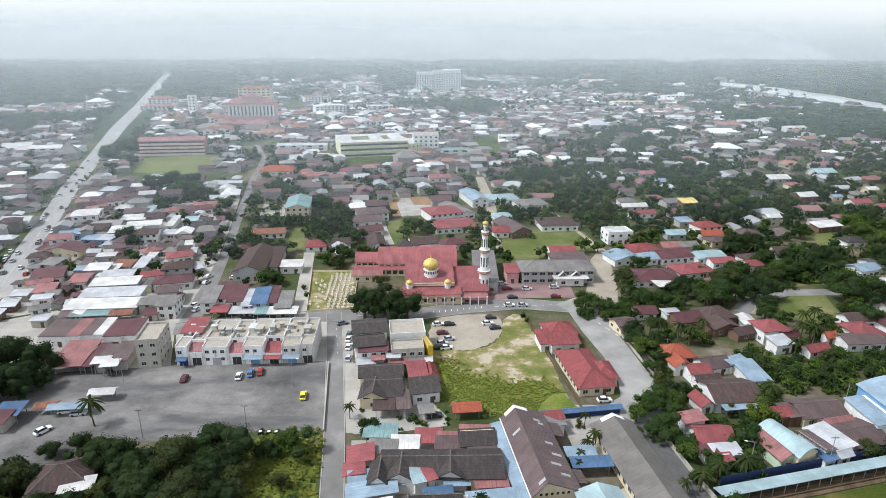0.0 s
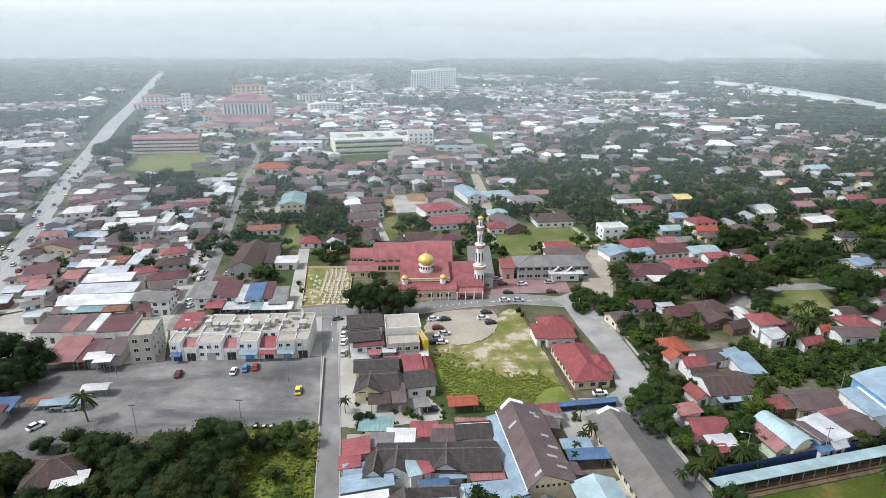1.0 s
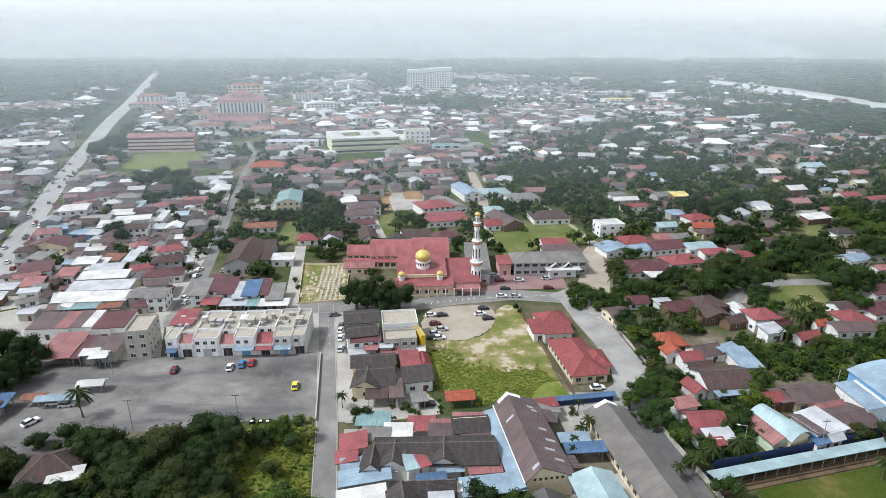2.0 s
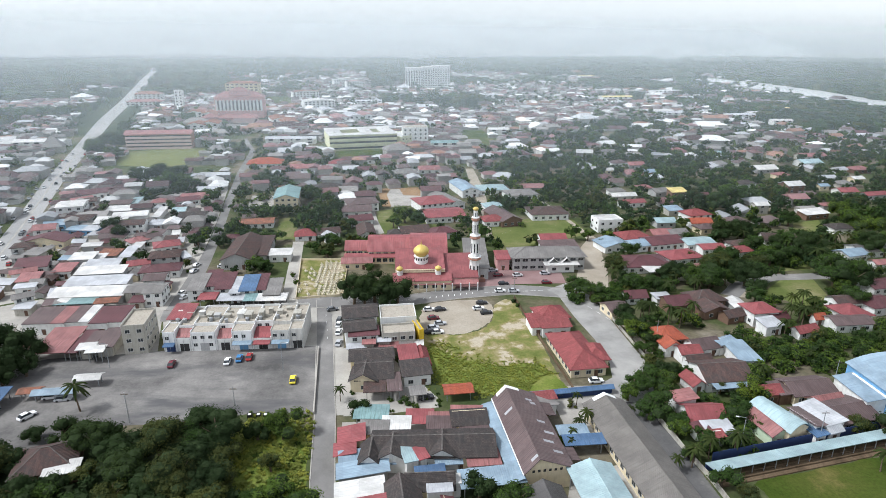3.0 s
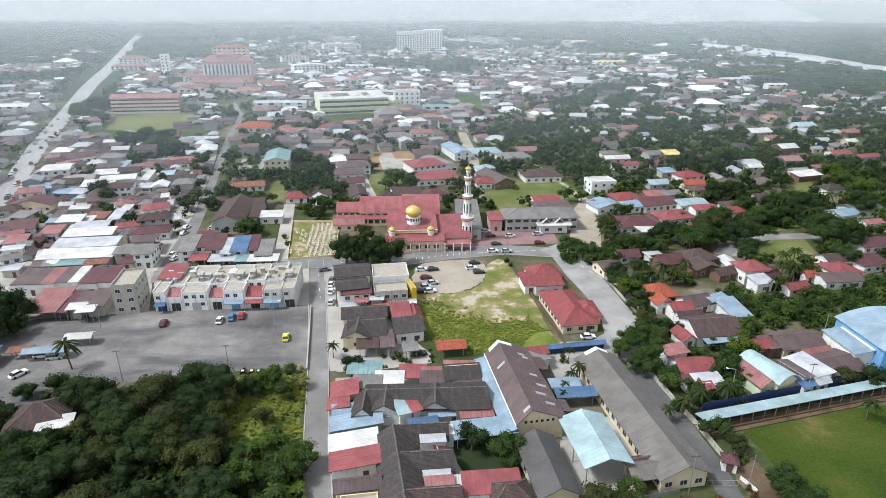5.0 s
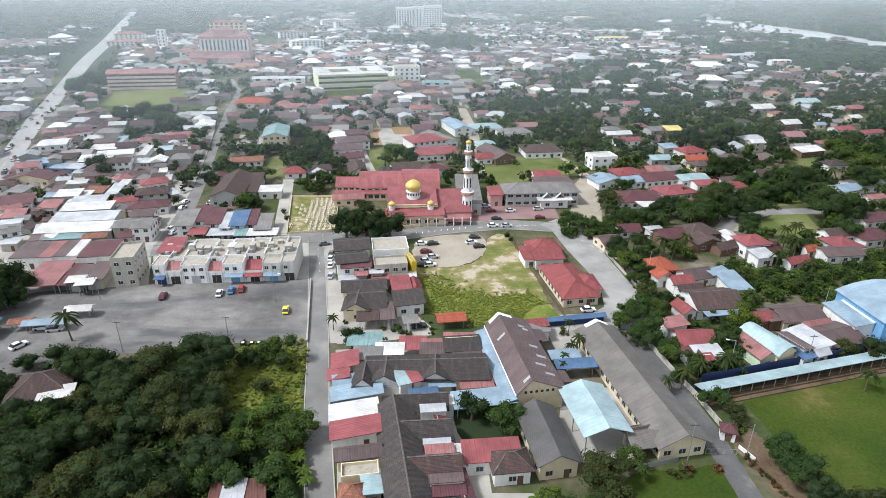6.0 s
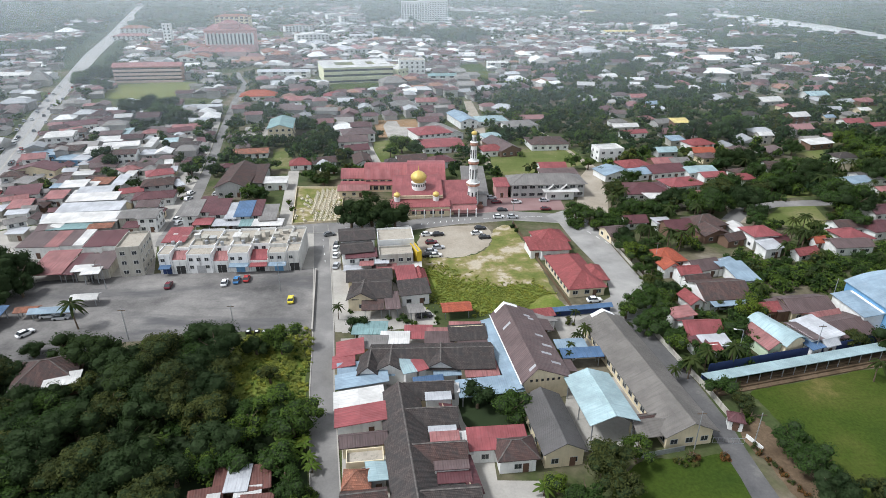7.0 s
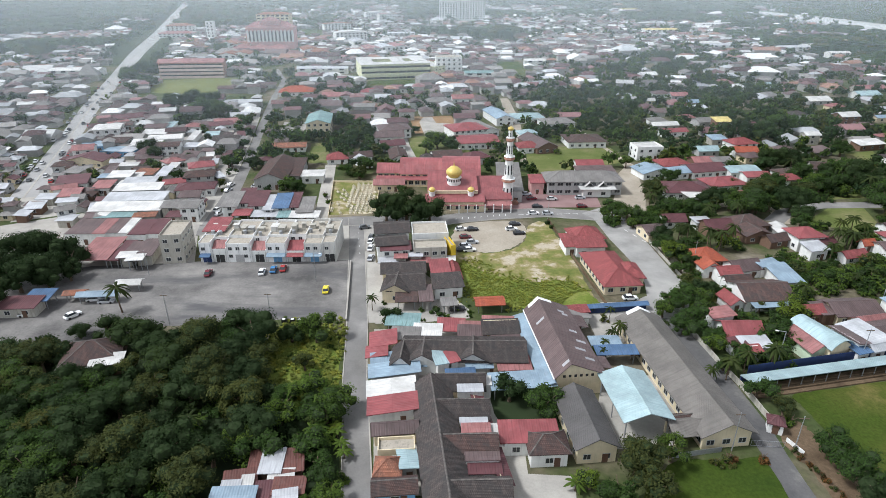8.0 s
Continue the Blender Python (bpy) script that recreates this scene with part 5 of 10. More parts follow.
def hotel(x, y):
    """Town hall tower: tall brick-red block with pale fins, stepped tiled roof, arcaded podium."""
    ob = thing("hotel", x, y + 14, 0, 4, "tall red-brown hotel with pale vertical fins and tiled roof", "building")
    w, d, h = 60, 20, 26.5
    s = Soup()
    s.box(-w / 2, -d / 2, 0, w / 2, d / 2, h)
    part("wall", s.mesh("wall", [WALL["pink"]]), ob)
    s = Soup()
    roof_soup(s, w, d, h, 6, "hip", 1.5)
    part("roof", s.mesh("roof", [ROOF["pink"]]), ob)
    s = Soup()
    s.box(-12, -8, h + 2, 12, 8, h + 7)
    part("upper_block", s.mesh("upper_block", [WALL["pink"]]), ob)
    s = Soup()
    roof_soup(s, 24, 16, h + 7, 4, "hip", 1.0)
    part("upper_roof", s.mesh("upper_roof", [ROOF["pink"]]), ob)
    q = Soup()
    q.box(-1.2, -0.5, 9, 1.2, 0.5, h - 4)
    fin = q.mesh("fin", [WALL["white"]])
    q = Soup()
    q.box(-1.0, -0.2, 10, 1.0, 0.2, h - 5)
    strip = q.mesh("window_strip", [GLASS])
    for i in range(13):
        part("fin", fin, ob, pose(-w / 2 + 2 + i * (w - 4) / 12, -d / 2 - 0.3, 0))
        if i < 12:
            part("window_strip", strip, ob, pose(-w / 2 + 2 + (i + 0.5) * (w - 4) / 12, -d / 2 - 0.1, 0))
    for k, px in enumerate((-21, 0, 21)):
        s = Soup()
        wall_soup(s, 20.5, 26, 8, 0, "hip")
        part("podium_wall", s.mesh("podium_wall", [WALL["pink"]]), ob, pose(px, -66, 0))
        s = Soup()
        roof_soup(s, 20.5, 26, 8, 4, "hip", 1.2)
        part("podium_roof", s.mesh("podium_roof", [ROOF["pink"]]), ob, pose(px, -66, 0))
        for i in range(5):
            q = Soup()
            q.box(-1.3, -0.2, 0, 1.3, 0.2, 4.8)
            part("arch_opening", q.mesh("arch_opening", [DARK]), ob, pose(px - 8 + 4 * i, -79.1, 0))
    house(x - 46, y + 190, 50, 22, 4, 33, 3, "hip", "terracotta", "cream", name="hotel_block", label="second pale hotel block with tiled roof", sides="f", storeys=8, spacing=7, win=(4, 2), door=False)
    keep(x, y, 48)


def apartment_tower(x, y):
    """White twin slab tower with a darker recessed middle and long balcony bands."""
    ob = thing("apartment_tower", x + 45, y + 15, 0, 2, "white high-rise flats with rows of dark windows", "building")
    for px, w, h, py, wl_ in ((-30, 40, 41, 0, "bright"), (30, 40, 46, 0, "bright"), (0, 26, 43, 8, "white")):
        s = Soup()
        s.box(-w / 2, -12, 0, w / 2, 12, h)
        bl = part("wall", s.mesh("wall", [WALL[wl_]]), ob, pose(px, py, 0))
        s = Soup()
        s.box(-w / 2 - 0.4, -12.4, h, w / 2 + 0.4, 12.4, h + 1.6)
        part("parapet", s.mesh("parapet", [WALL["bright"]]), bl)
        n = int(w / 5.5)
        q = Soup()
        q.box(-1.5, -0.15, 0, 1.5, 0.15, 2.0)
        me = q.mesh("window", [GLASS])
        for k in range(10):
            for i in range(n):
                part("window", me, bl, pose(-w / 2 + (i + 0.5) * w / n, -12.05, 3 + k * (h - 6) / 10))
    keep(x + 45, y + 15, 60)


def pale_school(x0, y0, x1, y1):
    """Three-storey lemon school block round a court, white flat roofs, corridor bands."""
    rot = math.degrees(math.atan2(y1 - y0, x1 - x0))
    w = math.hypot(x1 - x0, y1 - y0)
    cx, cy = (x0 + x1) / 2, (y0 + y1) / 2
    ob = thing("school", cx, cy, 0, rot, "pale yellow three-storey school block with white roofs", "building")
    H_ = 13.5
    for px, py, bw, bd in ((0, 6, w, 12), (0, 44, w, 12), (-w / 2 + 6, 25, 12, 26), (w / 2 - 6, 25, 12, 26), (5, 25, 10, 26)):
        s = Soup()
        s.box(-bw / 2, -bd / 2, 0, bw / 2, bd / 2, H_)
        bl = part("wall", s.mesh("wall", [WALL["lemon"]]), ob, pose(px, py, 0))
        s = Soup()
        roof_soup(s, bw, bd, H_, 1.0, "gable_x" if bw > bd else "gable_y", 0.8)
        part("roof", s.mesh("roof", [ROOF["white"]]), bl)
    q = Soup()
    q.box(-1.7, -0.1, 0, 1.7, 0.1, 1.6)
    me = q.mesh("window", [GLASS])
    n = 17
    for k in range(3):
        for i in range(n):
            part("window", me, ob, pose(-w / 2 + (i + 0.5) * w / n, -0.06, 1.6 + k * 4.2 if k else 0.9))
        s = Soup()
        s.box(-w / 2 - 0.2, -0.7, 4.1 + k * 4.2, w / 2 + 0.2, 0, 4.9 + k * 4.2)
        part("ledge", s.mesh("ledge", [WALL["lemon"]]), ob)
    for k in range(4):
        keep(x0 + (x1 - x0) * (k + 0.5) / 4 - 5, y0 + (y1 - y0) * (k + 0.5) / 4 + 22, 26)


def brown_school(x0, y0, x1, y1):
    """Four-storey brown school block with pale corridor bands under a brown roof."""
    rot = math.degrees(math.atan2(y1 - y0, x1 - x0)) * 0.45
    w = math.hypot(x1 - x0, y1 - y0)
    cx, cy = (x0 + x1) / 2, (y0 + y1) / 2
    ob = thing("school", cx, cy, 0, rot, "brown four-storey school block with pale balcony bands", "building")
    s = Soup()
    s.box(-w / 2, 0, 0, w / 2, 12, 13.6)
    part("wall", s.mesh("wall", [WALL["clay"]]), ob)
    s = Soup()
    roof_soup(s, w, 12, 13.8, 2.4, "gable_x", 1.2)
    part("roof", s.mesh("roof", [ROOF["pink"]]), ob, pose(0, 6, 0))
    for k in range(4):
        s = Soup()
        s.box(-w / 2, -1.2, k * 3.1, w / 2, 0, 1.75 + k * 3.1)
        part("balcony", s.mesh("balcony", [WALL["dusty"]]), ob, label="pale balcony band")
        s = Soup()
        s.box(-w / 2 + 0.5, -0.1, 1.8 + k * 3.1, w / 2 - 0.5, -0.02, 2.9 + k * 3.1)
        part("window_band", s.mesh("window_band", [GLASS]), ob)
    keep(cx, cy, 26)
    keep(cx - 18, cy, 16)
    keep(cx + 18, cy, 16)


# every house keeps its plot
plain_house = house


def house(x, y, w, d, rot, h, rh, *args, **kw):
    keep(x, y, max(w, d) * 0.5)
    HOUSES.append((x, y, min(w, d) * 0.5))
    if max(w, d) > 1.7 * min(w, d):
        a = radians(rot + (0 if w > d else 90))
        for k in (-0.33, 0.33):
            keep(x + math.cos(a) * max(w, d) * k, y + math.sin(a) * max(w, d) * k, min(w, d) * 0.6)
    return plain_house(x, y, w, d, rot, h, rh, *args, **kw)


# ---- roads and open ground ----
road('street', [(1.8, 45.0), (-2.2, 67.0), (-4.4, 80.0), (-7.0, 95.0), (-10.0, 117.3), (-15.2, 150.0), (-18.4, 170.0), (-21.9, 190.0)], 5.0, 0.06, ASPHALT, 'narrow grey asphalt street between houses', True)
road('road', [(-75.4, 177.2), (-69.0, 178.9), (-48.0, 184.9), (-25.1, 187.4), (6.7, 188.2), (27.1, 194.3), (48.3, 197.8), (68.7, 194.3)], 9.0, 0.05, ASPHALT, 'grey asphalt town road past the mosque', True)
sheet('road', [(62.0, 197.4), (70.9, 203.9), (77.4, 191.0), (78.9, 168.0), (80.0, 150.7), (81.0, 138.0), (77.5, 128.0), (73.6, 113.8), (67.2, 113.8), (66.0, 120.0), (64.0, 131.0), (68.0, 134.0), (69.6, 142.0), (69.3, 157.0), (66.8, 173.0), (65.2, 192.0)], 0.07, PALE_ROAD, 'wide worn asphalt road bend beside red-roofed offices', 'road')
road('lane', [(69.6, 122.0), (70.4, 113.8), (71.6, 105.0), (72.6, 97.0), (73.5, 88.0), (74.2, 80.5), (74.0, 74.0), (74.0, 67.5), (73.8, 60.6), (73.4, 51.0)], [6.4, 6.2, 6.0, 5.8, 5.4, 5.0, 4.6, 4.4, 5.0, 5.0], 0.08, LANE, 'dark asphalt school lane beside a white wall')
road('street', [(-71.5, 176.0), (-74.0, 194.0), (-79.5, 230.0), (-85.4, 262.3), (-102.5, 339.7), (-120.4, 424.7), (-135.6, 511.1), (-165.0, 590.0)], [7.5, 7, 5.4, 4.6, 4.4, 4.6, 5, 5], 0.055, ASPHALT, 'pale asphalt street running into the town')
road('avenue', [(-159.2, 209.2), (-176.5, 250.1), (-200.5, 307.3), (-239.5, 396.6), (-287.5, 516.8), (-375.9, 734.8), (-485.5, 1026.6), (-960.3, 2236.2)], [10.5, 10.5, 11, 12, 13.5, 17, 20, 27], 0.05, AVENUE, 'long straight pale dual carriageway')
wall_line('median', [(-159.2, 209.2), (-176.5, 250.1), (-200.5, 307.3), (-239.5, 396.6), (-287.5, 516.8), (-375.9, 734.8)], 0.1, 0.8, CONCRETE, 'narrow pale kerbed median of the avenue')
road('lane', [(-33.0, 186.0), (-35.7, 196.0), (-41.2, 233.8), (-44.8, 258.6)], 5.0, 0.06, CONCRETE, 'pale concrete lane beside the cemetery')
road('lane', [(-17.1, 322.0), (-12.3, 293.6), (-7.2, 270.2)], 5, 0.06, CONCRETE, 'pale concrete lane between houses')
road('track', [(78.6, 195.8), (85.1, 216.5), (91.8, 245.5), (96.6, 258.1), (94.5, 277.1), (90.4, 304.6), (85.4, 337.2)], [13, 12, 9, 6, 2.6, 2.4, 2.4], 0.06, DIRT, 'sandy dirt track across rough grass')
road('track', [(47.0, 262.0), (48.5, 299.2), (50.0, 338.0), (50.0, 365.0), (49.5, 434.0)], [3, 3, 6, 8, 6], 0.06, DIRT, 'pale dirt road behind the minaret')
road('road', [(129.5, 190.0), (138.5, 200.0), (155.3, 208.0), (186.1, 209.5), (221.7, 218.0)], 6.5, 0.06, ASPHALT, 'grey road among trees and houses')
road('track', [(109.4, 207.4), (125.7, 208.9), (136.6, 203.4), (133.6, 188.6)], 6, 0.055, DIRT, 'earth lane between village houses')
road('track', [(82.4, 167.1), (83.2, 150.2), (84.4, 135.7), (84.9, 123.2)], 2.6, 0.05, DIRT, 'earth lane beside village houses')
sheet('car_park', [(-18.2, 154.7), (-13.1, 118.9), (-28.7, 119.4), (-41.4, 116.1), (-58.5, 115.1), (-72.8, 107.5), (-88.2, 97.5), (-116.6, 118.4), (-110.7, 141.4), (-96.4, 148.6), (-79.5, 150.3), (-63.4, 152.9)], 0.04, LOT, 'wide stained asphalt car park', 'car park')
sheet('forecourt', [(37.5, 219.3), (71.8, 218.5), (70.9, 203.9), (50.1, 203.2), (27.3, 199.0), (26.8, 211.5)], 0.05, PAVING, 'red-brown paved forecourt of the mosque', 'forecourt')
sheet('car_park', [(12.6, 162.4), (13.8, 178.6), (15.7, 186.3), (36.0, 189.6), (40.1, 184.1), (38.4, 172.1), (33.8, 164.9), (25.5, 160.8)], 0.05, DIRT, 'sandy gravel parking ground', 'car park')
sheet('field', [(13.6, 156.2), (14.4, 163.7), (25.4, 160.4), (34.4, 164.5), (38.8, 172.1), (40.3, 185.6), (47.3, 190.4), (49.7, 172.7), (52.4, 147.3), (53.2, 124.2), (38.4, 124.6), (20.9, 129.6), (17.2, 137.7)], 0.035, DRYGRASS, 'rough dry grass field with bare sandy patches', 'field')
# flat dark green sheet over the bare ground between the trees
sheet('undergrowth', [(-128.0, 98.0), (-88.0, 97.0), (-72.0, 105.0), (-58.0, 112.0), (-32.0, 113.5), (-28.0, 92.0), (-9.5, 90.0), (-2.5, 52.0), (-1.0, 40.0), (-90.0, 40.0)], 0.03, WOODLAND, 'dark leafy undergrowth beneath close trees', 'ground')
sheet('grass_slope', [(-31.0, 114.5), (-14.2, 116.4), (-9.6, 92.0), (-12.0, 84.0), (-27.5, 88.0), (-30.0, 100.0)], 0.04, WEEDS, 'sloping ground of rank yellow-green grass', 'field')
sheet('grass_strip', [(14.2, 153.0), (19.5, 153.0), (24.0, 146.0), (37.5, 140.5), (46.0, 143.5), (51.6, 137.0), (55.0, 127.5), (50.8, 124.0), (32.7, 125.9), (17.2, 132.8)], 0.055, WEEDS, 'strip of rank green grass on the dry field', 'field')
sheet('lawn', [(84.6, 91.8), (103.0, 95.3), (129.4, 101.4), (149.9, 84.5), (96.3, 49.4), (89.4, 56.8), (86.3, 66.5), (86.8, 78.0), (86.7, 88.3)], 0.04, LAWN, 'green football field with worn brown streaks', 'field')
sheet('lawn', [(54.1, 72.3), (62.5, 72.5), (74.8, 73.8), (74.0, 64.4), (72.2, 54.2), (42.3, 55.1), (45.0, 61.7)], 0.035, LAWN, 'mown green lawn at the school gate', 'lawn')
sheet('track', [(76.5, 78.4), (81.7, 83.1), (83.8, 83.9), (84.0, 75.0), (84.3, 66.6), (85.8, 56.9), (80.8, 54.9), (78.9, 64.2), (78.2, 72.3)], 0.045, BROWN, 'bare brown earth strip along a wall', 'track')
sheet('cemetery_ground', [(-32.2, 190.6), (-38.4, 232.6), (-18.0, 232.0), (-15.4, 193.4)], 0.04, DRYGRASS, 'grassy cemetery ground', 'ground')
sheet('sports_court', [(-9.0, 321.8), (-16.0, 368.0), (11.2, 371.6), (16.5, 327.0)], 0.05, ORANGE_EARTH, 'open sports court of orange-brown earth', 'court')
sheet('sports_court', [(-4.0, 321.8), (-8.5, 352.0), (-7.0, 366.0), (-1.0, 366.5), (2.0, 350.0), (14.0, 348.0), (16.0, 327.5)], 0.06, CONCRETE, 'worn grey slab on an open sports court', 'court')
sheet('sports_court', [(-84.9, 310.6), (-91.8, 350.7), (-75.0, 350.3), (-66.6, 306.5)], 0.05, CONCRETE, 'grey concrete yard beside a school house', 'court')
sheet('school_field', [(-225.3, 450.8), (-248.4, 510.6), (-218.0, 524.9), (-184.2, 530.9), (-161.6, 474.0), (-168.3, 446.4), (-197.4, 444.2)], 0.05, PITCH, 'yellow-green school playing field', 'field')
sheet('field', [(-62.9, 454.8), (-62.8, 515.5), (-10.6, 524.2), (-8.8, 485.4)], 0.05, LAWN, 'green lawn before a pale school block', 'field')
sheet('field', [(46.8, 546.8), (54.3, 653.4), (79.6, 653.2), (85.1, 546.3)], 0.05, LAWN, 'light green rough field', 'field')
sheet('field', [(-234.8, 958.2), (-271.4, 1105.2), (-220.3, 1092.9), (-184.6, 920.4)], 0.05, LAWN, 'green playing field in the town centre', 'field')
sheet('grass_plot', [(47.7, 254.8), (51.1, 292.2), (94.8, 298.1), (97.4, 267.8), (71.4, 253.3), (51.6, 240.1)], 0.03, ROUGH, 'rough green grass plot behind shops', 'field')
sheet('grass_plot', [(-7.2, 270.2), (-11.9, 315.3), (15.9, 317.3), (22.7, 274.5)], 0.03, ROUGH, 'overgrown green plot', 'field')
sheet('grass_plot', [(-56.2, 261.9), (-63.2, 298.2), (-53.6, 301.5), (-47.0, 261.7)], 0.03, ROUGH, 'green grass plot', 'field')
sheet('grass_plot', [(210.9, 284.6), (228.4, 290.4), (216.7, 264.8), (197.0, 249.7), (192.8, 252.7)], 0.03, ROUGH, 'sunlit green garden beside a village house', 'field')
sheet('grass_plot', [(163.8, 223.5), (184.7, 230.0), (183.6, 217.9), (160.6, 214.3)], 0.03, ROUGH, 'green verge of a village street', 'field')
sheet('grass_plot', [(138.8, 188.5), (162.2, 209.3), (171.5, 205.8), (162.1, 174.6), (150.4, 174.9), (148.5, 185.4)], 0.03, ROUGH, 'bright green grass plot among palms', 'field')
sheet('pavement', [(-7.2, 118.0), (-5.4, 118.0), (-9.9, 153.0), (-14.0, 183.0), (-18.6, 183.0), (-15.8, 168.0), (-12.6, 150.0)], 0.045, CONCRETE, 'worn concrete edge of the street', 'pavement')
sheet('yard', [(-5.4, 117.6), (-10.2, 152.9), (-0.8, 156.6), (18.6, 125.2), (18.9, 120.9), (0.9, 117.4)], 0.03, CONCRETE, 'concrete yards before terraced houses', 'yard')
sheet('yard', [(48.9, 121.4), (53.0, 130.2), (66.7, 129.8), (56.4, 108.2), (50.0, 103.8)], 0.03, CONCRETE, 'grey concrete school yard', 'yard')
sheet('yard', [(40.7, 74.9), (46.4, 93.4), (61.6, 99.0), (60.1, 80.5), (56.4, 75.9), (48.5, 74.7)], 0.035, CONCRETE, 'pale concrete school courtyard', 'yard')
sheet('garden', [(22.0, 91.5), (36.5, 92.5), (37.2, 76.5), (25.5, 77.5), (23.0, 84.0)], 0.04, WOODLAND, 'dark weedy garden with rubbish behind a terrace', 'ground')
sheet('yard', [(20.7, 62.4), (22.9, 68.5), (36.2, 67.9), (35.6, 62.0)], 0.03, CONCRETE, 'pale sandy yard', 'yard')
sheet('yard', [(-157.5, 173.8), (-125.6, 192.8), (-76.5, 181.1), (-64.3, 147.0), (-96.0, 147.9), (-132.5, 142.0)], 0.03, CONCRETE, 'grey concrete ground between shops', 'yard')
sheet('yard', [(-74.5, 176.2), (-24.1, 187.4), (-17.8, 153.1), (-62.6, 148.7)], 0.03, CONCRETE, 'grey concrete ground under shops', 'yard')
# added grass: keeps trees from hiding the river in the camera's view
sheet('riverbank', [(753.6, 1609.1), (706.1, 1331.2), (709.6, 1159.1), (705.6, 1062.3), (692.8, 918.5), (655.6, 772.7), (708.2, 837.2), (741.8, 987.8), (746.0, 1126.7), (753.9, 1235.5), (746.1, 1410.5), (790.9, 1663.8)], 0.03, LAWN, 'low grassy river bank', 'ground')
sheet('river', [(807.3, 1692.9), (756.8, 1431.8), (763.5, 1252.0), (754.6, 1140.5), (749.4, 998.5), (712.8, 845.2), (812.3, 971.3), (877.8, 1296.5), (900.6, 1539.9), (874.1, 1838.6)], 0.05, WATER, 'pale muddy river', 'river')
wall_line('wall', [(-17.6, 153.1), (-13.0, 118.4)], 0.9, 0.35, CONCRETE, 'low pale concrete wall at the car park edge')

# ---- terraces by the street ----
house(13.0, 67.5, 7.2, 43.0, 8.0, 3.6, 2.5, 'gable_y', 'dark', 'cream', name='terrace', sides='l', label='long terrace with dark weathered tile roof')
house(16.1, 89.7, 9.6, 4.2, 2.0, 3.5, 2.2, 'gable_x', 'dark', 'cream', name='terrace_wing', sides='r', door=False, over=0.5, label='cross-gabled wing of a terrace with weathered tile roof')
house(16.5, 81.5, 9.6, 5.4, 2.0, 3.5, 2.2, 'gable_x', 'dark', 'cream', name='terrace_wing', sides='r', door=False, over=0.5, label='cross-gabled wing of a terrace with weathered tile roof')
house(17.6, 71.9, 9.6, 5.4, 3.0, 3.5, 2.2, 'gable_x', 'browntile', 'cream', name='terrace_wing', sides='r', door=False, over=0.5, label='cross-gabled wing of a terrace with weathered tile roof')
house(19.1, 61.3, 10.0, 5.4, 3.0, 3.5, 2.2, 'gable_x', 'dark', 'cream', name='terrace_wing', sides='r', door=False, over=0.5, label='cross-gabled wing of a terrace with weathered tile roof')
house(20.1, 51.5, 10.0, 5.4, 3.0, 3.5, 2.2, 'gable_x', 'browntile', 'cream', name='terrace_wing', sides='r', door=False, over=0.5, label='cross-gabled wing of a terrace with weathered tile roof')
house(18.1, 86.6, 5.0, 1.9, 3.0, 4.3, 0.3, 'shed_f', 'zinc', 'white', name='roof_shed', sides='', door=False, over=0.2, label='small patched lean-to canopy on a terrace roof')
house(19.0, 75.5, 5.2, 2.2, 3.0, 3.7, 0.3, 'shed_f', 'pink', 'white', name='roof_shed', sides='', door=False, over=0.2, label='small patched lean-to canopy on a terrace roof')
house(18.6, 77.4, 5.0, 1.0, 3.0, 3.9, 0.3, 'shed_f', 'zinc', 'white', name='roof_shed', sides='', door=False, over=0.2, label='small patched lean-to canopy on a terrace roof')
house(19.9, 67.8, 5.8, 1.5, 3.0, 4.3, 0.3, 'shed_f', 'brown', 'white', name='roof_shed', sides='', door=False, over=0.2, label='small patched lean-to canopy on a terrace roof')
house(20.3, 66.0, 5.6, 2.2, 3.0, 3.4, 0.3, 'shed_f', 'maroon', 'white', name='roof_shed', sides='', door=False, over=0.2, label='small patched lean-to canopy on a terrace roof')
house(21.3, 90.0, 2.2, 2.4, 3.0, 3.6, 0.3, 'shed_f', 'white', 'white', name='roof_shed', sides='', door=False, over=0.2, label='small patched lean-to canopy on a terrace roof')
house(22.9, 74.6, 1.8, 5.5, 3.0, 3.0, 0.3, 'shed_f', 'white', 'white', name='roof_shed', sides='', door=False, over=0.2, label='small patched lean-to canopy on a terrace roof')
sheet('yard', [(1.3, 63.1), (-5.4, 115.0), (34.5, 116.4), (34.9, 93.7), (28.1, 92.0), (28.1, 62.2)], 0.034, CONCRETE, 'grey concrete yards under terraced houses', 'yard')
house(21.5, 75.2, 1.5, 24.6, 10.9, 2.9, 0.6, 'shed_r', 'maroon', 'cream', name='lean_to', sides='')
house(1.9, 94.1, 10.2, 4.0, 8.1, 3.2, 0.8, 'shed_l', 'blue', 'grey', name='lean_to', sides='l')
house(1.9, 87.9, 9.2, 4.6, 8, 3.1, 0.7, 'shed_l', 'white', 'grey', name='lean_to', sides='l')
house(2.7, 82.5, 9.0, 4.4, 7.3, 3.2, 0.9, 'shed_l', 'red', 'white', name='lean_to', sides='l')
house(3.8, 76.2, 7.9, 2.7, 7.6, 3.4, 1.0, 'gable_x', 'brown', 'cream', name='house', sides='f', spacing=2.6)
house(4.5, 71.6, 6.7, 3.3, 5.8, 3.0, 0.3, 'flat', 'concrete', 'cream', name='house', sides='fl', door=False)
house(3.6, 66.3, 3.9, 3.6, 1.1, 3.6, 1.4, 'hip', 'terracotta', 'cream', name='house', sides='f', spacing=2.4)
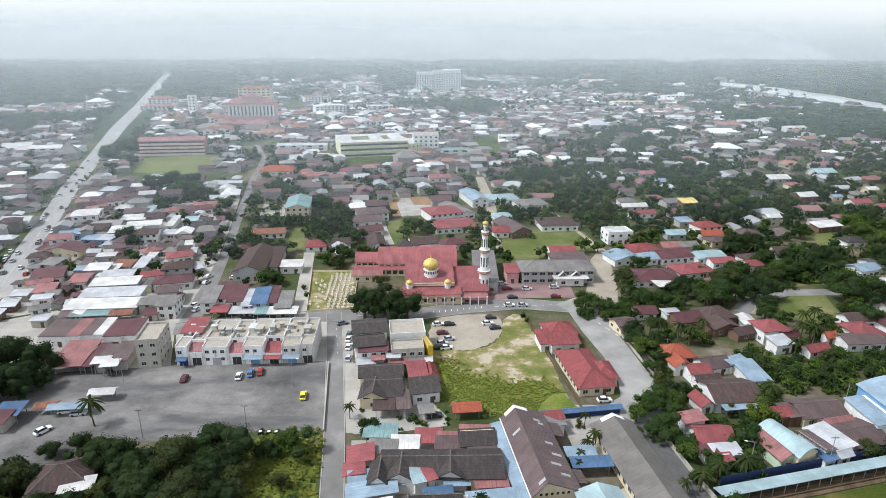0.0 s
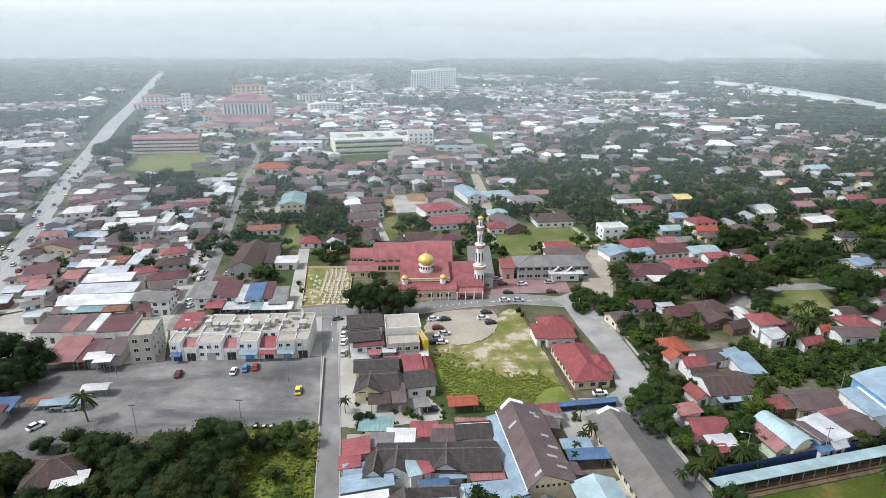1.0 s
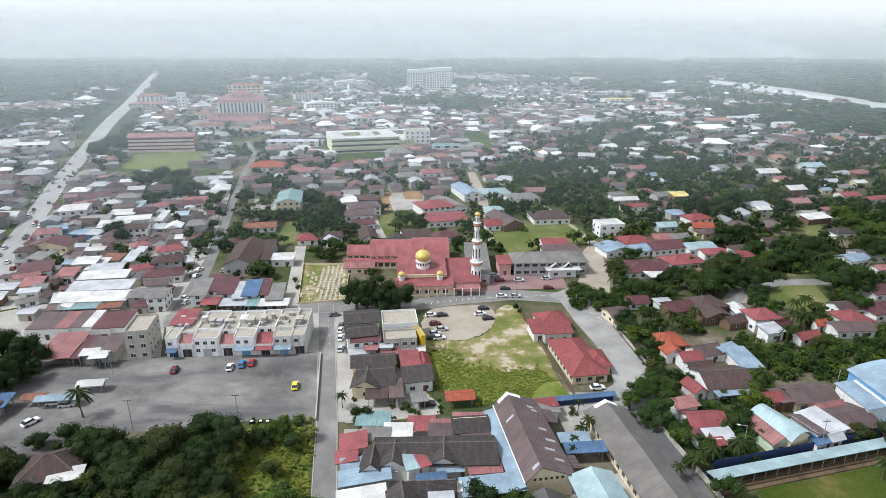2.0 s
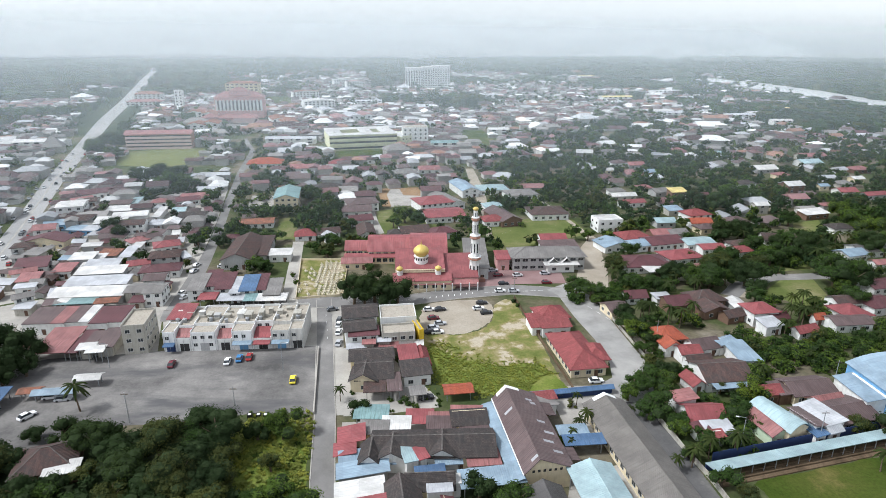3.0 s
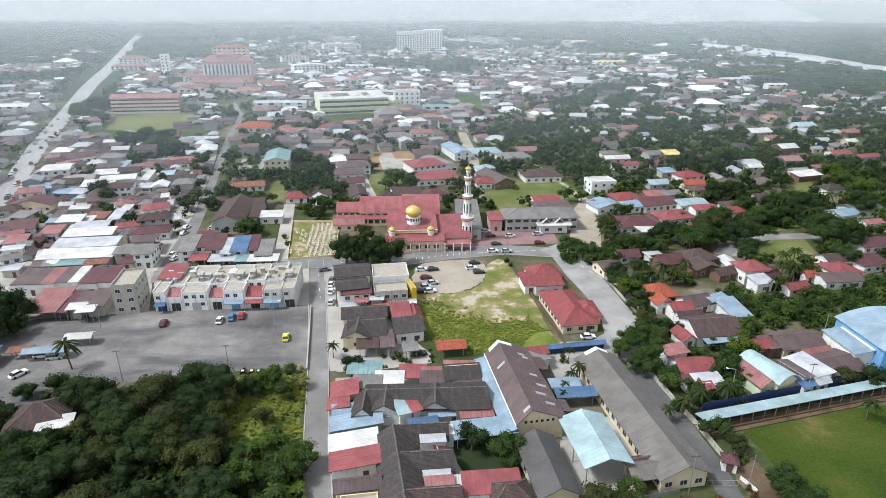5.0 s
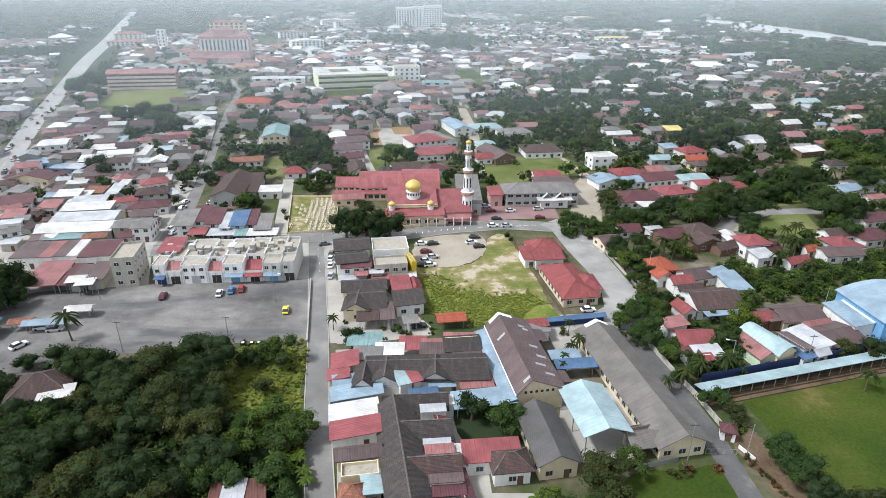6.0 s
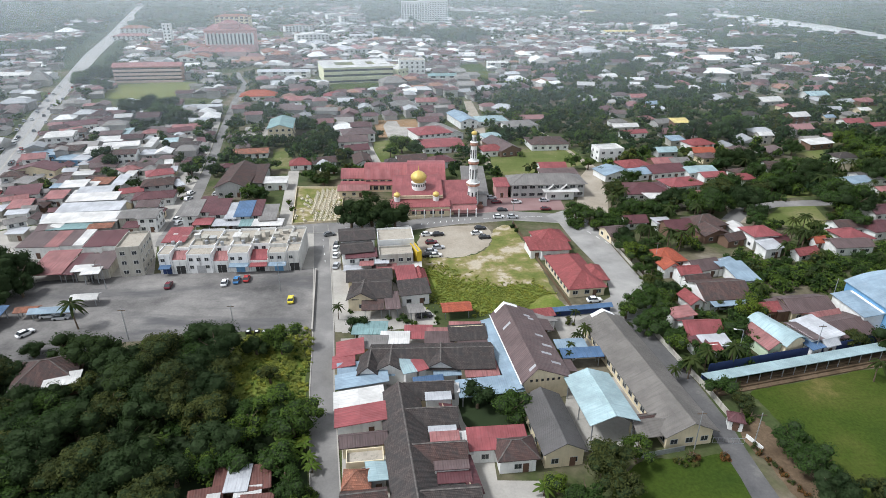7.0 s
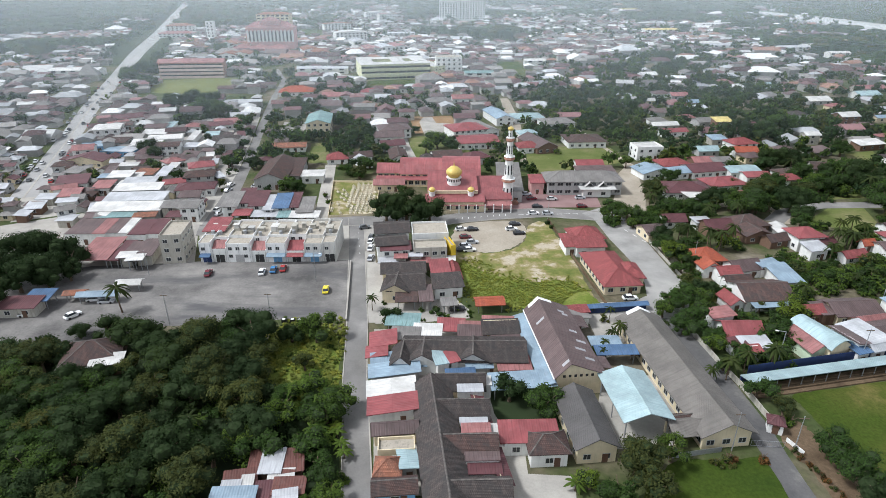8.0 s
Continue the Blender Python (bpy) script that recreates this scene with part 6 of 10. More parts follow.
house(6.9, 67.9, 2.5, 3.5, 12.5, 3.2, 0.5, 'shed_r', 'aqua', 'grey', name='lean_to', sides='')
house(5.1, 62.3, 6.7, 3.0, 6.6, 3.3, 1.0, 'gable_x', 'browntile', 'blue', name='house', sides='f')
house(1.5, 98.1, 9.5, 3.5, 9.1, 3.0, 0.6, 'shed_f', 'blue', 'white', name='lean_to', sides='')
house(17.0, 101.8, 26.9, 9.3, 0.4, 3.8, 2.0, 'gable_x', 'dark', 'cream', name='terrace', sides='f', label='dark tiled terrace row with patched blue lean-tos')
house(7.9, 99.5, 7.0, 6.4, -2.0, 3.8, 2.0, 'gable_y', 'dark', 'white', name='terrace_wing', sides='', door=False, label='front-gabled wing of a terrace with dark tile roof')
house(19.0, 100.2, 7.0, 6.4, -2.0, 3.8, 2.0, 'gable_y', 'dark', 'white', name='terrace_wing', sides='', door=False, label='front-gabled wing of a terrace with dark tile roof')
house(3.3, 98.5, 4.5, 6.4, -2.0, 3.8, 2.0, 'gable_y', 'dark', 'white', name='terrace_wing', sides='', door=False, label='front-gabled wing of a terrace with dark tile roof')
house(-1.8, 105.4, 5.4, 5.4, 6.1, 3.4, 0.9, 'shed_l', 'red', 'cream', name='lean_to', sides='')
house(-2.7, 100.5, 4.0, 3.6, 6.3, 3.3, 0.6, 'shed_l', 'red', 'cream', name='lean_to', sides='')
house(11.8, 97.5, 2.6, 4.6, 17.2, 4.3, 0.5, 'shed_f', 'aqua', 'white', name='lean_to', sides='', door=False)
house(14.3, 97.5, 1.5, 3.1, 23.5, 4.3, 0.4, 'shed_f', 'red', 'white', name='lean_to', sides='', door=False)
house(4.4, 96.9, 7.8, 1.5, 3.2, 2.8, 0.4, 'shed_f', 'blue', 'white', name='awning', sides='', open_sides=True)
house(20.3, 96.7, 5.0, 1.5, 4.0, 2.8, 0.4, 'shed_f', 'blue', 'white', name='awning', sides='', open_sides=True)
house(16.2, 93.7, 5.5, 1.5, 7.4, 2.8, 0.4, 'shed_f', 'deepblue', 'white', name='awning', sides='', open_sides=True)
house(27.9, 97.1, 6.4, 3.8, 4.5, 3.0, 0.4, 'shed_f', 'pink', 'white', name='lean_to', sides='')
house(2.0, 115.1, 7.5, 4.2, -2.0, 2.8, 0.5, 'shed_f', 'teal', 'white', name='porch', sides='', open_sides=True)
house(13.9, 112.9, 5.8, 4.4, -2.0, 2.8, 0.5, 'shed_f', 'red', 'white', name='porch', sides='', open_sides=True)
house(25.8, 114.6, 7.5, 3.4, -2.0, 2.8, 0.5, 'shed_f', 'pink', 'white', name='porch', sides='', open_sides=True)
house(3.1, 108.8, 6.0, 4.0, -2.0, 2.8, 0.5, 'shed_f', 'grey', 'cream', name='porch', sides='', door=False)
house(8.3, 110.4, 6.0, 4.0, -2.0, 2.8, 0.5, 'shed_f', 'white', 'cream', name='porch', sides='', door=False)
house(19.0, 110.0, 6.0, 4.0, -2.0, 2.8, 0.5, 'shed_f', 'brown', 'cream', name='porch', sides='', door=False)
house(26.8, 108.1, 6.0, 4.0, -2.0, 2.8, 0.5, 'shed_f', 'brown', 'cream', name='porch', sides='', door=False)
house(1.1, 134.4, 9.7, 10.4, 4.7, 3.8, 1.9, 'gable_x', 'dark', 'cream', name='terrace', sides='fl')
house(12.6, 134.1, 7.5, 6.0, 10.5, 3.6, 1.2, 'shed_f', 'dark', 'white', name='terrace', sides='f', label='terrace house with patched dark brown roof')
house(-0.3, 142.7, 12.0, 6.6, 5.5, 3.9, 1.4, 'gable_x', 'dark', 'cream', name='terrace', sides='')
house(-1.2, 131.8, 7.0, 7.0, -2.0, 3.9, 1.9, 'gable_y', 'dark', 'cream', name='terrace_wing', sides='f', door=False)
house(10.4, 141.8, 4.8, 9.1, 8.6, 3.8, 0.8, 'shed_f', 'red', 'white', name='lean_to', sides='')
house(14.3, 143.3, 3.2, 9.8, 8.7, 2.9, 1.6, 'hip', 'redtile', 'white', name='house', sides='fr')
house(6.9, 128.0, 2.8, 7.4, 7.1, 3.2, 0.6, 'shed_f', 'brown', 'cream', name='porch', sides='', open_sides=True)
house(1.9, 126.4, 4.8, 4.2, 3.8, 3.0, 0.5, 'shed_f', 'browntile', 'cream', name='porch', sides='', open_sides=True)
house(13.2, 124.6, 3.2, 3.0, 9.2, 2.7, 0.3, 'shed_f', 'grey', 'white', name='porch', sides='', open_sides=True)

# ---- shophouses ----
house(-5.9, 165.1, 10.5, 9.2, 8.4, 7.2, 1.2, 'gable_x', 'dark', 'white', name='shophouse', sides='fl', storeys=2, spacing=3)
house(6.4, 163.7, 11.3, 10.0, 6.4, 7.2, 0.3, 'flat', 'concrete', 'white', name='shophouse', sides='f', storeys=2, spacing=2.6, door=False, label='two-storey white shophouse block with stained flat roof')
house(12.7, 157.1, 1.5, 9.3, 18.4, 5.8, 0.3, 'flat', 'concrete', 'yellow', name='shophouse', sides='', door=False, over=0.1, label='bright yellow side wall block of a shop')
house(-5.2, 156.5, 9.0, 7.1, 11.0, 6.4, 1.0, 'gable_x', 'dark', 'white', name='shophouse', sides='fl', storeys=2, spacing=2.6)
house(-3.5, 153.2, 8.4, 4.7, 7.8, 5.6, 0.5, 'shed_f', 'maroon', 'white', name='shophouse', sides='f', storeys=2, spacing=2.0)
house(6.9, 154.1, 10.1, 6.3, 6.6, 5.8, 0.3, 'flat', 'concrete', 'old', name='shophouse', sides='f', storeys=2, spacing=1.9, door=False, label='stained two-storey shophouse back with many windows')
house(-5.3, 148.6, 5.0, 2.2, 2.0, 3.0, 0.3, 'shed_f', 'zinc', 'old', name='lean_to', sides='', door=False, label='patched lean-to roof behind shophouses')
house(-0.0, 148.9, 4.0, 2.2, 2.0, 2.8, 0.3, 'shed_f', 'brown', 'old', name='lean_to', sides='', door=False, label='patched lean-to roof behind shophouses')
house(4.2, 149.1, 5.0, 2.4, 2.0, 3.0, 0.3, 'shed_f', 'pink', 'old', name='lean_to', sides='', door=False, label='patched lean-to roof behind shophouses')
house(8.9, 150.0, 5.0, 2.2, 2.0, 2.9, 0.3, 'shed_f', 'grey', 'old', name='lean_to', sides='', door=False, label='patched lean-to roof behind shophouses')
house(12.8, 151.0, 3.0, 2.2, 2.0, 2.7, 0.3, 'shed_f', 'white', 'old', name='lean_to', sides='', door=False, label='patched lean-to roof behind shophouses')
house(2.9, 150.1, 3.2, 1.6, 2.0, 4.4, 0.3, 'shed_f', 'zinc', 'old', name='lean_to', sides='', door=False, label='patched lean-to roof behind shophouses')
house(-1.6, 149.1, 3.0, 1.6, 2.0, 4.2, 0.3, 'shed_f', 'pink', 'old', name='lean_to', sides='', door=False, label='patched lean-to roof behind shophouses')
shop_row()
house(-72.6, 157.0, 6.6, 12.0, 8.0, 9.1, 0.3, 'flat', 'concrete', 'old', name='shophouse', sides='fr', storeys=3, spacing=2.6, door=False, label='tall stained concrete shophouse with bare flat roof')
house(-111.1, 169.4, 5.0, 11.0, 2.5, 4.1, 1.0, 'shed_f', 'brown', 'white', name='shophouse', sides='f', storeys=1, spacing=3, over=0.05)
house(-107.2, 169.6, 4.6, 11.0, 2.5, 4.1, 1.0, 'shed_f', 'brown', 'white', name='shophouse', sides='f', storeys=1, spacing=3, over=0.05)
house(-102.8, 169.8, 4.5, 11.0, 2.5, 4.1, 1.0, 'shed_f', 'pink', 'white', name='shophouse', sides='f', storeys=1, spacing=3, over=0.05)
house(-98.9, 170.5, 4.5, 11.0, 2.5, 4.1, 1.0, 'shed_f', 'brown', 'white', name='shophouse', sides='f', storeys=1, spacing=3, over=0.05)
house(-95.1, 170.7, 3.4, 11.0, 2.5, 4.1, 1.0, 'shed_f', 'white', 'white', name='shophouse', sides='f', storeys=1, spacing=3, over=0.05)
house(-89.8, 169.5, 5.8, 11.0, 2.5, 4.1, 1.0, 'shed_f', 'maroon', 'white', name='shophouse', sides='f', storeys=1, spacing=3, over=0.05)
house(-85.1, 170.2, 4.8, 11.0, 2.5, 4.1, 1.0, 'shed_f', 'maroon', 'white', name='shophouse', sides='f', storeys=1, spacing=3, over=0.05)
house(-95.6, 154.0, 8.6, 14.6, 6.0, 3.2, 0.9, 'shed_f', 'pink', 'old', name='market_hall', sides='', open_sides=True, label='open market shed with faded red metal roof')
house(-88.8, 153.6, 2.6, 12.9, 3.0, 3.0, 0.6, 'shed_f', 'maroon', 'old', name='lean_to', sides='', open_sides=True)
house(-85.6, 153.4, 2.5, 10.6, 4.6, 3.3, 0.6, 'shed_f', 'brown', 'old', name='lean_to', sides='', door=False)
house(-83.0, 150.8, 2.6, 8.7, 5.7, 3.0, 0.4, 'shed_f', 'grey', 'old', name='lean_to', sides='', open_sides=True)
house(-81.0, 155.0, 4.2, 11.3, 8.3, 3.5, 0.5, 'shed_f', 'brown', 'old', name='lean_to', sides='', door=False)
house(-85.0, 149.0, 4.0, 3.0, 8.0, 3.8, 0.3, 'shed_f', 'white', 'white', name='awning', sides='', open_sides=True)
house(-81.4, 147.2, 4.0, 3.0, 8.0, 3.8, 0.3, 'shed_f', 'white', 'white', name='awning', sides='', open_sides=True)
sheet('town_ground', [(-146.1, 183.0), (-176.5, 239.5), (-179.0, 274.3), (-198.7, 332.6), (-219.4, 388.1), (-112.3, 368.6), (-94.8, 293.2), (-75.9, 202.9), (-75.5, 178.6), (-126.3, 193.9)], 0.02, CONCRETE, 'dusty grey ground between packed town houses', 'ground')

# ---- market and houses left of the street ----
house(-106.3, 191.0, 25.0, 7.0, 4.3, 3.4, 0.9, 'shed_f', 'white', 'grey', name='market_hall', sides='', door=False)
house(-107.8, 200.3, 21.5, 7.0, 6.0, 4.0, 0.9, 'shed_f', 'zinc', 'grey', name='market_hall', sides='', door=False)
house(-111.6, 210.0, 17.0, 6.5, 8.1, 4.6, 0.8, 'shed_f', 'white', 'grey', name='market_hall', sides='', door=False)
house(-115.4, 219.4, 12.0, 5.0, 8.0, 4.4, 0.8, 'shed_f', 'zinc', 'grey', name='market_hall', sides='', door=False)
house(-127.5, 226.7, 8.5, 6.9, 8.4, 4.6, 0.7, 'shed_f', 'white', 'grey', name='market_hall', sides='', door=False)
house(-107.9, 184.4, 13.0, 3.7, 6.3, 2.8, 0.3, 'shed_f', 'teal', 'grey', name='awning', sides='', open_sides=True)
house(-97.2, 184.8, 7.0, 3.3, 11.2, 2.8, 0.3, 'shed_f', 'terracotta', 'grey', name='awning', sides='', open_sides=True)
house(-177.8, 309.4, 12.8, 14.4, 17.0, 6.2, 0.8, 'gable_x', 'white', 'white', name='hall', sides='fr', storeys=2, label='two-storey white hall with white roof')
house(-178.0, 329.2, 6.2, 6.8, 13.3, 3.4, 1.2, 'gable_x', 'browntile', 'grey', name='house', sides='f')
house(-158.1, 324.1, 11.0, 9.1, 5.7, 3.4, 1.1, 'gable_x', 'brown', 'white', name='house', sides='f')
house(-152.0, 327.9, 3.9, 13.0, 9.1, 3.0, 0.5, 'shed_f', 'aqua', 'white', name='shop', sides='')
house(-137.6, 326.1, 8.8, 7.3, 15.0, 3.4, 1.4, 'hip', 'pink', 'white', name='house', sides='f')
house(-134.0, 331.2, 9.0, 7.4, 10.2, 3.3, 1.2, 'gable_x', 'brown', 'cream', name='house', sides='f')
house(-120.9, 338.1, 16.3, 13.7, 15.9, 3.6, 1.4, 'gable_x', 'pink', 'white', name='house', sides='f')
house(-123.9, 331.5, 12.5, 10.4, 26.9, 3.3, 1.2, 'gable_x', 'maroon', 'white', name='house', sides='f')
house(-152.2, 309.2, 12.2, 9.9, 11.6, 3.2, 0.5, 'shed_f', 'white', 'grey', name='shop', sides='f')
house(-145.9, 286.9, 14.4, 10.6, 15.3, 3.2, 0.7, 'shed_f', 'white', 'grey', name='shop', sides='f')
house(-140.0, 295.8, 16.1, 9.7, 17.2, 3.8, 1.0, 'arch_x', 'white', 'white', name='hall', sides='f', label='white hall with shallow curved roof')
house(-170.9, 280.8, 9.5, 7.9, 22.5, 3.2, 0.9, 'shed_f', 'blue', 'blue', name='shop', sides='f', spacing=2.6)
house(-165.1, 290.0, 14.2, 11.9, 7.1, 3.6, 1.2, 'hip', 'browntile', 'grey', name='house', sides='')
house(-156.2, 273.3, 6.8, 6.8, -6.5, 3.0, 0.5, 'shed_f', 'blue', 'blue', name='shop', sides='f')
house(-148.3, 272.8, 7.1, 6.8, -6.2, 3.0, 0.5, 'shed_f', 'zinc', 'blue', name='shop', sides='f')
house(-129.7, 275.9, 11.3, 9.4, 12.0, 5.2, 1.0, 'gable_x', 'browntile', 'white', name='house', sides='f', storeys=2, spacing=2.6)
house(-120.6, 282.1, 6.3, 6.8, 4.6, 3.0, 0.5, 'shed_f', 'zinc', 'grey', name='shop', sides='f')
house(-127.8, 302.5, 3.1, 19.0, 9.5, 3.0, 0.5, 'shed_f', 'white', 'white', name='shop', sides='')
house(-119.4, 306.7, 6.4, 6.8, 12.2, 3.0, 0.5, 'shed_f', 'aqua', 'white', name='shop', sides='')
house(-108.0, 297.5, 13.1, 11.0, 8.0, 3.2, 1.4, 'gable_x', 'dark', 'white', name='house', sides='f')
house(-107.2, 290.9, 6.8, 12.5, 4.3, 2.8, 1.5, 'gable_y', 'dark', 'white', name='house_wing', sides='f')
house(-102.8, 305.0, 3.2, 10.1, 21.3, 3.0, 0.8, 'shed_f', 'maroon', 'white', name='lean_to', sides='f')
house(-158.4, 254.8, 17.9, 9.2, 0.3, 3.6, 2.2, 'gable_y', 'maroon', 'cream', name='hall', sides='f', label='cream gabled hall with long maroon roof by the avenue')
house(-165.4, 246.8, 7.7, 6.8, 17.6, 3.3, 1.2, 'hip', 'browntile', 'grey', name='house', sides='f')
house(-153.7, 237.4, 7.4, 6.8, -10.7, 3.0, 0.8, 'shed_f', 'grey', 'old', name='lean_to', sides='f')
house(-146.1, 222.5, 11.3, 11.2, 21.0, 3.2, 0.9, 'shed_f', 'maroon', 'white', name='house', sides='f')
house(-144.0, 213.4, 8.4, 3.7, 31.4, 3.6, 0.8, 'gable_x', 'pink', 'white', name='house', sides='')
house(-137.5, 206.7, 6.7, 7.4, 14.7, 3.2, 0.8, 'shed_f', 'pink', 'white', name='house', sides='f')
house(-133.6, 198.0, 6.4, 2.8, 14.4, 3.2, 0.5, 'shed_f', 'zinc', 'white', name='lean_to', sides='f')
house(-136.7, 230.1, 4.0, 4.0, 3.3, 2.8, 0.4, 'shed_f', 'blue', 'old', name='lean_to', sides='')
house(-138.3, 237.5, 3.3, 8.6, 12.8, 3.0, 0.6, 'shed_f', 'brown', 'old', name='lean_to', sides='')
house(-129.5, 216.5, 6.5, 8.0, 8.1, 3.4, 0.7, 'shed_f', 'pink', 'white', name='house', sides='f')
house(-122.8, 226.4, 5.6, 12.4, 7.7, 3.2, 0.6, 'shed_f', 'white', 'grey', name='shop', sides='')
house(-134.6, 246.5, 7.4, 3.7, 10.0, 3.2, 0.4, 'shed_f', 'white', 'grey', name='shop', sides='')
house(-120.4, 234.0, 7.7, 6.8, 0.6, 3.5, 0.7, 'shed_f', 'terracotta', 'grey', name='shop', sides='')
house(-112.8, 235.2, 3.8, 12.4, 8.0, 3.5, 0.6, 'shed_f', 'zinc', 'grey', name='shop', sides='')
house(-113.9, 245.8, 3.2, 6.8, 5.2, 3.0, 0.4, 'shed_f', 'white', 'grey', name='lean_to', sides='')
house(-103.2, 222.8, 8.0, 6.7, 24.3, 3.4, 0.9, 'gable_x', 'red', 'white', name='house', sides='f')
house(-117.8, 253.7, 7.9, 6.8, 47.7, 3.4, 1.2, 'hip', 'pink', 'white', name='house', sides='f')
house(-113.6, 259.0, 6.1, 6.7, 51.1, 3.4, 1.0, 'gable_x', 'brown', 'grey', name='house', sides='f')
house(-113.2, 266.8, 7.7, 6.8, -12.3, 3.3, 1.0, 'gable_x', 'brown', 'white', name='house', sides='')
house(-101.7, 247.2, 10.5, 8.7, 25.9, 3.4, 1.4, 'hip', 'red', 'white', name='house', sides='f')
house(-103.7, 263.1, 2.7, 5.9, 18.0, 3.4, 0.4, 'shed_f', 'white', 'white', name='lean_to', sides='')
house(-95.0, 229.5, 11.6, 9.3, 15.5, 4.6, 1.4, 'hip', 'browntile', 'grey', name='townhouse', sides='fr', storeys=2)
house(-88.3, 232.3, 2.9, 7.5, 39.1, 3.0, 0.5, 'shed_f', 'zinc', 'grey', name='lean_to', sides='')
house(-91.4, 216.5, 14.5, 8.9, 12.5, 3.4, 1.4, 'hip', 'maroon', 'white', name='house', sides='f')
house(-90.0, 193.1, 6.2, 8.0, 2.8, 4.2, 0.8, 'gable_x', 'grey', 'old', name='townhouse', sides='f', storeys=2)
house(-81.7, 189.6, 6.0, 9.0, 5.8, 5.6, 0.8, 'gable_x', 'grey', 'white', name='townhouse', sides='fr', storeys=2, spacing=2.4, label='two-storey white terraced shophouse with grey roof and stepped side wall')
house(-87.8, 203.9, 7.2, 7.3, 4.8, 4.4, 1.0, 'gable_x', 'brown', 'white', name='townhouse', sides='r', storeys=2)
house(-86.5, 185.5, 4.5, 4.1, 4.0, 2.8, 0.5, 'shed_f', 'maroon', 'old', name='lean_to', sides='f')
house(-117.0, 184.5, 2.1, 7.0, 17.9, 2.9, 0.4, 'shed_f', 'brown', 'old', name='lean_to', sides='')
house(-115.2, 185.9, 2.1, 7.2, 31.3, 2.9, 0.4, 'shed_f', 'grey', 'old', name='lean_to', sides='')
house(-120.0, 193.1, 2.9, 5.5, 21.5, 2.9, 0.4, 'shed_f', 'zinc', 'old', name='lean_to', sides='')
house(-117.8, 194.1, 2.6, 3.5, 51.3, 2.9, 0.4, 'shed_f', 'grey', 'old', name='lean_to', sides='')
house(-112.4, 185.2, 3.0, 2.7, -1.4, 2.9, 0.4, 'shed_f', 'white', 'old', name='lean_to', sides='')
house(-125.9, 184.9, 5.8, 4.0, 36.9, 5.2, 0.9, 'gable_x', 'grey', 'white', name='townhouse', sides='fr', storeys=2, spacing=2.4)
house(-122.9, 180.5, 5.1, 4.1, 4.5, 3.0, 0.4, 'shed_f', 'zinc', 'old', name='lean_to', sides='')
house(-187.9, 349.6, 17.4, 14.6, 33.3, 3.6, 1.4, 'gable_x', 'maroon', 'white', name='house', sides='f')
house(-171.9, 349.2, 10.5, 8.7, 30.3, 3.6, 1.4, 'gable_x', 'brown', 'white', name='house', sides='f')
house(-198.9, 379.7, 14.3, 12.0, 33.2, 3.6, 1.6, 'gable_x', 'maroon', 'white', name='house', sides='f')
house(-184.9, 331.0, 10.8, 9.0, 42.3, 3.4, 1.2, 'gable_x', 'pink', 'white', name='house', sides='f')
tree(-132.9, 268.4, 'dark', 5.8)
keep(-132.9, 268.4, 0.9)
tree(-127.5, 250.1, 'mid', 3.6)
keep(-127.5, 250.1, 0.6)
tree(-120.8, 249.9, 'mid', 3.6)
keep(-120.8, 249.9, 0.6)
tree(-110.8, 258.2, 'mid', 4.3)
keep(-110.8, 258.2, 0.7)
tree(-112.5, 253.4, 'dark', 3.2)
keep(-112.5, 253.4, 0.5)
tree(-90.1, 254.4, 'dark', 4.3)
keep(-90.1, 254.4, 0.7)
tree(-90.4, 264.5, 'mid', 4.3)
keep(-90.4, 264.5, 0.7)
tree(-91.4, 274.6, 'bright', 3.6)
keep(-91.4, 274.6, 0.6)
tree(-86.1, 246.5, 'mid', 3.2)
keep(-86.1, 246.5, 0.5)
tree(-118.6, 298.9, 'dark', 3.6)
keep(-118.6, 298.9, 0.6)
tree(-82.1, 218.8, 'bright', 2.9)
keep(-82.1, 218.8, 0.5)
tree(-77.9, 256.3, 'dark', 5.0)
keep(-77.9, 256.3, 0.8)
tree(-82.7, 276.2, 'mid', 3.6)
keep(-82.7, 276.2, 0.6)
tree(-128.5, 208.8, 'dark', 3.6)
keep(-128.5, 208.8, 0.6)
tree(-124.8, 207.3, 'mid', 2.9)
keep(-124.8, 207.3, 0.5)
tree(-99.2, 312.7, 'mid', 4.3)
keep(-99.2, 312.7, 0.7)
tree(-106.1, 327.3, 'dark', 4.3)
keep(-106.1, 327.3, 0.7)
tree(-133.4, 251.8, 'mid', 2.5)
keep(-133.4, 251.8, 0.4)
tree(-141.9, 252.6, 'mid', 2.2)
keep(-141.9, 252.6, 0.3)
tree(-144.8, 321.1, 'mid', 2.9)
keep(-144.8, 321.1, 0.5)
tree(-117.8, 282.0, 'mid', 2.9)
keep(-117.8, 282.0, 0.5)
tree(-99.7, 270.5, 'mid', 2.9)
keep(-99.7, 270.5, 0.5)
tree(-85.5, 304.7, 'bright', 3.6)
keep(-85.5, 304.7, 0.6)
tree(-92.6, 323.4, 'mid', 3.6)
keep(-92.6, 323.4, 0.6)
tree(-162.9, 317.4, 'bright', 2.5)
keep(-162.9, 317.4, 0.4)

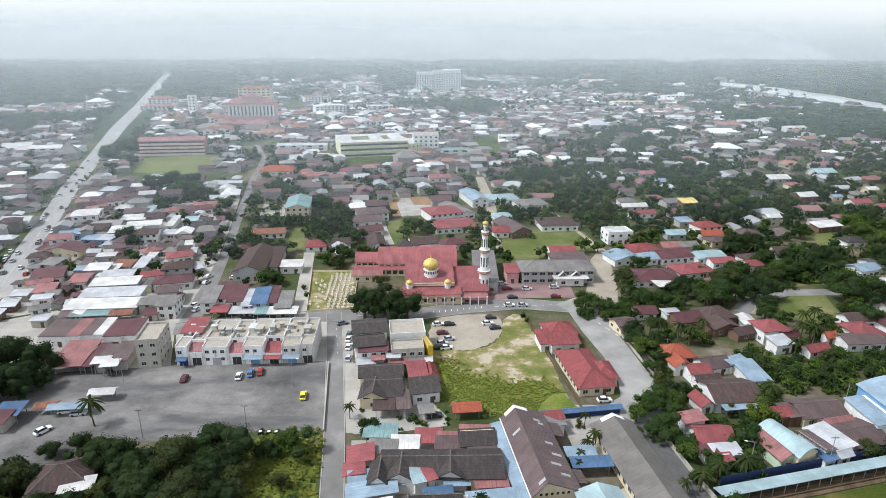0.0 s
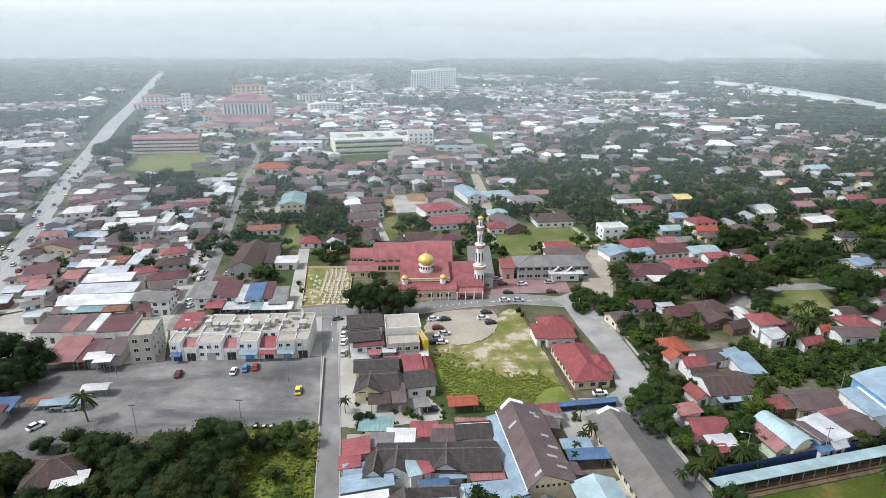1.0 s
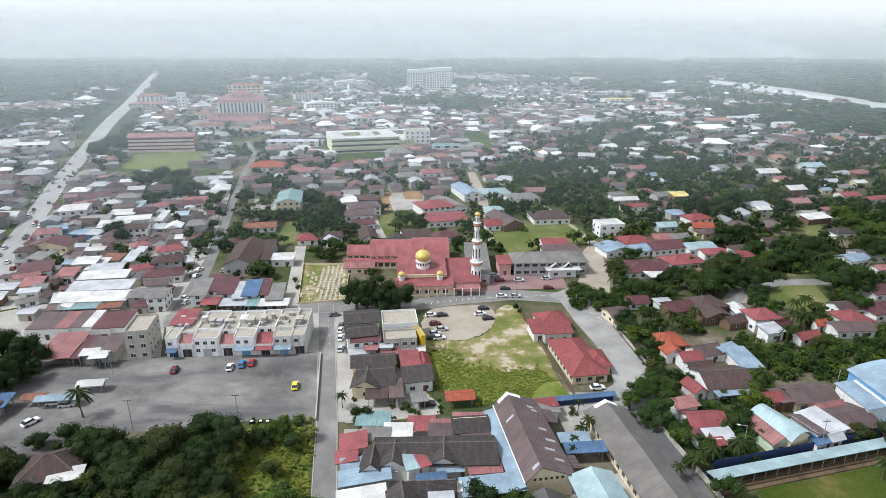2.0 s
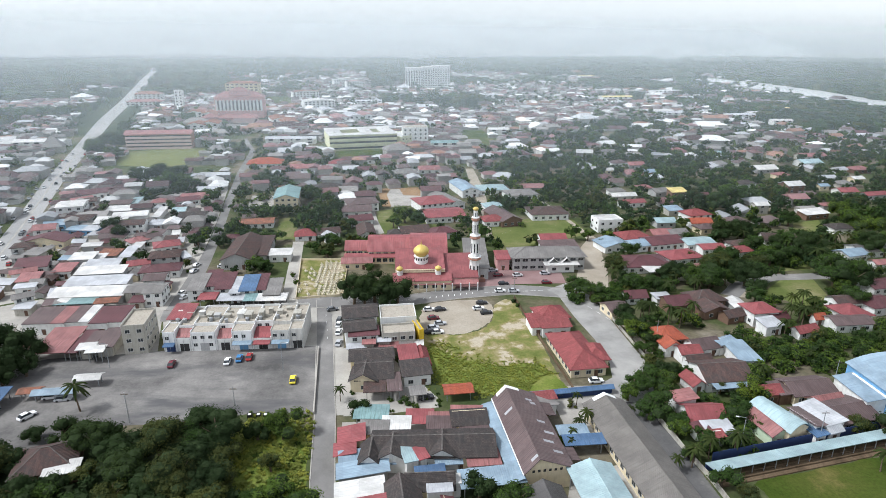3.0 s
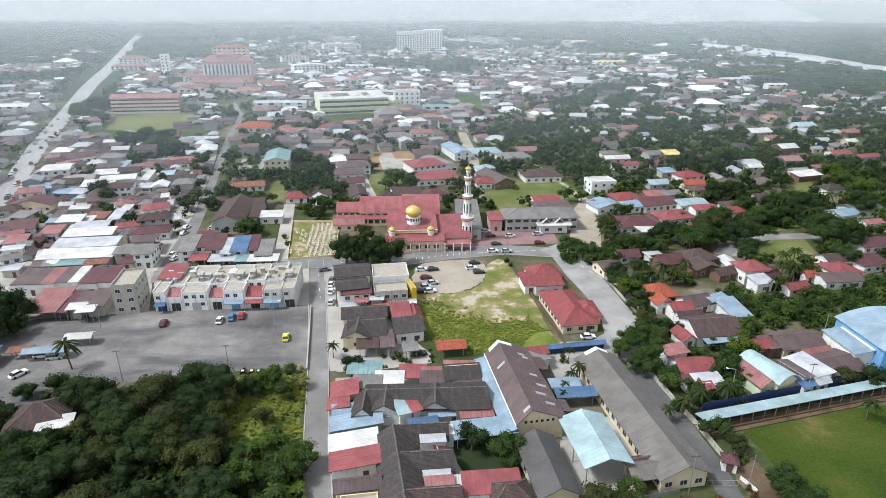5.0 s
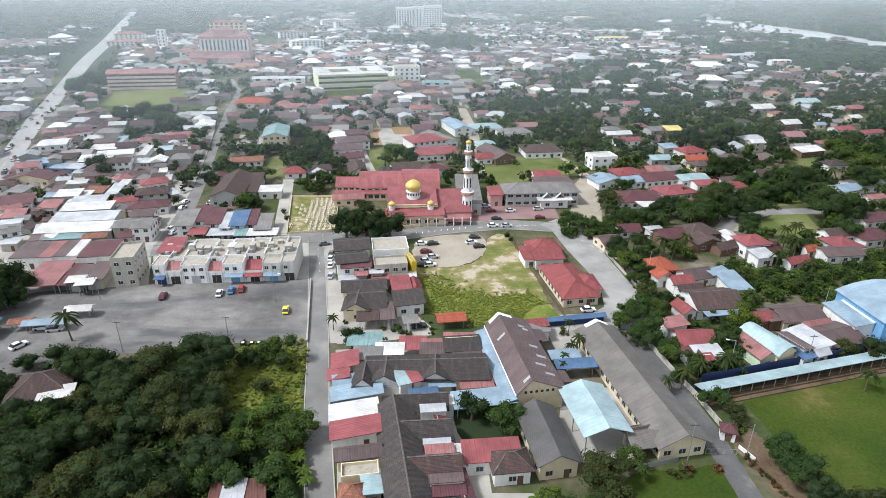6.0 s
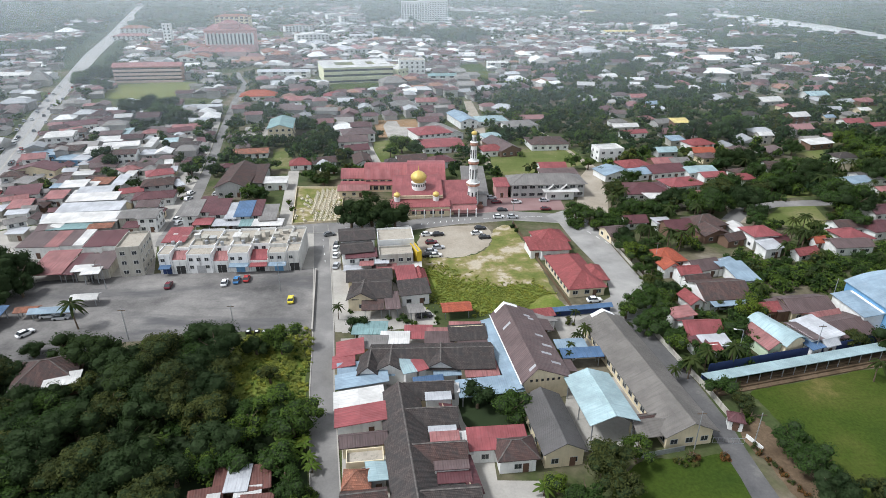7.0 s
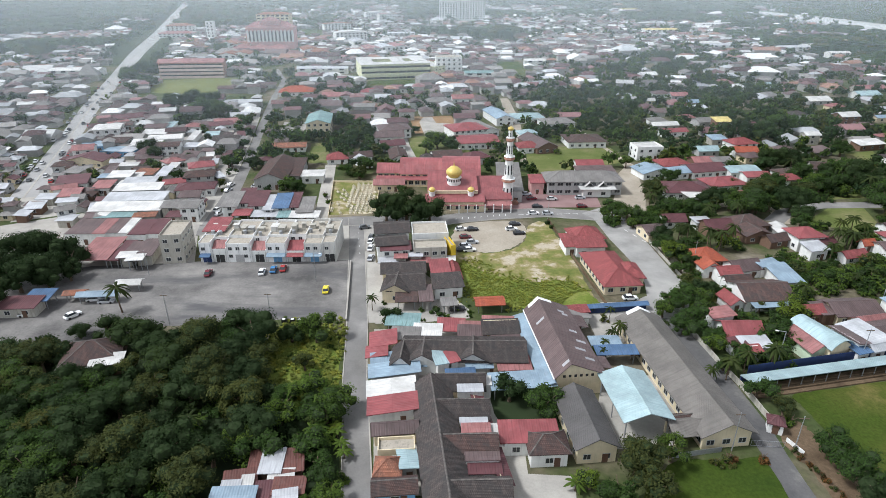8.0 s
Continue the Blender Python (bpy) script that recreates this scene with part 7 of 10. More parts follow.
# ---- blocks between the lanes ----
house(-68.8, 196.2, 5.2, 13.5, 6, 4.5, 1.2, 'shed_f', 'grey', 'white', name='shophouse', sides='f', storeys=2)
house(-65.1, 199.9, 4.6, 13.5, 6, 4.6, 1.2, 'shed_f', 'maroon', 'white', name='shophouse', sides='f', storeys=2)
house(-59.1, 197.4, 5.0, 13.5, 6, 4.5, 1.2, 'shed_f', 'maroon', 'white', name='shophouse', sides='f', storeys=2)
house(-54.0, 194.2, 3.0, 13.5, 6, 4.2, 0.9, 'shed_f', 'zinc', 'white', name='shophouse', sides='f', storeys=2)
house(-49.9, 195.7, 5.0, 13.5, 6, 4.4, 0.9, 'shed_f', 'deepblue', 'white', name='shophouse', sides='f', storeys=2)
house(-45.7, 197.1, 3.2, 13.5, 6, 4.2, 1.0, 'shed_f', 'maroon', 'white', name='shophouse', sides='f', storeys=2)
house(-40.7, 193.6, 5.0, 13.5, 6, 3.7, 0.9, 'shed_f', 'grey', 'old', name='shophouse', sides='f', storeys=1)
house(-62.6, 187.4, 5.4, 4.9, 2.6, 3.0, 0.4, 'shed_f', 'red', 'white', name='awning', sides='', open_sides=True)
house(-53.8, 186.3, 8.5, 4.8, 2.3, 3.0, 0.4, 'shed_f', 'zinc', 'white', name='awning', sides='', open_sides=True)
house(-47.1, 185.9, 3.3, 4.8, 5.1, 3.0, 0.4, 'shed_f', 'teal', 'white', name='awning', sides='', open_sides=True)
house(-39.5, 186.0, 9.5, 4.8, 2.1, 3.0, 0.4, 'shed_f', 'white', 'white', name='awning', sides='', open_sides=True)
house(-63.9, 236.6, 12.5, 30.0, 4, 4.6, 2.6, 'gable_y', 'browntile', 'grey', name='hall', sides='f', label='large old hall with brown tiled roof')
house(-58.0, 241.0, 9.0, 24.0, 5, 3.8, 1.2, 'shed_f', 'browntile', 'grey', name='hall_wing', sides='')
house(-47.3, 233.8, 9.0, 6.8, 4.1, 3.4, 0.6, 'shed_f', 'white', 'white', name='shop', sides='f')
house(-42.3, 263.5, 9.5, 7.9, 8.6, 2.9, 2.2, 'hip', 'redtile', 'white', name='house', sides='fr')
house(-71.5, 285.1, 17.2, 10.0, 8.4, 2.8, 1.0, 'gable_x', 'terracotta', 'white', name='shop_row_low', sides='f', spacing=3)
house(-63.9, 324.8, 13.0, 26.0, 8.0, 8.0, 2.0, 'gable_y', 'teal', 'cream', name='school_house', sides='fr', storeys=3, spacing=2.6, label='tall cream school house with pale teal roof')
house(-32.1, 266.8, 10.5, 8.7, 18.0, 3.0, 1.5, 'gable_x', 'browntile', 'white', name='house', sides='f')
house(-29.1, 257.7, 6.0, 10.1, 28.0, 3.0, 1.5, 'gable_y', 'zinc', 'white', name='house', sides='f')
house(-20.8, 317.6, 17.2, 14.4, 15.5, 5.0, 1.8, 'hip', 'brown', 'white', name='house', sides='f', storeys=2)
house(-18.7, 288.0, 11.6, 9.7, 19.1, 3.4, 1.6, 'gable_x', 'maroon', 'white', name='house', sides='f')
house(-13.6, 267.1, 7.8, 17.1, 10.2, 3.2, 1.8, 'gable_y', 'browntile', 'white', name='house', sides='f')
house(0.9, 262.7, 6.6, 6.8, -0.7, 3.2, 1.8, 'hip', 'dark', 'white', name='house', sides='f')
house(9.9, 267.3, 13.5, 11.3, 13.8, 3.5, 1.8, 'gable_x', 'browntile', 'white', name='house', sides='f')
house(19.8, 319.0, 20.1, 16.9, 20.7, 5.0, 2.4, 'hip', 'red', 'white', name='house', sides='f', storeys=2)
house(25.0, 297.4, 20.8, 17.5, 10.7, 3.5, 1.4, 'gable_x', 'red', 'white', name='house', sides='f')
house(23.4, 264.8, 12.0, 10.0, 24.6, 3.6, 1.8, 'hip', 'maroon', 'white', name='house', sides='f')
house(27.9, 327.7, 11.0, 26.9, 24.7, 3.6, 1.8, 'gable_y', 'grey', 'white', name='house', sides='f')
house(40.0, 357.0, 10.4, 28.2, 15.0, 4.8, 1.6, 'gable_y', 'blue', 'white', name='house', sides='f', storeys=2)
house(58.2, 357.7, 18.1, 15.2, 8.3, 3.3, 1.8, 'hip', 'aqua', 'white', name='house', sides='f')
house(53.8, 313.9, 10.1, 8.4, 12.3, 3.3, 1.6, 'hip', 'aqua', 'white', name='house', sides='f')
house(74.2, 344.1, 18.1, 15.2, 12.2, 3.3, 1.5, 'hip', 'grey', 'white', name='house', sides='f')
house(51.2, 286.0, 11.4, 9.5, 8.6, 3.3, 2.0, 'hip', 'redtile', 'white', name='house', sides='f')
house(56.8, 292.3, 11.3, 23.3, 19.2, 3.5, 2.4, 'gable_y', 'brown', 'timber', name='house', sides='f')
house(82.0, 300.6, 19.8, 16.6, 5.2, 3.5, 2.0, 'hip', 'browntile', 'white', name='house', sides='f', label='white house with brown hipped roof on the grass')
house(75.2, 253.1, 11.7, 9.8, 2.7, 3.5, 1.6, 'gable_x', 'red', 'white', name='shop', sides='f')
house(75.7, 240.6, 16.2, 9.0, 4.3, 3.5, 1.0, 'shed_f', 'brown', 'white', name='shop', sides='f')
house(107.9, 275.5, 13.0, 9.8, 8.0, 6.0, 1.0, 'flat', 'white', 'white', name='house', sides='fl', storeys=2, label='two-storey cream flat-roofed house')

# ---- village houses on the right ----
house(101.5, 245.1, 13.0, 11.0, 14, 3.2, 1.6, 'gable_y', 'blue', 'white', name='house', sides='f')
house(113.7, 244.7, 12.0, 9.0, 17.5, 3.2, 1.4, 'gable_x', 'blue', 'white', name='house', sides='f')
house(114.2, 255.9, 13.6, 11.4, 13.7, 3.5, 1.8, 'hip', 'redtile', 'white', name='house', sides='f')
house(107.7, 220.8, 19.0, 14.3, 2, 3.2, 2.2, 'hip', 'maroon', 'white', name='house', sides='f')
house(108.6, 212.4, 7.5, 7.3, 12.0, 3.0, 0.4, 'shed_f', 'white', 'white', name='porch', sides='', open_sides=True)
house(125.5, 248.3, 17.0, 12.0, 14.2, 3.3, 1.8, 'gable_x', 'maroon', 'white', name='house', sides='f')
house(126.3, 228.5, 16.0, 11.0, 13.5, 3.3, 1.8, 'hip', 'red', 'white', name='house', sides='f')
house(141.3, 246.9, 14.0, 9.5, 11.4, 3.2, 1.2, 'gable_x', 'aqua', 'white', name='house', sides='f')
house(144.7, 239.7, 10.7, 7.6, 7.2, 3.0, 1.0, 'gable_x', 'red', 'white', name='house', sides='f')
house(127.6, 213.2, 9.4, 7.8, 6.0, 3.0, 1.0, 'gable_x', 'pink', 'white', name='house', sides='f')
house(159.6, 289.3, 13.0, 10.0, 14.3, 5.0, 2.0, 'hip', 'redtile', 'white', name='house', sides='f', storeys=2)
house(177.6, 281.0, 10.2, 8.5, 10.1, 3.3, 1.8, 'hip', 'brown', 'white', name='house', sides='f')
house(182.4, 251.3, 14.5, 10.9, -9.3, 3.3, 1.8, 'gable_x', 'browntile', 'white', name='house', sides='f')
house(156.5, 235.0, 7.1, 6.8, 10.4, 3.2, 1.4, 'gable_x', 'red', 'white', name='house', sides='f')
house(160.9, 243.1, 10.5, 8.7, 16.4, 3.2, 1.6, 'hip', 'browntile', 'white', name='house', sides='f')
house(202.3, 228.7, 11.0, 8.0, 15.9, 3.5, 1.4, 'gable_x', 'blue', 'white', name='house', sides='f')
house(215.8, 235.6, 16.0, 10.0, 4.9, 3.2, 1.4, 'gable_x', 'slate', 'white', name='house', sides='f')
house(207.1, 217.3, 8.0, 5.0, 9.7, 3.2, 1.0, 'gable_x', 'pink', 'white', name='house', sides='f')
house(165.7, 178.9, 11.2, 6.6, 6.5, 3.5, 1.4, 'gable_x', 'browntile', 'white', name='house', sides='fl')
house(160.6, 169.7, 9.5, 9.4, 9.5, 3.5, 1.8, 'hip', 'red', 'white', name='house', sides='f')
house(175.7, 176.7, 12.0, 8.8, 12.5, 3.5, 1.8, 'hip', 'maroon', 'white', name='house', sides='f')
house(155.4, 163.1, 13.0, 7.0, 4, 3.2, 1.2, 'gable_x', 'brown', 'white', name='house', sides='f')
house(189.7, 193.9, 13.8, 7.9, 11.5, 3.2, 1.2, 'gable_x', 'maroon', 'white', name='house', sides='f')
house(128.4, 169.0, 9.0, 7.8, 8.4, 5.2, 1.8, 'hip', 'red', 'white', name='house', sides='fl')
house(133.2, 166.6, 6.5, 4.2, 14.2, 3.2, 1.4, 'gable_x', 'maroon', 'white', name='house', sides='f')
house(127.3, 160.3, 6.0, 4.5, 14.2, 3.6, 1.0, 'shed_f', 'zinc', 'white', name='lean_to', sides='f')
house(137.4, 157.5, 7.7, 3.8, 16.4, 2.9, 1.2, 'gable_x', 'redtile', 'white', name='house', sides='f')
house(147.4, 166.2, 3.6, 2.5, 9.7, 2.9, 1.2, 'gable_x', 'orange', 'white', name='house', sides='f')
house(91.7, 186.0, 7.5, 5.5, 4.9, 3.0, 1.6, 'gable_x', 'maroon', 'white', name='house', sides='f')
house(100.9, 183.8, 5.3, 4.1, 8.0, 3.2, 0.3, 'shed_f', 'zinc', 'white', name='lean_to', sides='f')
house(81.2, 175.6, 6.5, 8.0, 13.2, 3.0, 1.4, 'gable_x', 'brown', 'cream', name='house', sides='fl')
house(104.2, 179.6, 9.0, 7.5, 8.8, 3.3, 2.0, 'gable_x', 'maroon', 'timber', name='house', sides='f')
house(116.0, 182.8, 11.5, 9.0, 11.5, 3.5, 2.4, 'hip', 'browntile', 'timber', name='house', sides='f')
house(114.7, 174.4, 9.4, 7.1, 11.4, 3.2, 1.6, 'gable_y', 'browntile', 'timber', name='house', sides='f')
house(119.5, 169.3, 7.0, 4.5, 19.1, 3.0, 1.4, 'gable_x', 'browntile', 'timber', name='house', sides='f')

# ---- houses beside the wide road ----
house(57.7, 170.6, 10.0, 9.0, 8.9, 3.5, 2.4, 'hip', 'redtile', 'white', name='office', sides='f', label='white office with red hipped roof')
house(57.2, 161.7, 9.0, 5.6, 5, 3.6, 1.0, 'shed_f', 'redtile', 'white', name='office_wing', sides='f')
house(51.4, 164.1, 4.0, 8.2, 4.9, 3.2, 0.8, 'shed_f', 'redtile', 'white', name='office_wing', sides='f')
house(60.0, 145.4, 10.3, 21.6, 7.0, 3.2, 2.6, 'hip', 'redtile', 'cream', name='office', sides='fl', label='long cream office with red tiled hipped roof', spacing=2.6)
house(65.2, 143.8, 6.0, 9.0, 2, 3.3, 1.8, 'hip', 'redtile', 'cream', name='office_wing', sides='r')
house(91.3, 155.1, 9.0, 8.0, 8.3, 3.2, 2.4, 'hip', 'orange', 'timber', name='house', sides='f')
house(89.5, 147.4, 5.0, 4.2, 8, 3.6, 1.6, 'gable_y', 'orange', 'white', name='house_wing', sides='f')
house(93.2, 143.7, 6.0, 5.1, 8.2, 3.6, 1.2, 'gable_x', 'redtile', 'white', name='house_wing', sides='f')
house(99.6, 147.9, 8.5, 6.0, 13.6, 3.2, 1.8, 'gable_x', 'brown', 'white', name='house', sides='f')
house(108.8, 142.5, 5.8, 10.5, 3, 3.2, 0.8, 'shed_f', 'blue', 'white', name='house', sides='f', label='white house with bright blue metal roof')
house(106.7, 147.9, 6.2, 2.3, 23.1, 3.8, 0.6, 'shed_f', 'blue', 'white', name='lean_to', sides='')
house(93.9, 138.7, 7.0, 3.0, 8.4, 3.6, 1.0, 'gable_x', 'browntile', 'white', name='house_wing', sides='f')
house(97.2, 131.8, 13.0, 11.0, 4, 3.6, 2.2, 'gable_x', 'browntile', 'white', name='house', sides='fl', label='white house with brown tiled roof')
house(97.5, 125.3, 10.0, 2.4, 7.1, 2.9, 0.4, 'shed_f', 'blue', 'white', name='awning', sides='', open_sides=True)
house(88.2, 128.3, 3.6, 5.5, 13.2, 2.9, 1.2, 'gable_y', 'redtile', 'white', name='house_wing', sides='f')
house(104.8, 121.8, 6.0, 4.2, 7.8, 3.6, 1.2, 'gable_x', 'redtile', 'brick', name='house', sides='f')
house(108.7, 122.2, 3.4, 4.9, 10.0, 3.4, 0.5, 'shed_f', 'brown', 'timber', name='lean_to', sides='')
house(116.6, 123.9, 12.0, 8.0, 6.4, 3.2, 1.6, 'gable_x', 'brown', 'cream', name='house', sides='fl')
house(118.3, 118.1, 8.3, 3.1, 12.7, 2.9, 1.2, 'gable_x', 'pink', 'white', name='house_wing', sides='f')
house(119.9, 113.2, 11.2, 9.5, 13.0, 3.0, 1.4, 'gable_x', 'brown', 'white', name='house', sides='f', label='house with patched brown and pink roof')
house(111.4, 110.2, 5.6, 8.7, 15.3, 3.8, 0.8, 'shed_l', 'zinc', 'white', name='lean_to', sides='')
house(111.4, 105.1, 3.5, 1.7, 16.1, 3.6, 0.8, 'gable_x', 'zinc', 'white', name='lean_to', sides='')
house(100.2, 108.7, 6.1, 11.1, 20.9, 4.4, 1.8, 'arch_y', 'aqua', 'cream', name='hall', sides='f', label='small hall with curved pale aqua roof')
house(107.2, 108.5, 3.2, 7.3, 18.4, 4.0, 0.8, 'shed_r', 'brown', 'white', name='lean_to', sides='')
house(106.8, 104.3, 3.1, 3.1, 17.6, 3.4, 0.5, 'shed_f', 'deepblue', 'white', name='lean_to', sides='f')
house(96.8, 107.3, 4.2, 8.3, 12.8, 3.6, 1.4, 'gable_y', 'pink', 'green', name='house', sides='f')
house(83.8, 113.1, 8.6, 7.2, 1.8, 3.0, 2.0, 'gable_x', 'red', 'white', name='house', sides='f', label='house with bright red hipped roof among trees')
house(81.4, 119.0, 5.0, 4.0, 6.0, 3.6, 0.8, 'shed_l', 'pink', 'white', name='lean_to', sides='')
house(84.5, 106.4, 6.1, 3.3, 5.5, 3.2, 0.6, 'shed_f', 'zinc', 'white', name='lean_to', sides='', label='patched zinc lean-to behind a red roof')
house(80.4, 106.9, 2.6, 2.6, 6.0, 3.0, 0.6, 'shed_l', 'maroon', 'white', name='lean_to', sides='')
house(82.8, 103.9, 3.3, 1.5, 7.6, 3.0, 0.6, 'shed_f', 'redtile', 'white', name='lean_to', sides='')
blue_hall(136.2, 123.6)
road_marks(13.7, 190.2, 34.4, 195.2, 9, 1.6, 0.18, 0.08, True)
road_marks(-13.2, 187.6, 10.7, 189.1, 8, 2, 0.15, 0.08, False)
road_marks(37.5, 195.2, 60.9, 196.9, 8, 2, 0.15, 0.08, False)
road_marks(73.3, 183.2, 80.7, 164.9, 4, 2.2, 0.15, 0.08, False)
road_marks(-15.3, 157.0, -19.5, 179.5, 4, 1.6, 0.12, 0.08, False)
wall_line('fence', [(48.3, 189.8), (51.0, 163.5), (55.5, 127.7)], 1.2, 0.05, BROWN, 'thin rusty fence between the dry field and the offices')
wall_line('fence', [(78.4, 186.0), (79.6, 166.0), (80.7, 150.0), (82.0, 137.0)], 1.1, 0.08, WALL['old'], 'weathered low wall beside the village lane')
parasol(55.8, 103.6)

# ---- school ----
school_hall()
long_school_block()
house(29.1, 90.9, 12.8, 4.2, 7.4, 3.2, 0.5, 'shed_f', 'blue', 'grey', name='covered_walkway', sides='', open_sides=True, label='low pale blue walkway roof on posts')
house(39.8, 78.8, 7.2, 15.2, 6.5, 4.0, 1.9, 'gable_y', 'slate', 'cream', name='classroom_block', sides='flr', spacing=3, label='cream classroom block with dark grey sheet roof')
house(50.4, 84.0, 8.8, 14.0, 6.5, 5.4, 1.6, 'gable_y', 'aqua', 'white', name='canopy', sides='', open_sides=True, label='open assembly canopy with pale aqua metal roof')
house(49.8, 106.3, 6.2, 2.2, 5.4, 3.2, 0.4, 'shed_f', 'blue', 'white', name='covered_walkway', sides='', open_sides=True)
house(51.5, 102.5, 8.5, 2.4, 3.5, 3.2, 0.4, 'shed_f', 'deepblue', 'white', name='canteen', sides='', open_sides=True)
house(57.9, 79.8, 4.4, 2.6, 10, 3.2, 0.9, 'gable_x', 'browntile', 'cream', name='porch', sides='', open_sides=True)
house(28.7, 74.8, 10.0, 4.2, 3, 3.6, 0.8, 'shed_f', 'red', 'white', name='house', sides='f')
house(31.8, 72.5, 6.6, 5.0, 4.6, 3.8, 1.6, 'hip', 'browntile', 'white', name='house', sides='fr', storeys=1)
house(23.9, 125.5, 6.8, 3.8, 6.1, 2.8, 0.6, 'gable_x', 'orange', 'white', name='carport', sides='', open_sides=True, label='open carport with bright orange roof')
house(45.3, 118.9, 4.9, 5.3, 16.1, 3.2, 0.6, 'shed_r', 'grey', 'white', name='house_wing', sides='f')
house(45.8, 120.3, 5.1, 2.4, 8.3, 3.4, 0.4, 'shed_f', 'redtile', 'white', name='house_wing', sides='f')
house(54.4, 125.1, 22.0, 1.2, 8.0, 2.2, 0.3, 'gable_x', 'deepblue', 'navy', name='shed', sides='', door=False, label='long low navy hoarding shed')
house(19.0, 112.1, 5.0, 3.2, -2.0, 2.9, 0.4, 'shed_f', 'pink', 'white', name='porch', sides='', open_sides=True)
house(25.9, 111.3, 8.1, 4.4, 4.3, 3.2, 1.0, 'shed_f', 'dark', 'cream', name='terrace', sides='')
field_walkway()
guard_house(77.0, 79.4)
house(-67.2, 99.6, 11.5, 10.0, 18, 3.2, 2.6, 'hip', 'browntile', 'timber', name='house', sides='f', label='house with dark brown roof hidden among trees')
house(-62.0, 96.0, 6.0, 3.0, 14, 3.2, 0.5, 'shed_f', 'white', 'timber', name='lean_to', sides='')
house(-16.8, 67.1, 2.9, 4.6, 4, 3.10, 0.4, 'shed_f', 'zinc', 'timber', name='shack', sides='', label='low shack with patched zinc roof among trees')
house(-19.2, 67.2, 2.4, 4.0, 8, 2.70, 0.4, 'shed_f', 'rust', 'timber', name='shack', sides='', label='low shack with patched rusty roof among trees')
house(-13.6, 67.5, 3.4, 4.4, 12, 2.90, 0.4, 'shed_f', 'rust', 'timber', name='shack', sides='', label='low shack with patched rusty roof among trees')
house(-14.5, 64.2, 3.4, 1.7, 6, 2.60, 0.4, 'shed_f', 'white', 'timber', name='shack', sides='', label='low shack with pale sheet roof among trees')
house(-12.5, 61.9, 4.4, 2.4, 4, 2.80, 0.4, 'shed_f', 'rust', 'timber', name='shack', sides='', label='low shack with patched rusty roof among trees')
house(-16.3, 61.2, 4.4, 2.6, 8, 2.50, 0.4, 'shed_f', 'maroon', 'timber', name='shack', sides='', label='low shack with faded maroon roof among trees')
house(-21.2, 63.1, 4.6, 3.4, 12, 2.60, 0.4, 'shed_f', 'rust', 'timber', name='shack', sides='', label='low shack with patched rusty roof among trees')
house(-22.1, 61.2, 2.2, 1.4, 6, 3.00, 0.4, 'shed_f', 'zinc', 'timber', name='shack', sides='', label='low shack with patched zinc roof among trees')
house(-21.0, 59.3, 6.4, 2.2, 4, 3.20, 0.4, 'shed_f', 'blue', 'timber', name='shack', sides='', label='low shack with blue sheet roof among trees')
house(-19.6, 62.0, 1.0, 2.4, 8, 2.95, 0.4, 'shed_f', 'white', 'timber', name='shack', sides='', label='low shack with pale sheet roof among trees')
house(-12.5, 59.5, 3.0, 1.4, 12, 3.10, 0.4, 'shed_f', 'zinc', 'timber', name='shack', sides='', label='low shack with patched zinc roof among trees')
house(-76.8, 134.1, 6.0, 2.6, 5.4, 2.7, 0.5, 'gable_x', 'white', 'white', name='shelter', sides='', open_sides=True)
house(-88.5, 127.8, 4.6, 2.2, 5.9, 2.6, 0.4, 'gable_x', 'terracotta', 'white', name='shelter', sides='', open_sides=True)
house(-81.7, 127.2, 10.0, 2.4, 6.1, 2.7, 0.5, 'gable_x', 'blue', 'white', name='shelter', sides='', open_sides=True)
house(-95.9, 124.7, 5.5, 5.0, 5.0, 3.0, 0.6, 'shed_f', 'deepblue', 'blue', name='shelter', sides='', open_sides=True)
house(-98.6, 120.7, 9.0, 5.0, 5.0, 3.0, 0.6, 'shed_f', 'maroon', 'old', name='shop', sides='f')
car(-96.6, 119.3, 15, 'white', 'car')

# ---- mosque ----
mosque(13.6, 197.6)
minaret(35.0, 208.7)
office_grey(50.3, 217.6, 83.4, 218.9)
house(36.6, 225.4, 9.0, 33.3, -1.7, 5.0, 1.6, 'shed_f', 'grey', 'grey', name='mosque_hall', sides='f', label='long grey mosque annexe with pale roof')
cemetery()

# ---- town centre landmarks ----
hotel(-223.0, 768.0)
apartment_tower(-22.0, 1365.0)
pale_school(-68.5, 516.1, -9.6, 531.2)
brown_school(-249.3, 520.4, -195.8, 535.6)
house(-444.7, 1018.8, 42.0, 22.0, 8.0, 12.0, 4.0, 'hip', 'terracotta', 'white', name='hotel_block', sides='f', storeys=4, spacing=6, win=(3, 2))
house(-419.7, 946.9, 52.0, 20.0, 8.0, 6.0, 3.0, 'hip', 'pink', 'white', name='shop_block', sides='f', storeys=2, spacing=6, win=(3, 1.8))
house(-344.4, 891.6, 11.0, 11.0, 8.0, 26.0, 0.5, 'flat', 'concrete', 'white', name='water_tower', sides='f', storeys=6, spacing=4, win=(2, 2))
house(-280.4, 779.9, 20.0, 26.0, 8.0, 7.0, 2.5, 'gable_y', 'terracotta', 'white', name='shop_block', sides='f', storeys=2, spacing=5, win=(3, 1.8))
house(-257.0, 765.5, 20.0, 26.0, 8.0, 7.0, 2.5, 'gable_y', 'terracotta', 'white', name='shop_block', sides='f', storeys=2, spacing=5, win=(3, 1.8))
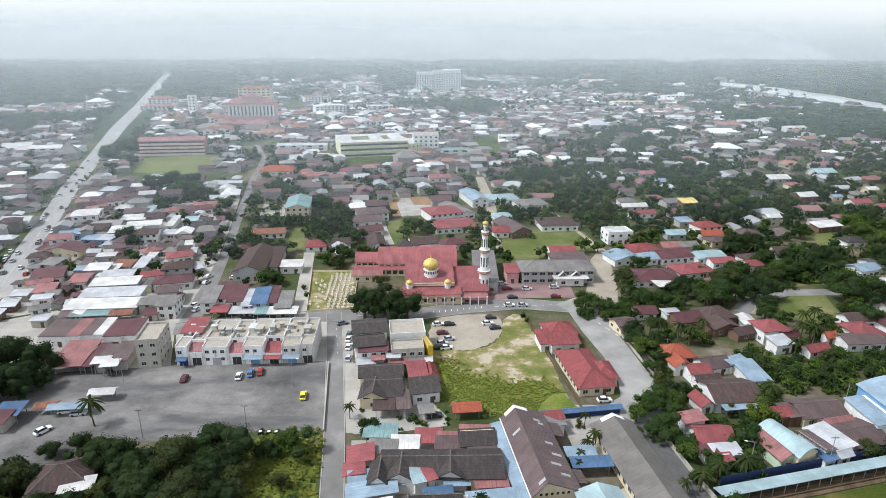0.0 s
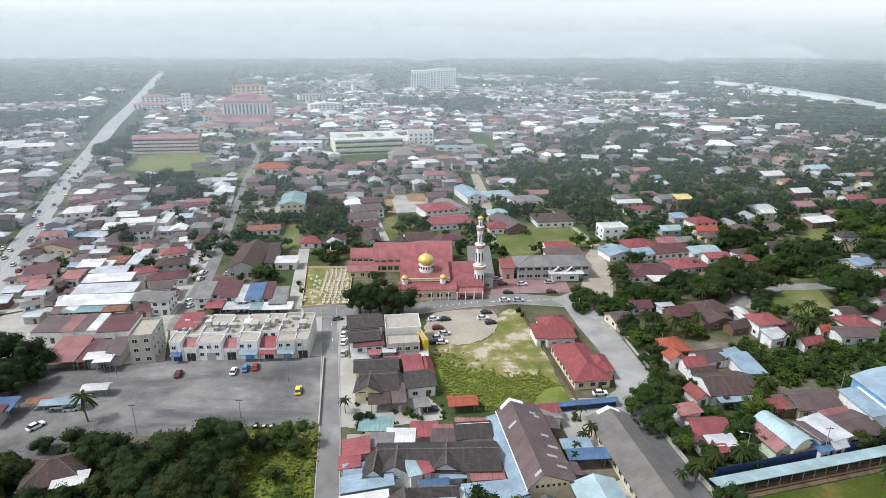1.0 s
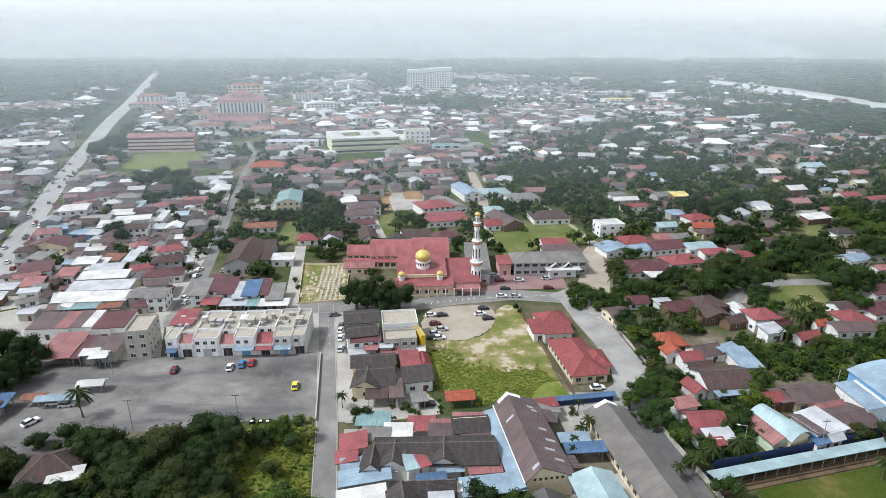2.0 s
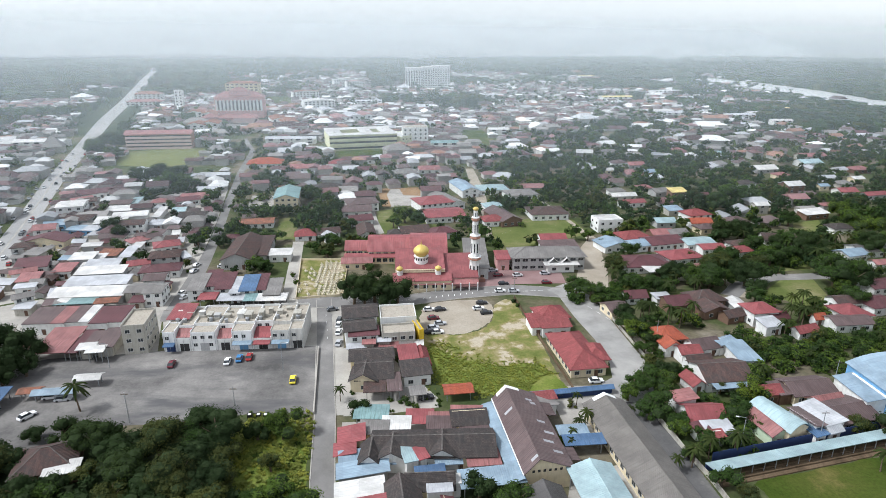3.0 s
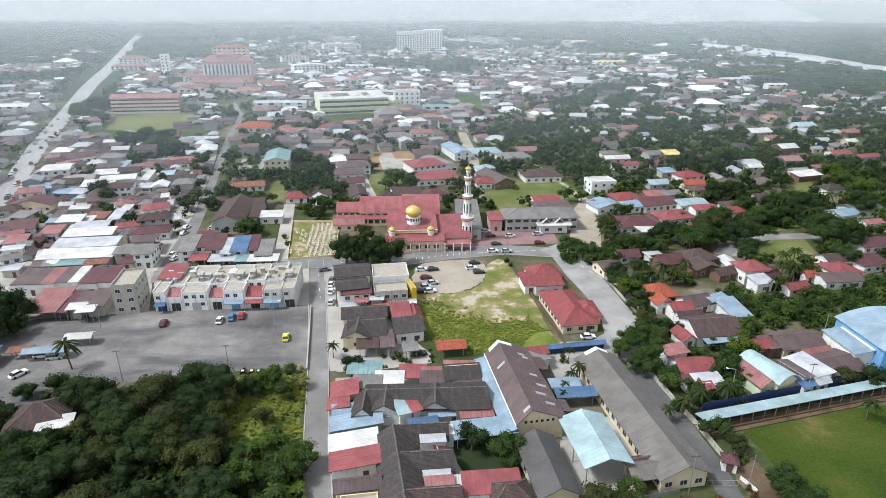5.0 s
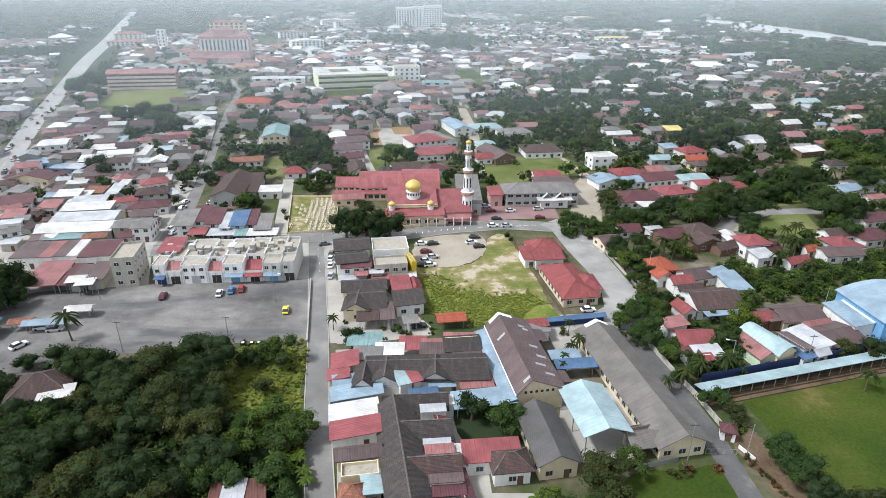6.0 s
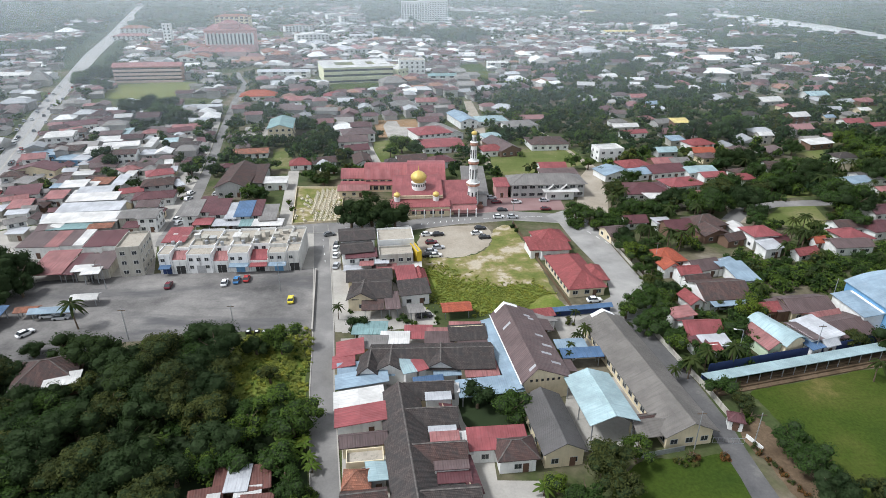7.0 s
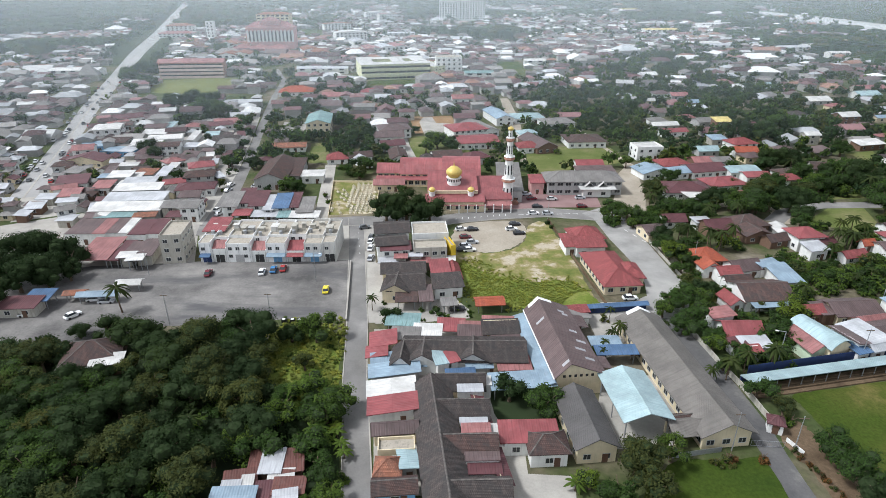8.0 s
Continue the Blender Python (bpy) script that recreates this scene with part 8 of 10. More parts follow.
house(-234.5, 655.5, 20.0, 26.0, 8.0, 7.0, 2.5, 'gable_y', 'terracotta', 'white', name='shop_block', sides='f', storeys=2, spacing=5, win=(3, 1.8))
house(-223.5, 666.2, 20.0, 26.0, 8.0, 7.0, 2.5, 'gable_y', 'terracotta', 'white', name='shop_block', sides='f', storeys=2, spacing=5, win=(3, 1.8))
house(-160.3, 714.4, 18.0, 40.0, 20.0, 7.0, 2.0, 'gable_y', 'terracotta', 'white', name='shop_block', sides='f', storeys=2, spacing=5, win=(2.5, 1.8))
house(-141.1, 684.5, 18.0, 40.0, 20.0, 7.0, 2.0, 'gable_y', 'terracotta', 'white', name='shop_block', sides='f', storeys=2, spacing=5, win=(2.5, 1.8))
house(-119.4, 820.9, 18.0, 40.0, 20.0, 7.0, 2.0, 'gable_y', 'zinc', 'white', name='shop_block', sides='f', storeys=2, spacing=5, win=(2.5, 1.8))
house(-88.4, 726.9, 18.0, 40.0, 20.0, 7.0, 2.0, 'gable_y', 'pink', 'white', name='shop_block', sides='f', storeys=2, spacing=5, win=(2.5, 1.8))
house(-74.3, 746.7, 18.0, 40.0, 20.0, 7.0, 2.0, 'gable_y', 'zinc', 'white', name='shop_block', sides='f', storeys=2, spacing=5, win=(2.5, 1.8))
house(-60.2, 753.5, 18.0, 40.0, 20.0, 7.0, 2.0, 'gable_y', 'pink', 'white', name='shop_block', sides='f', storeys=2, spacing=5, win=(2.5, 1.8))
house(-140.0, 881.0, 45.0, 26.0, 20.0, 13.0, 2.0, 'gable_y', 'white', 'white', name='shop_block', sides='f', storeys=4, spacing=5, win=(2.5, 1.8))
house(-193.7, 1061.2, 45.0, 26.0, 20.0, 13.0, 2.0, 'gable_y', 'terracotta', 'white', name='shop_block', sides='f', storeys=4, spacing=5, win=(2.5, 1.8))
house(-179.7, 1453.5, 45.0, 26.0, 20.0, 13.0, 2.0, 'gable_y', 'white', 'white', name='shop_block', sides='f', storeys=4, spacing=5, win=(2.5, 1.8))
house(-139.8, 1379.0, 45.0, 26.0, 20.0, 13.0, 2.0, 'gable_y', 'pink', 'white', name='shop_block', sides='f', storeys=4, spacing=5, win=(2.5, 1.8))
house(6.1, 564.2, 24.0, 20.0, 5.0, 15.0, 0.5, 'flat', 'concrete', 'white', name='apartment_block', sides='fr', storeys=4, spacing=4, win=(1.6, 1.6))
house(-13.7, 566.9, 24.7, 42.6, 47.8, 8.0, 0.5, 'flat', 'white', 'lemon', name='school_wing', sides='f', storeys=2, spacing=4)
house(33.6, 531.1, 24.8, 10.0, 5.0, 5.5, 1.5, 'gable_x', 'teal', 'white', name='shop_block', sides='f', storeys=2, spacing=8, win=(4, 1.4), door=False)
house(-119.3, 558.5, 31.0, 12.5, 5.0, 5.5, 1.5, 'gable_x', 'zinc', 'white', name='shop_block', sides='f', storeys=2, spacing=8, win=(4, 1.4), door=False)
house(-98.9, 558.3, 21.7, 8.8, 5.0, 5.5, 1.5, 'gable_x', 'zinc', 'white', name='shop_block', sides='f', storeys=2, spacing=8, win=(4, 1.4), door=False)
house(330.6, 816.9, 55.8, 22.5, 5.0, 5.5, 1.5, 'gable_x', 'white', 'white', name='shop_block', sides='f', storeys=2, spacing=8, win=(4, 1.4), door=False)
house(344.9, 786.0, 37.2, 15.0, 5.0, 5.5, 1.5, 'gable_x', 'zinc', 'white', name='shop_block', sides='f', storeys=2, spacing=8, win=(4, 1.4), door=False)
house(353.8, 1050.9, 55.8, 22.5, 5.0, 5.5, 1.5, 'gable_x', 'yellow', 'white', name='shop_block', sides='f', storeys=2, spacing=8, win=(4, 1.4), door=False)
house(466.2, 786.0, 34.1, 13.8, 5.0, 5.5, 1.5, 'gable_x', 'white', 'white', name='shop_block', sides='f', storeys=2, spacing=8, win=(4, 1.4), door=False)
house(445.3, 698.7, 24.8, 10.0, 5.0, 5.5, 1.5, 'gable_x', 'white', 'white', name='shop_block', sides='f', storeys=2, spacing=8, win=(4, 1.4), door=False)
house(540.2, 842.1, 18.6, 7.5, 5.0, 5.5, 1.5, 'gable_x', 'yellow', 'white', name='shop_block', sides='f', storeys=2, spacing=8, win=(4, 1.4), door=False)
house(551.5, 786.0, 31.0, 12.5, 5.0, 5.5, 1.5, 'gable_x', 'white', 'white', name='shop_block', sides='f', storeys=2, spacing=8, win=(4, 1.4), door=False)
house(429.2, 764.1, 37.2, 15.0, 5.0, 5.5, 1.5, 'gable_x', 'zinc', 'white', name='shop_block', sides='f', storeys=2, spacing=8, win=(4, 1.4), door=False)
house(93.6, 620.5, 21.1, 8.5, 5.0, 5.5, 1.5, 'gable_x', 'white', 'white', name='shop_block', sides='f', storeys=2, spacing=8, win=(4, 1.4), door=False)
house(-73.4, 964.1, 43.4, 17.5, 5.0, 5.5, 1.5, 'gable_x', 'zinc', 'white', name='shop_block', sides='f', storeys=2, spacing=8, win=(4, 1.4), door=False)
house(338.8, 1505.3, 68.2, 27.5, 5.0, 5.5, 1.5, 'gable_x', 'white', 'white', name='shop_block', sides='f', storeys=2, spacing=8, win=(4, 1.4), door=False)
house(510.1, 1819.9, 62.0, 25.0, 5.0, 5.5, 1.5, 'gable_x', 'yellow', 'white', name='shop_block', sides='f', storeys=2, spacing=8, win=(4, 1.4), door=False)
house(509.1, 1199.6, 74.4, 30.0, 5.0, 5.5, 1.5, 'gable_x', 'white', 'white', name='shop_block', sides='f', storeys=2, spacing=8, win=(4, 1.4), door=False)
house(-659.3, 1133.5, 49.6, 20.0, 5.0, 5.5, 1.5, 'gable_x', 'white', 'white', name='shop_block', sides='f', storeys=2, spacing=8, win=(4, 1.4), door=False)
house(129.1, 1088.1, 55.8, 22.5, 5.0, 5.5, 1.5, 'gable_x', 'zinc', 'white', name='shop_block', sides='f', storeys=2, spacing=8, win=(4, 1.4), door=False)
house(-334.9, 542.3, 43.4, 17.5, 5.0, 5.5, 1.5, 'gable_x', 'white', 'white', name='shop_block', sides='f', storeys=2, spacing=8, win=(4, 1.4), door=False)
house(578.8, 669.0, 37.2, 15.0, 5.0, 5.5, 1.5, 'gable_x', 'white', 'white', name='shop_block', sides='f', storeys=2, spacing=8, win=(4, 1.4), door=False)
house(-306.6, 512.1, 16.0, 14.0, 20.0, 6.0, 8.0, 'hip', 'grey', 'old', name='temple', sides='', label='grey stepped temple tower beside the avenue', door=False)

# ---- cars ----
car(-42.8, 145.0, 96.0, 'white', 'car')
car(-39.8, 146.6, 96.0, 'blue', 'car')
car(-37.1, 147.5, 96.0, 'red', 'car')
car(-58.5, 143.8, 96.0, 'maroon', 'car')
car(-21.5, 134.4, 97, 'yellow', 'car')
car(-84.3, 119.0, 60, 'white', 'car')
car(-79.6, 126.5, 10, 'silver', 'car')
car(-83.4, 127.5, 10, 'white', 'car')
car(62.7, 131.7, 5, 'white', 'car')
car(17.1, 162.3, 10, 'black', 'car')
car(-11.7, 155.6, 85, 'silver', 'car')
car(-12.7, 163.1, 85, 'white', 'car')
car(-13.7, 172.2, 85, 'grey', 'car')
car(-13.4, 168.5, 85, 'white', 'car')
car(-17.3, 180.5, 20, 'grey', 'car')
car(16.7, 179.6, 10, 'white', 'car')
car(20.6, 179.5, 10, 'black', 'car')
car(18.1, 172.7, 10, 'maroon', 'car')
car(20.3, 168.4, 10, 'silver', 'car')
car(17.9, 165.3, 10, 'silver', 'car')
car(19.3, 162.2, 10, 'white', 'car')
car(35.8, 184.8, 10, 'black', 'car')
car(34.2, 180.2, 10, 'white', 'car')
car(36.6, 176.6, 10, 'black', 'car')
car(43.4, 217.4, 10, 'silver', 'car')
car(44.9, 212.0, 10, 'maroon', 'car')
car(46.0, 202.9, 5, 'black', 'car')
car(43.8, 195.8, 5, 'white', 'car')
car(52.9, 211.8, 5, 'white', 'car')
car(64.4, 213.5, 5, 'silver', 'car')
car(63.2, 203.7, 0, 'maroon', 'car')
car(49.0, 195.6, 0, 'silver', 'car')
car(-75.5, 196.6, 75, 'white', 'car')
car(-73.5, 192.6, 75, 'silver', 'car')
car(-81.0, 226.3, 75, 'white', 'car')
car(-79.6, 219.2, 75, 'silver', 'car')
car(-68.1, 228.9, 10, 'white', 'car')
car(-69.7, 224.6, 10, 'white', 'car')
car(15.5, 124.8, 10, 'black', 'car')
AVENUE_LINE = [(-159.2, 209.2), (-176.5, 250.1), (-200.5, 307.3), (-239.5, 396.6), (-287.5, 516.8), (-375.9, 734.8), (-485.5, 1026.6), (-960.3, 2236.2)]
car_rng = random.Random(12)
for k_ in range(46):
    t_ = (k_ + car_rng.uniform(0, 0.8)) / 46 * 3.6 + 0.4
    i_ = int(t_)
    (ax_, ay_), (bx_, by_) = AVENUE_LINE[i_], AVENUE_LINE[i_ + 1]
    dx_, dy_ = bx_ - ax_, by_ - ay_
    n_ = math.hypot(dx_, dy_)
    off_ = car_rng.choice((-6.4, -6.4, -2.8, 2.8, 6.4, 6.4))
    car(round(ax_ + dx_ * (t_ - i_) + dy_ / n_ * off_, 1), round(ay_ + dy_ * (t_ - i_) - dx_ / n_ * off_, 1), math.degrees(math.atan2(dy_, dx_)), car_rng.choice(("white", "silver", "black", "grey", "red", "white")), "car")
bin_box(-28.7, 117.5, 8)
bin_box(-26.5, 117.5, 8)
bin_box(-24.7, 117.4, 8)
pole(-25.6, 140.3, 9, True, 0)
pole(-76.0, 143.1, 8, True, 200)
pole(-57.5, 115.8, 9, False, 0)
pole(-33.2, 120.6, 7, False, 0)
pole(87.0, 100.4, 10, True, 160)
pole(107.7, 103.8, 9, False, 0)
pole(66.5, 74.8, 9, False, 0)
pole(78.2, 75.2, 8, False, 0)
pole(126.3, 126.5, 9, False, 0)
pole(87.9, 154.1, 8, False, 0)
pole(48.4, 190.9, 8, False, 0)

# ---- trees ----
tree(-10.2, 185.6, 'dark', 13.0)
keep(-10.2, 185.6, 2.1)
tree(-2.9, 187.5, 'dark', 15.0)
keep(-2.9, 187.5, 2.4)
tree(5.4, 185.2, 'dark', 13.0)
keep(5.4, 185.2, 2.1)
tree(-6.2, 183.5, 'dark', 11.0)
keep(-6.2, 183.5, 1.8)
tree(1.7, 182.1, 'dark', 12.0)
keep(1.7, 182.1, 1.9)
tree(-72.6, 121.4, 'palm', 10.0)
keep(-67.7, 119.5, 1.6)
tree(54.5, 111.5, 'palm', 6.0)
keep(54.5, 111.5, 1.0)
tree(54.3, 120.3, 'palm', 5.0)
keep(54.3, 120.3, 0.8)
tree(46.9, 105.3, 'banana', 4.0)
keep(46.9, 105.3, 0.6)
tree(49.6, 105.8, 'palm', 4.5)
keep(49.6, 105.8, 0.7)
tree(52.9, 120.1, 'olive', 3.5)
keep(52.9, 120.1, 0.6)
tree(50.9, 124.6, 'bright', 4.0)
keep(50.9, 124.6, 0.6)
tree(75.4, 98.0, 'palm', 6.0)
keep(75.4, 98.0, 1.0)
tree(-34.8, 79.0, 'banana', 3.6)
keep(-34.8, 79.0, 0.8)
tree(-27.5, 74.6, 'banana', 3.6)
keep(-27.5, 74.6, 0.8)
tree(-9.1, 75.5, 'banana', 3.6)
keep(-9.1, 75.5, 0.8)
tree(-6.1, 73.4, 'banana', 3.6)
keep(-6.1, 73.4, 0.9)
tree(-8.0, 77.7, 'banana', 3.6)
keep(-8.0, 77.7, 0.8)
tree(-34.6, 75.3, 'palm', 7.0)
keep(-34.6, 75.3, 1.1)
tree(88.2, 201.1, 'palm', 8.0)
keep(88.2, 201.1, 1.3)
tree(91.5, 197.2, 'mid', 5.0)
keep(91.5, 197.2, 0.8)
tree(139.3, 189.3, 'dark', 9.0)
keep(139.3, 189.3, 1.4)
tree(180.6, 194.9, 'dark', 11.0)
keep(180.6, 194.9, 1.8)
tree(192.5, 203.6, 'dark', 9.0)
keep(192.5, 203.6, 1.4)
tree(175.2, 194.4, 'dark', 9.0)
keep(175.2, 194.4, 1.4)
tree(144.1, 220.3, 'mid', 8.0)
keep(144.1, 220.3, 1.3)
tree(195.4, 242.0, 'dark', 9.0)
keep(195.4, 242.0, 1.4)
tree(123.5, 200.1, 'mid', 8.0)
keep(123.5, 200.1, 1.3)
tree(127.0, 198.2, 'mid', 7.0)
keep(127.0, 198.2, 1.1)
tree(115.5, 210.3, 'dark', 8.0)
keep(115.5, 210.3, 1.3)
tree(129.9, 228.2, 'mid', 7.0)
keep(129.9, 228.2, 1.1)
tree(168.5, 244.2, 'mid', 8.0)
keep(168.5, 244.2, 1.3)
tree(177.7, 242.4, 'dark', 9.0)
keep(177.7, 242.4, 1.4)
tree(149.2, 177.9, 'palm', 9.0)
keep(149.2, 177.9, 1.4)
tree(144.5, 176.5, 'palm', 8.0)
keep(144.5, 176.5, 1.3)
tree(150.7, 173.7, 'palm', 8.0)
keep(150.7, 173.7, 1.3)
tree(156.1, 216.3, 'palm', 8.0)
keep(156.1, 216.3, 1.3)
tree(95.5, 210.8, 'palm', 8.0)
keep(95.5, 210.8, 1.3)
tree(91.6, 208.8, 'palm', 7.0)
keep(91.6, 208.8, 1.1)
tree(-52.6, 219.4, 'dark', 7.0)
keep(-52.6, 219.4, 1.1)
tree(-77.9, 251.6, 'dark', 7.0)
keep(-77.9, 251.6, 1.1)
tree(-90.7, 265.9, 'mid', 7.0)
keep(-90.7, 265.9, 1.1)
tree(-89.0, 250.4, 'mid', 8.0)
keep(-89.0, 250.4, 1.3)
tree(-130.7, 263.6, 'dark', 9.0)
keep(-130.7, 263.6, 1.4)
tree(-120.5, 244.1, 'mid', 7.0)
keep(-120.5, 244.1, 1.1)
tree(-119.9, 300.5, 'dark', 6.0)
keep(-119.9, 300.5, 1.0)
tree(-112.9, 263.2, 'mid', 6.0)
keep(-112.9, 263.2, 1.0)
tree(-33.0, 241.9, 'mid', 7.0)
keep(-33.0, 241.9, 1.1)
tree(-27.2, 235.1, 'mid', 6.0)
keep(-27.2, 235.1, 1.0)
tree(-30.5, 285.1, 'palm', 9.0)
keep(-30.5, 285.1, 1.4)
tree(-43.8, 297.1, 'mid', 7.0)
keep(-43.8, 297.1, 1.1)
tree(-21.5, 279.6, 'mid', 7.0)
keep(-21.5, 279.6, 1.1)
tree(10.1, 292.3, 'mid', 7.0)
keep(10.1, 292.3, 1.1)
tree(13.0, 295.8, 'dark', 7.0)
keep(13.0, 295.8, 1.1)
tree(-7.8, 217.4, 'mid', 5.0)
keep(-7.8, 217.4, 0.8)
tree(-36.0, 302.9, 'dark', 7.0)
keep(-36.0, 302.9, 1.1)
tree(-38.0, 212.7, 'bright', 4.0)
keep(-38.0, 212.7, 0.6)
tree(-35.6, 206.2, 'bright', 4.0)
keep(-35.6, 206.2, 0.6)
tree(-57.3, 204.2, 'mid', 3.5)
keep(-57.3, 204.2, 0.6)
tree(56.1, 300.9, 'palm', 7.0)
keep(56.1, 300.9, 1.1)
tree(97.9, 312.9, 'mid', 7.0)
keep(97.9, 312.9, 1.1)
tree(74.4, 302.4, 'dark', 6.0)
keep(74.4, 302.4, 1.0)
tree(47.8, 186.9, 'dark', 3.5)
keep(47.8, 186.9, 0.6)
tree(48.5, 182.1, 'mid', 3.0)
keep(48.5, 182.1, 0.5)
tree(-76.3, 289.7, 'palm', 7.0)
keep(-76.3, 289.7, 1.1)
tree(-107.8, 149.7, 'dark', 15.0)
keep(-107.8, 149.7, 2.4)
tree(-113.1, 145.3, 'dark', 16.0)
keep(-113.1, 145.3, 2.6)
tree(-100.0, 144.8, 'dark', 12.0)
keep(-100.0, 144.8, 1.9)
tree(-102.2, 136.9, 'dark', 13.0)
keep(-102.2, 136.9, 2.1)
tree(-106.4, 131.5, 'dark', 13.0)
keep(-106.4, 131.5, 2.1)
tree(-96.8, 138.8, 'dark', 8.0)
keep(-96.8, 138.8, 1.3)
tree(-115.4, 134.7, 'dark', 15.0)
keep(-115.4, 134.7, 2.4)
tree(-107.9, 120.2, 'dark', 13.0)
keep(-107.9, 120.2, 2.1)
tree(-99.3, 132.7, 'dark', 8.0)
keep(-99.3, 132.7, 1.3)
tree(78.0, 74.7, 'olive', 2.0)
keep(78.0, 74.7, 0.3)
tree(78.4, 73.1, 'russet', 2.0)
keep(78.4, 73.1, 0.3)
tree(78.8, 71.6, 'russet', 2.0)
keep(78.8, 71.6, 0.3)
tree(79.2, 70.1, 'olive', 2.0)
keep(79.2, 70.1, 0.3)
tree(79.6, 68.6, 'russet', 2.0)
keep(79.6, 68.6, 0.3)
tree(79.9, 67.2, 'russet', 2.0)
keep(79.9, 67.2, 0.3)
tree(80.3, 65.8, 'olive', 2.0)
keep(80.3, 65.8, 0.3)
tree(80.6, 64.5, 'russet', 2.0)
keep(80.6, 64.5, 0.3)
tree(81.0, 63.1, 'russet', 2.0)
keep(81.0, 63.1, 0.3)
tree(81.3, 61.8, 'olive', 2.0)
keep(81.3, 61.8, 0.3)
tree(81.6, 60.6, 'russet', 2.0)
keep(81.6, 60.6, 0.3)
keep(-59.8, 93.8, 5)
keep(-66.7, 96.9, 3)
keep(-57.8, 95.6, 5)
keep(-14.8, 65.3, 5)
keep(-12.0, 65.3, 5)
tree(-76.5, 109.2, 'dark', 5.9, 0.46)
keep(-76.5, 109.2, 1.2)
tree(-69.5, 109.6, 'dark', 7.2, 0.46)
keep(-69.5, 109.6, 1.4)
tree(-59.7, 104.8, 'dark', 9.9, 0.46)
keep(-59.7, 104.8, 2.0)
tree(-44.7, 103.2, 'olive', 11.5, 0.46)
keep(-44.7, 103.2, 2.3)
tree(-50.5, 105.0, 'dark', 6.7, 0.46)
keep(-50.5, 105.0, 1.3)
tree(-32.4, 105.5, 'dark', 11.5, 0.46)
keep(-32.4, 105.5, 2.3)
tree(-38.4, 110.9, 'dark', 8.3, 0.46)
keep(-38.4, 110.9, 1.7)
tree(-18.3, 108.9, 'bright', 9.4, 0.46)
keep(-18.3, 108.9, 1.9)
tree(-24.4, 108.8, 'dark', 6.7, 0.46)
keep(-24.4, 108.8, 1.3)
tree(-35.9, 90.3, 'olive', 11.5, 0.46)
keep(-35.9, 90.3, 2.3)
tree(-27.7, 82.2, 'olive', 10.7, 0.46)
keep(-27.7, 82.2, 2.1)
tree(-39.4, 85.8, 'dark', 9.8, 0.46)
keep(-39.4, 85.8, 2.0)
tree(-47.7, 87.7, 'olive', 7.0, 0.46)
keep(-47.7, 87.7, 1.4)
tree(-14.9, 86.8, 'bright', 8.9, 0.46)
keep(-14.9, 86.8, 1.8)
tree(-8.6, 83.0, 'bright', 8.3, 0.46)
keep(-8.6, 83.0, 1.7)
tree(-18.5, 78.8, 'bright', 7.1, 0.46)
keep(-18.5, 78.8, 1.4)
tree(-13.9, 81.5, 'mid', 6.6, 0.46)
keep(-13.9, 81.5, 1.3)
tree(-26.1, 91.0, 'olive', 7.1, 0.46)
keep(-26.1, 91.0, 1.4)
tree(-35.5, 97.9, 'dark', 8.8, 0.46)
keep(-35.5, 97.9, 1.8)
tree(-28.8, 99.6, 'olive', 7.5, 0.46)
keep(-28.8, 99.6, 1.5)
tree(-40.6, 79.9, 'dark', 6.4, 0.46)
keep(-40.6, 79.9, 1.3)
tree(-51.5, 80.7, 'dark', 9.6, 0.46)
keep(-51.5, 80.7, 1.9)
tree(-54.2, 74.7, 'dark', 10.1, 0.46)
keep(-54.2, 74.7, 2.0)
tree(-43.8, 69.8, 'olive', 10.7, 0.46)
keep(-43.8, 69.8, 2.1)
tree(-35.3, 69.8, 'dark', 9.8, 0.46)
keep(-35.3, 69.8, 2.0)
tree(-28.3, 68.7, 'dark', 8.8, 0.46)
keep(-28.3, 68.7, 1.8)
tree(-53.6, 68.6, 'dark', 9.5, 0.46)
keep(-53.6, 68.6, 1.9)
tree(-24.8, 72.2, 'bright', 6.7, 0.46)
keep(-24.8, 72.2, 1.3)
tree(-65.4, 88.3, 'dark', 9.0, 0.46)
keep(-65.4, 88.3, 1.8)
tree(-60.8, 91.2, 'dark', 6.7, 0.46)
keep(-60.8, 91.2, 1.3)
tree(-55.8, 94.9, 'olive', 6.9, 0.46)
keep(-55.8, 94.9, 1.4)
tree(-18.6, 97.6, 'olive', 5.2, 0.46)
keep(-18.6, 97.6, 1.0)
tree(-73.6, 99.5, 'dark', 7.3, 0.46)
keep(-73.6, 99.5, 1.5)
tree(-9.1, 68.1, 'mid', 5.9, 0.46)
keep(-9.1, 68.1, 1.2)
tree(71.3, 126.7, 'mid', 7.1, 0.46)
keep(71.3, 126.7, 1.4)
tree(75.8, 127.8, 'mid', 8.2, 0.46)
keep(75.8, 127.8, 1.6)
tree(68.6, 122.5, 'bright', 6.2, 0.46)
keep(68.6, 122.5, 1.2)
tree(73.4, 115.4, 'mid', 9.1, 0.46)
keep(73.4, 115.4, 1.8)
tree(82.6, 133.0, 'dark', 6.6, 0.46)
keep(82.6, 133.0, 1.3)
tree(77.3, 110.9, 'mid', 6.6, 0.46)
keep(77.3, 110.9, 1.3)
tree(70.9, 114.2, 'mid', 5.9, 0.46)
keep(70.9, 114.2, 1.2)
tree(75.5, 107.3, 'bright', 5.9, 0.46)
keep(75.5, 107.3, 1.2)
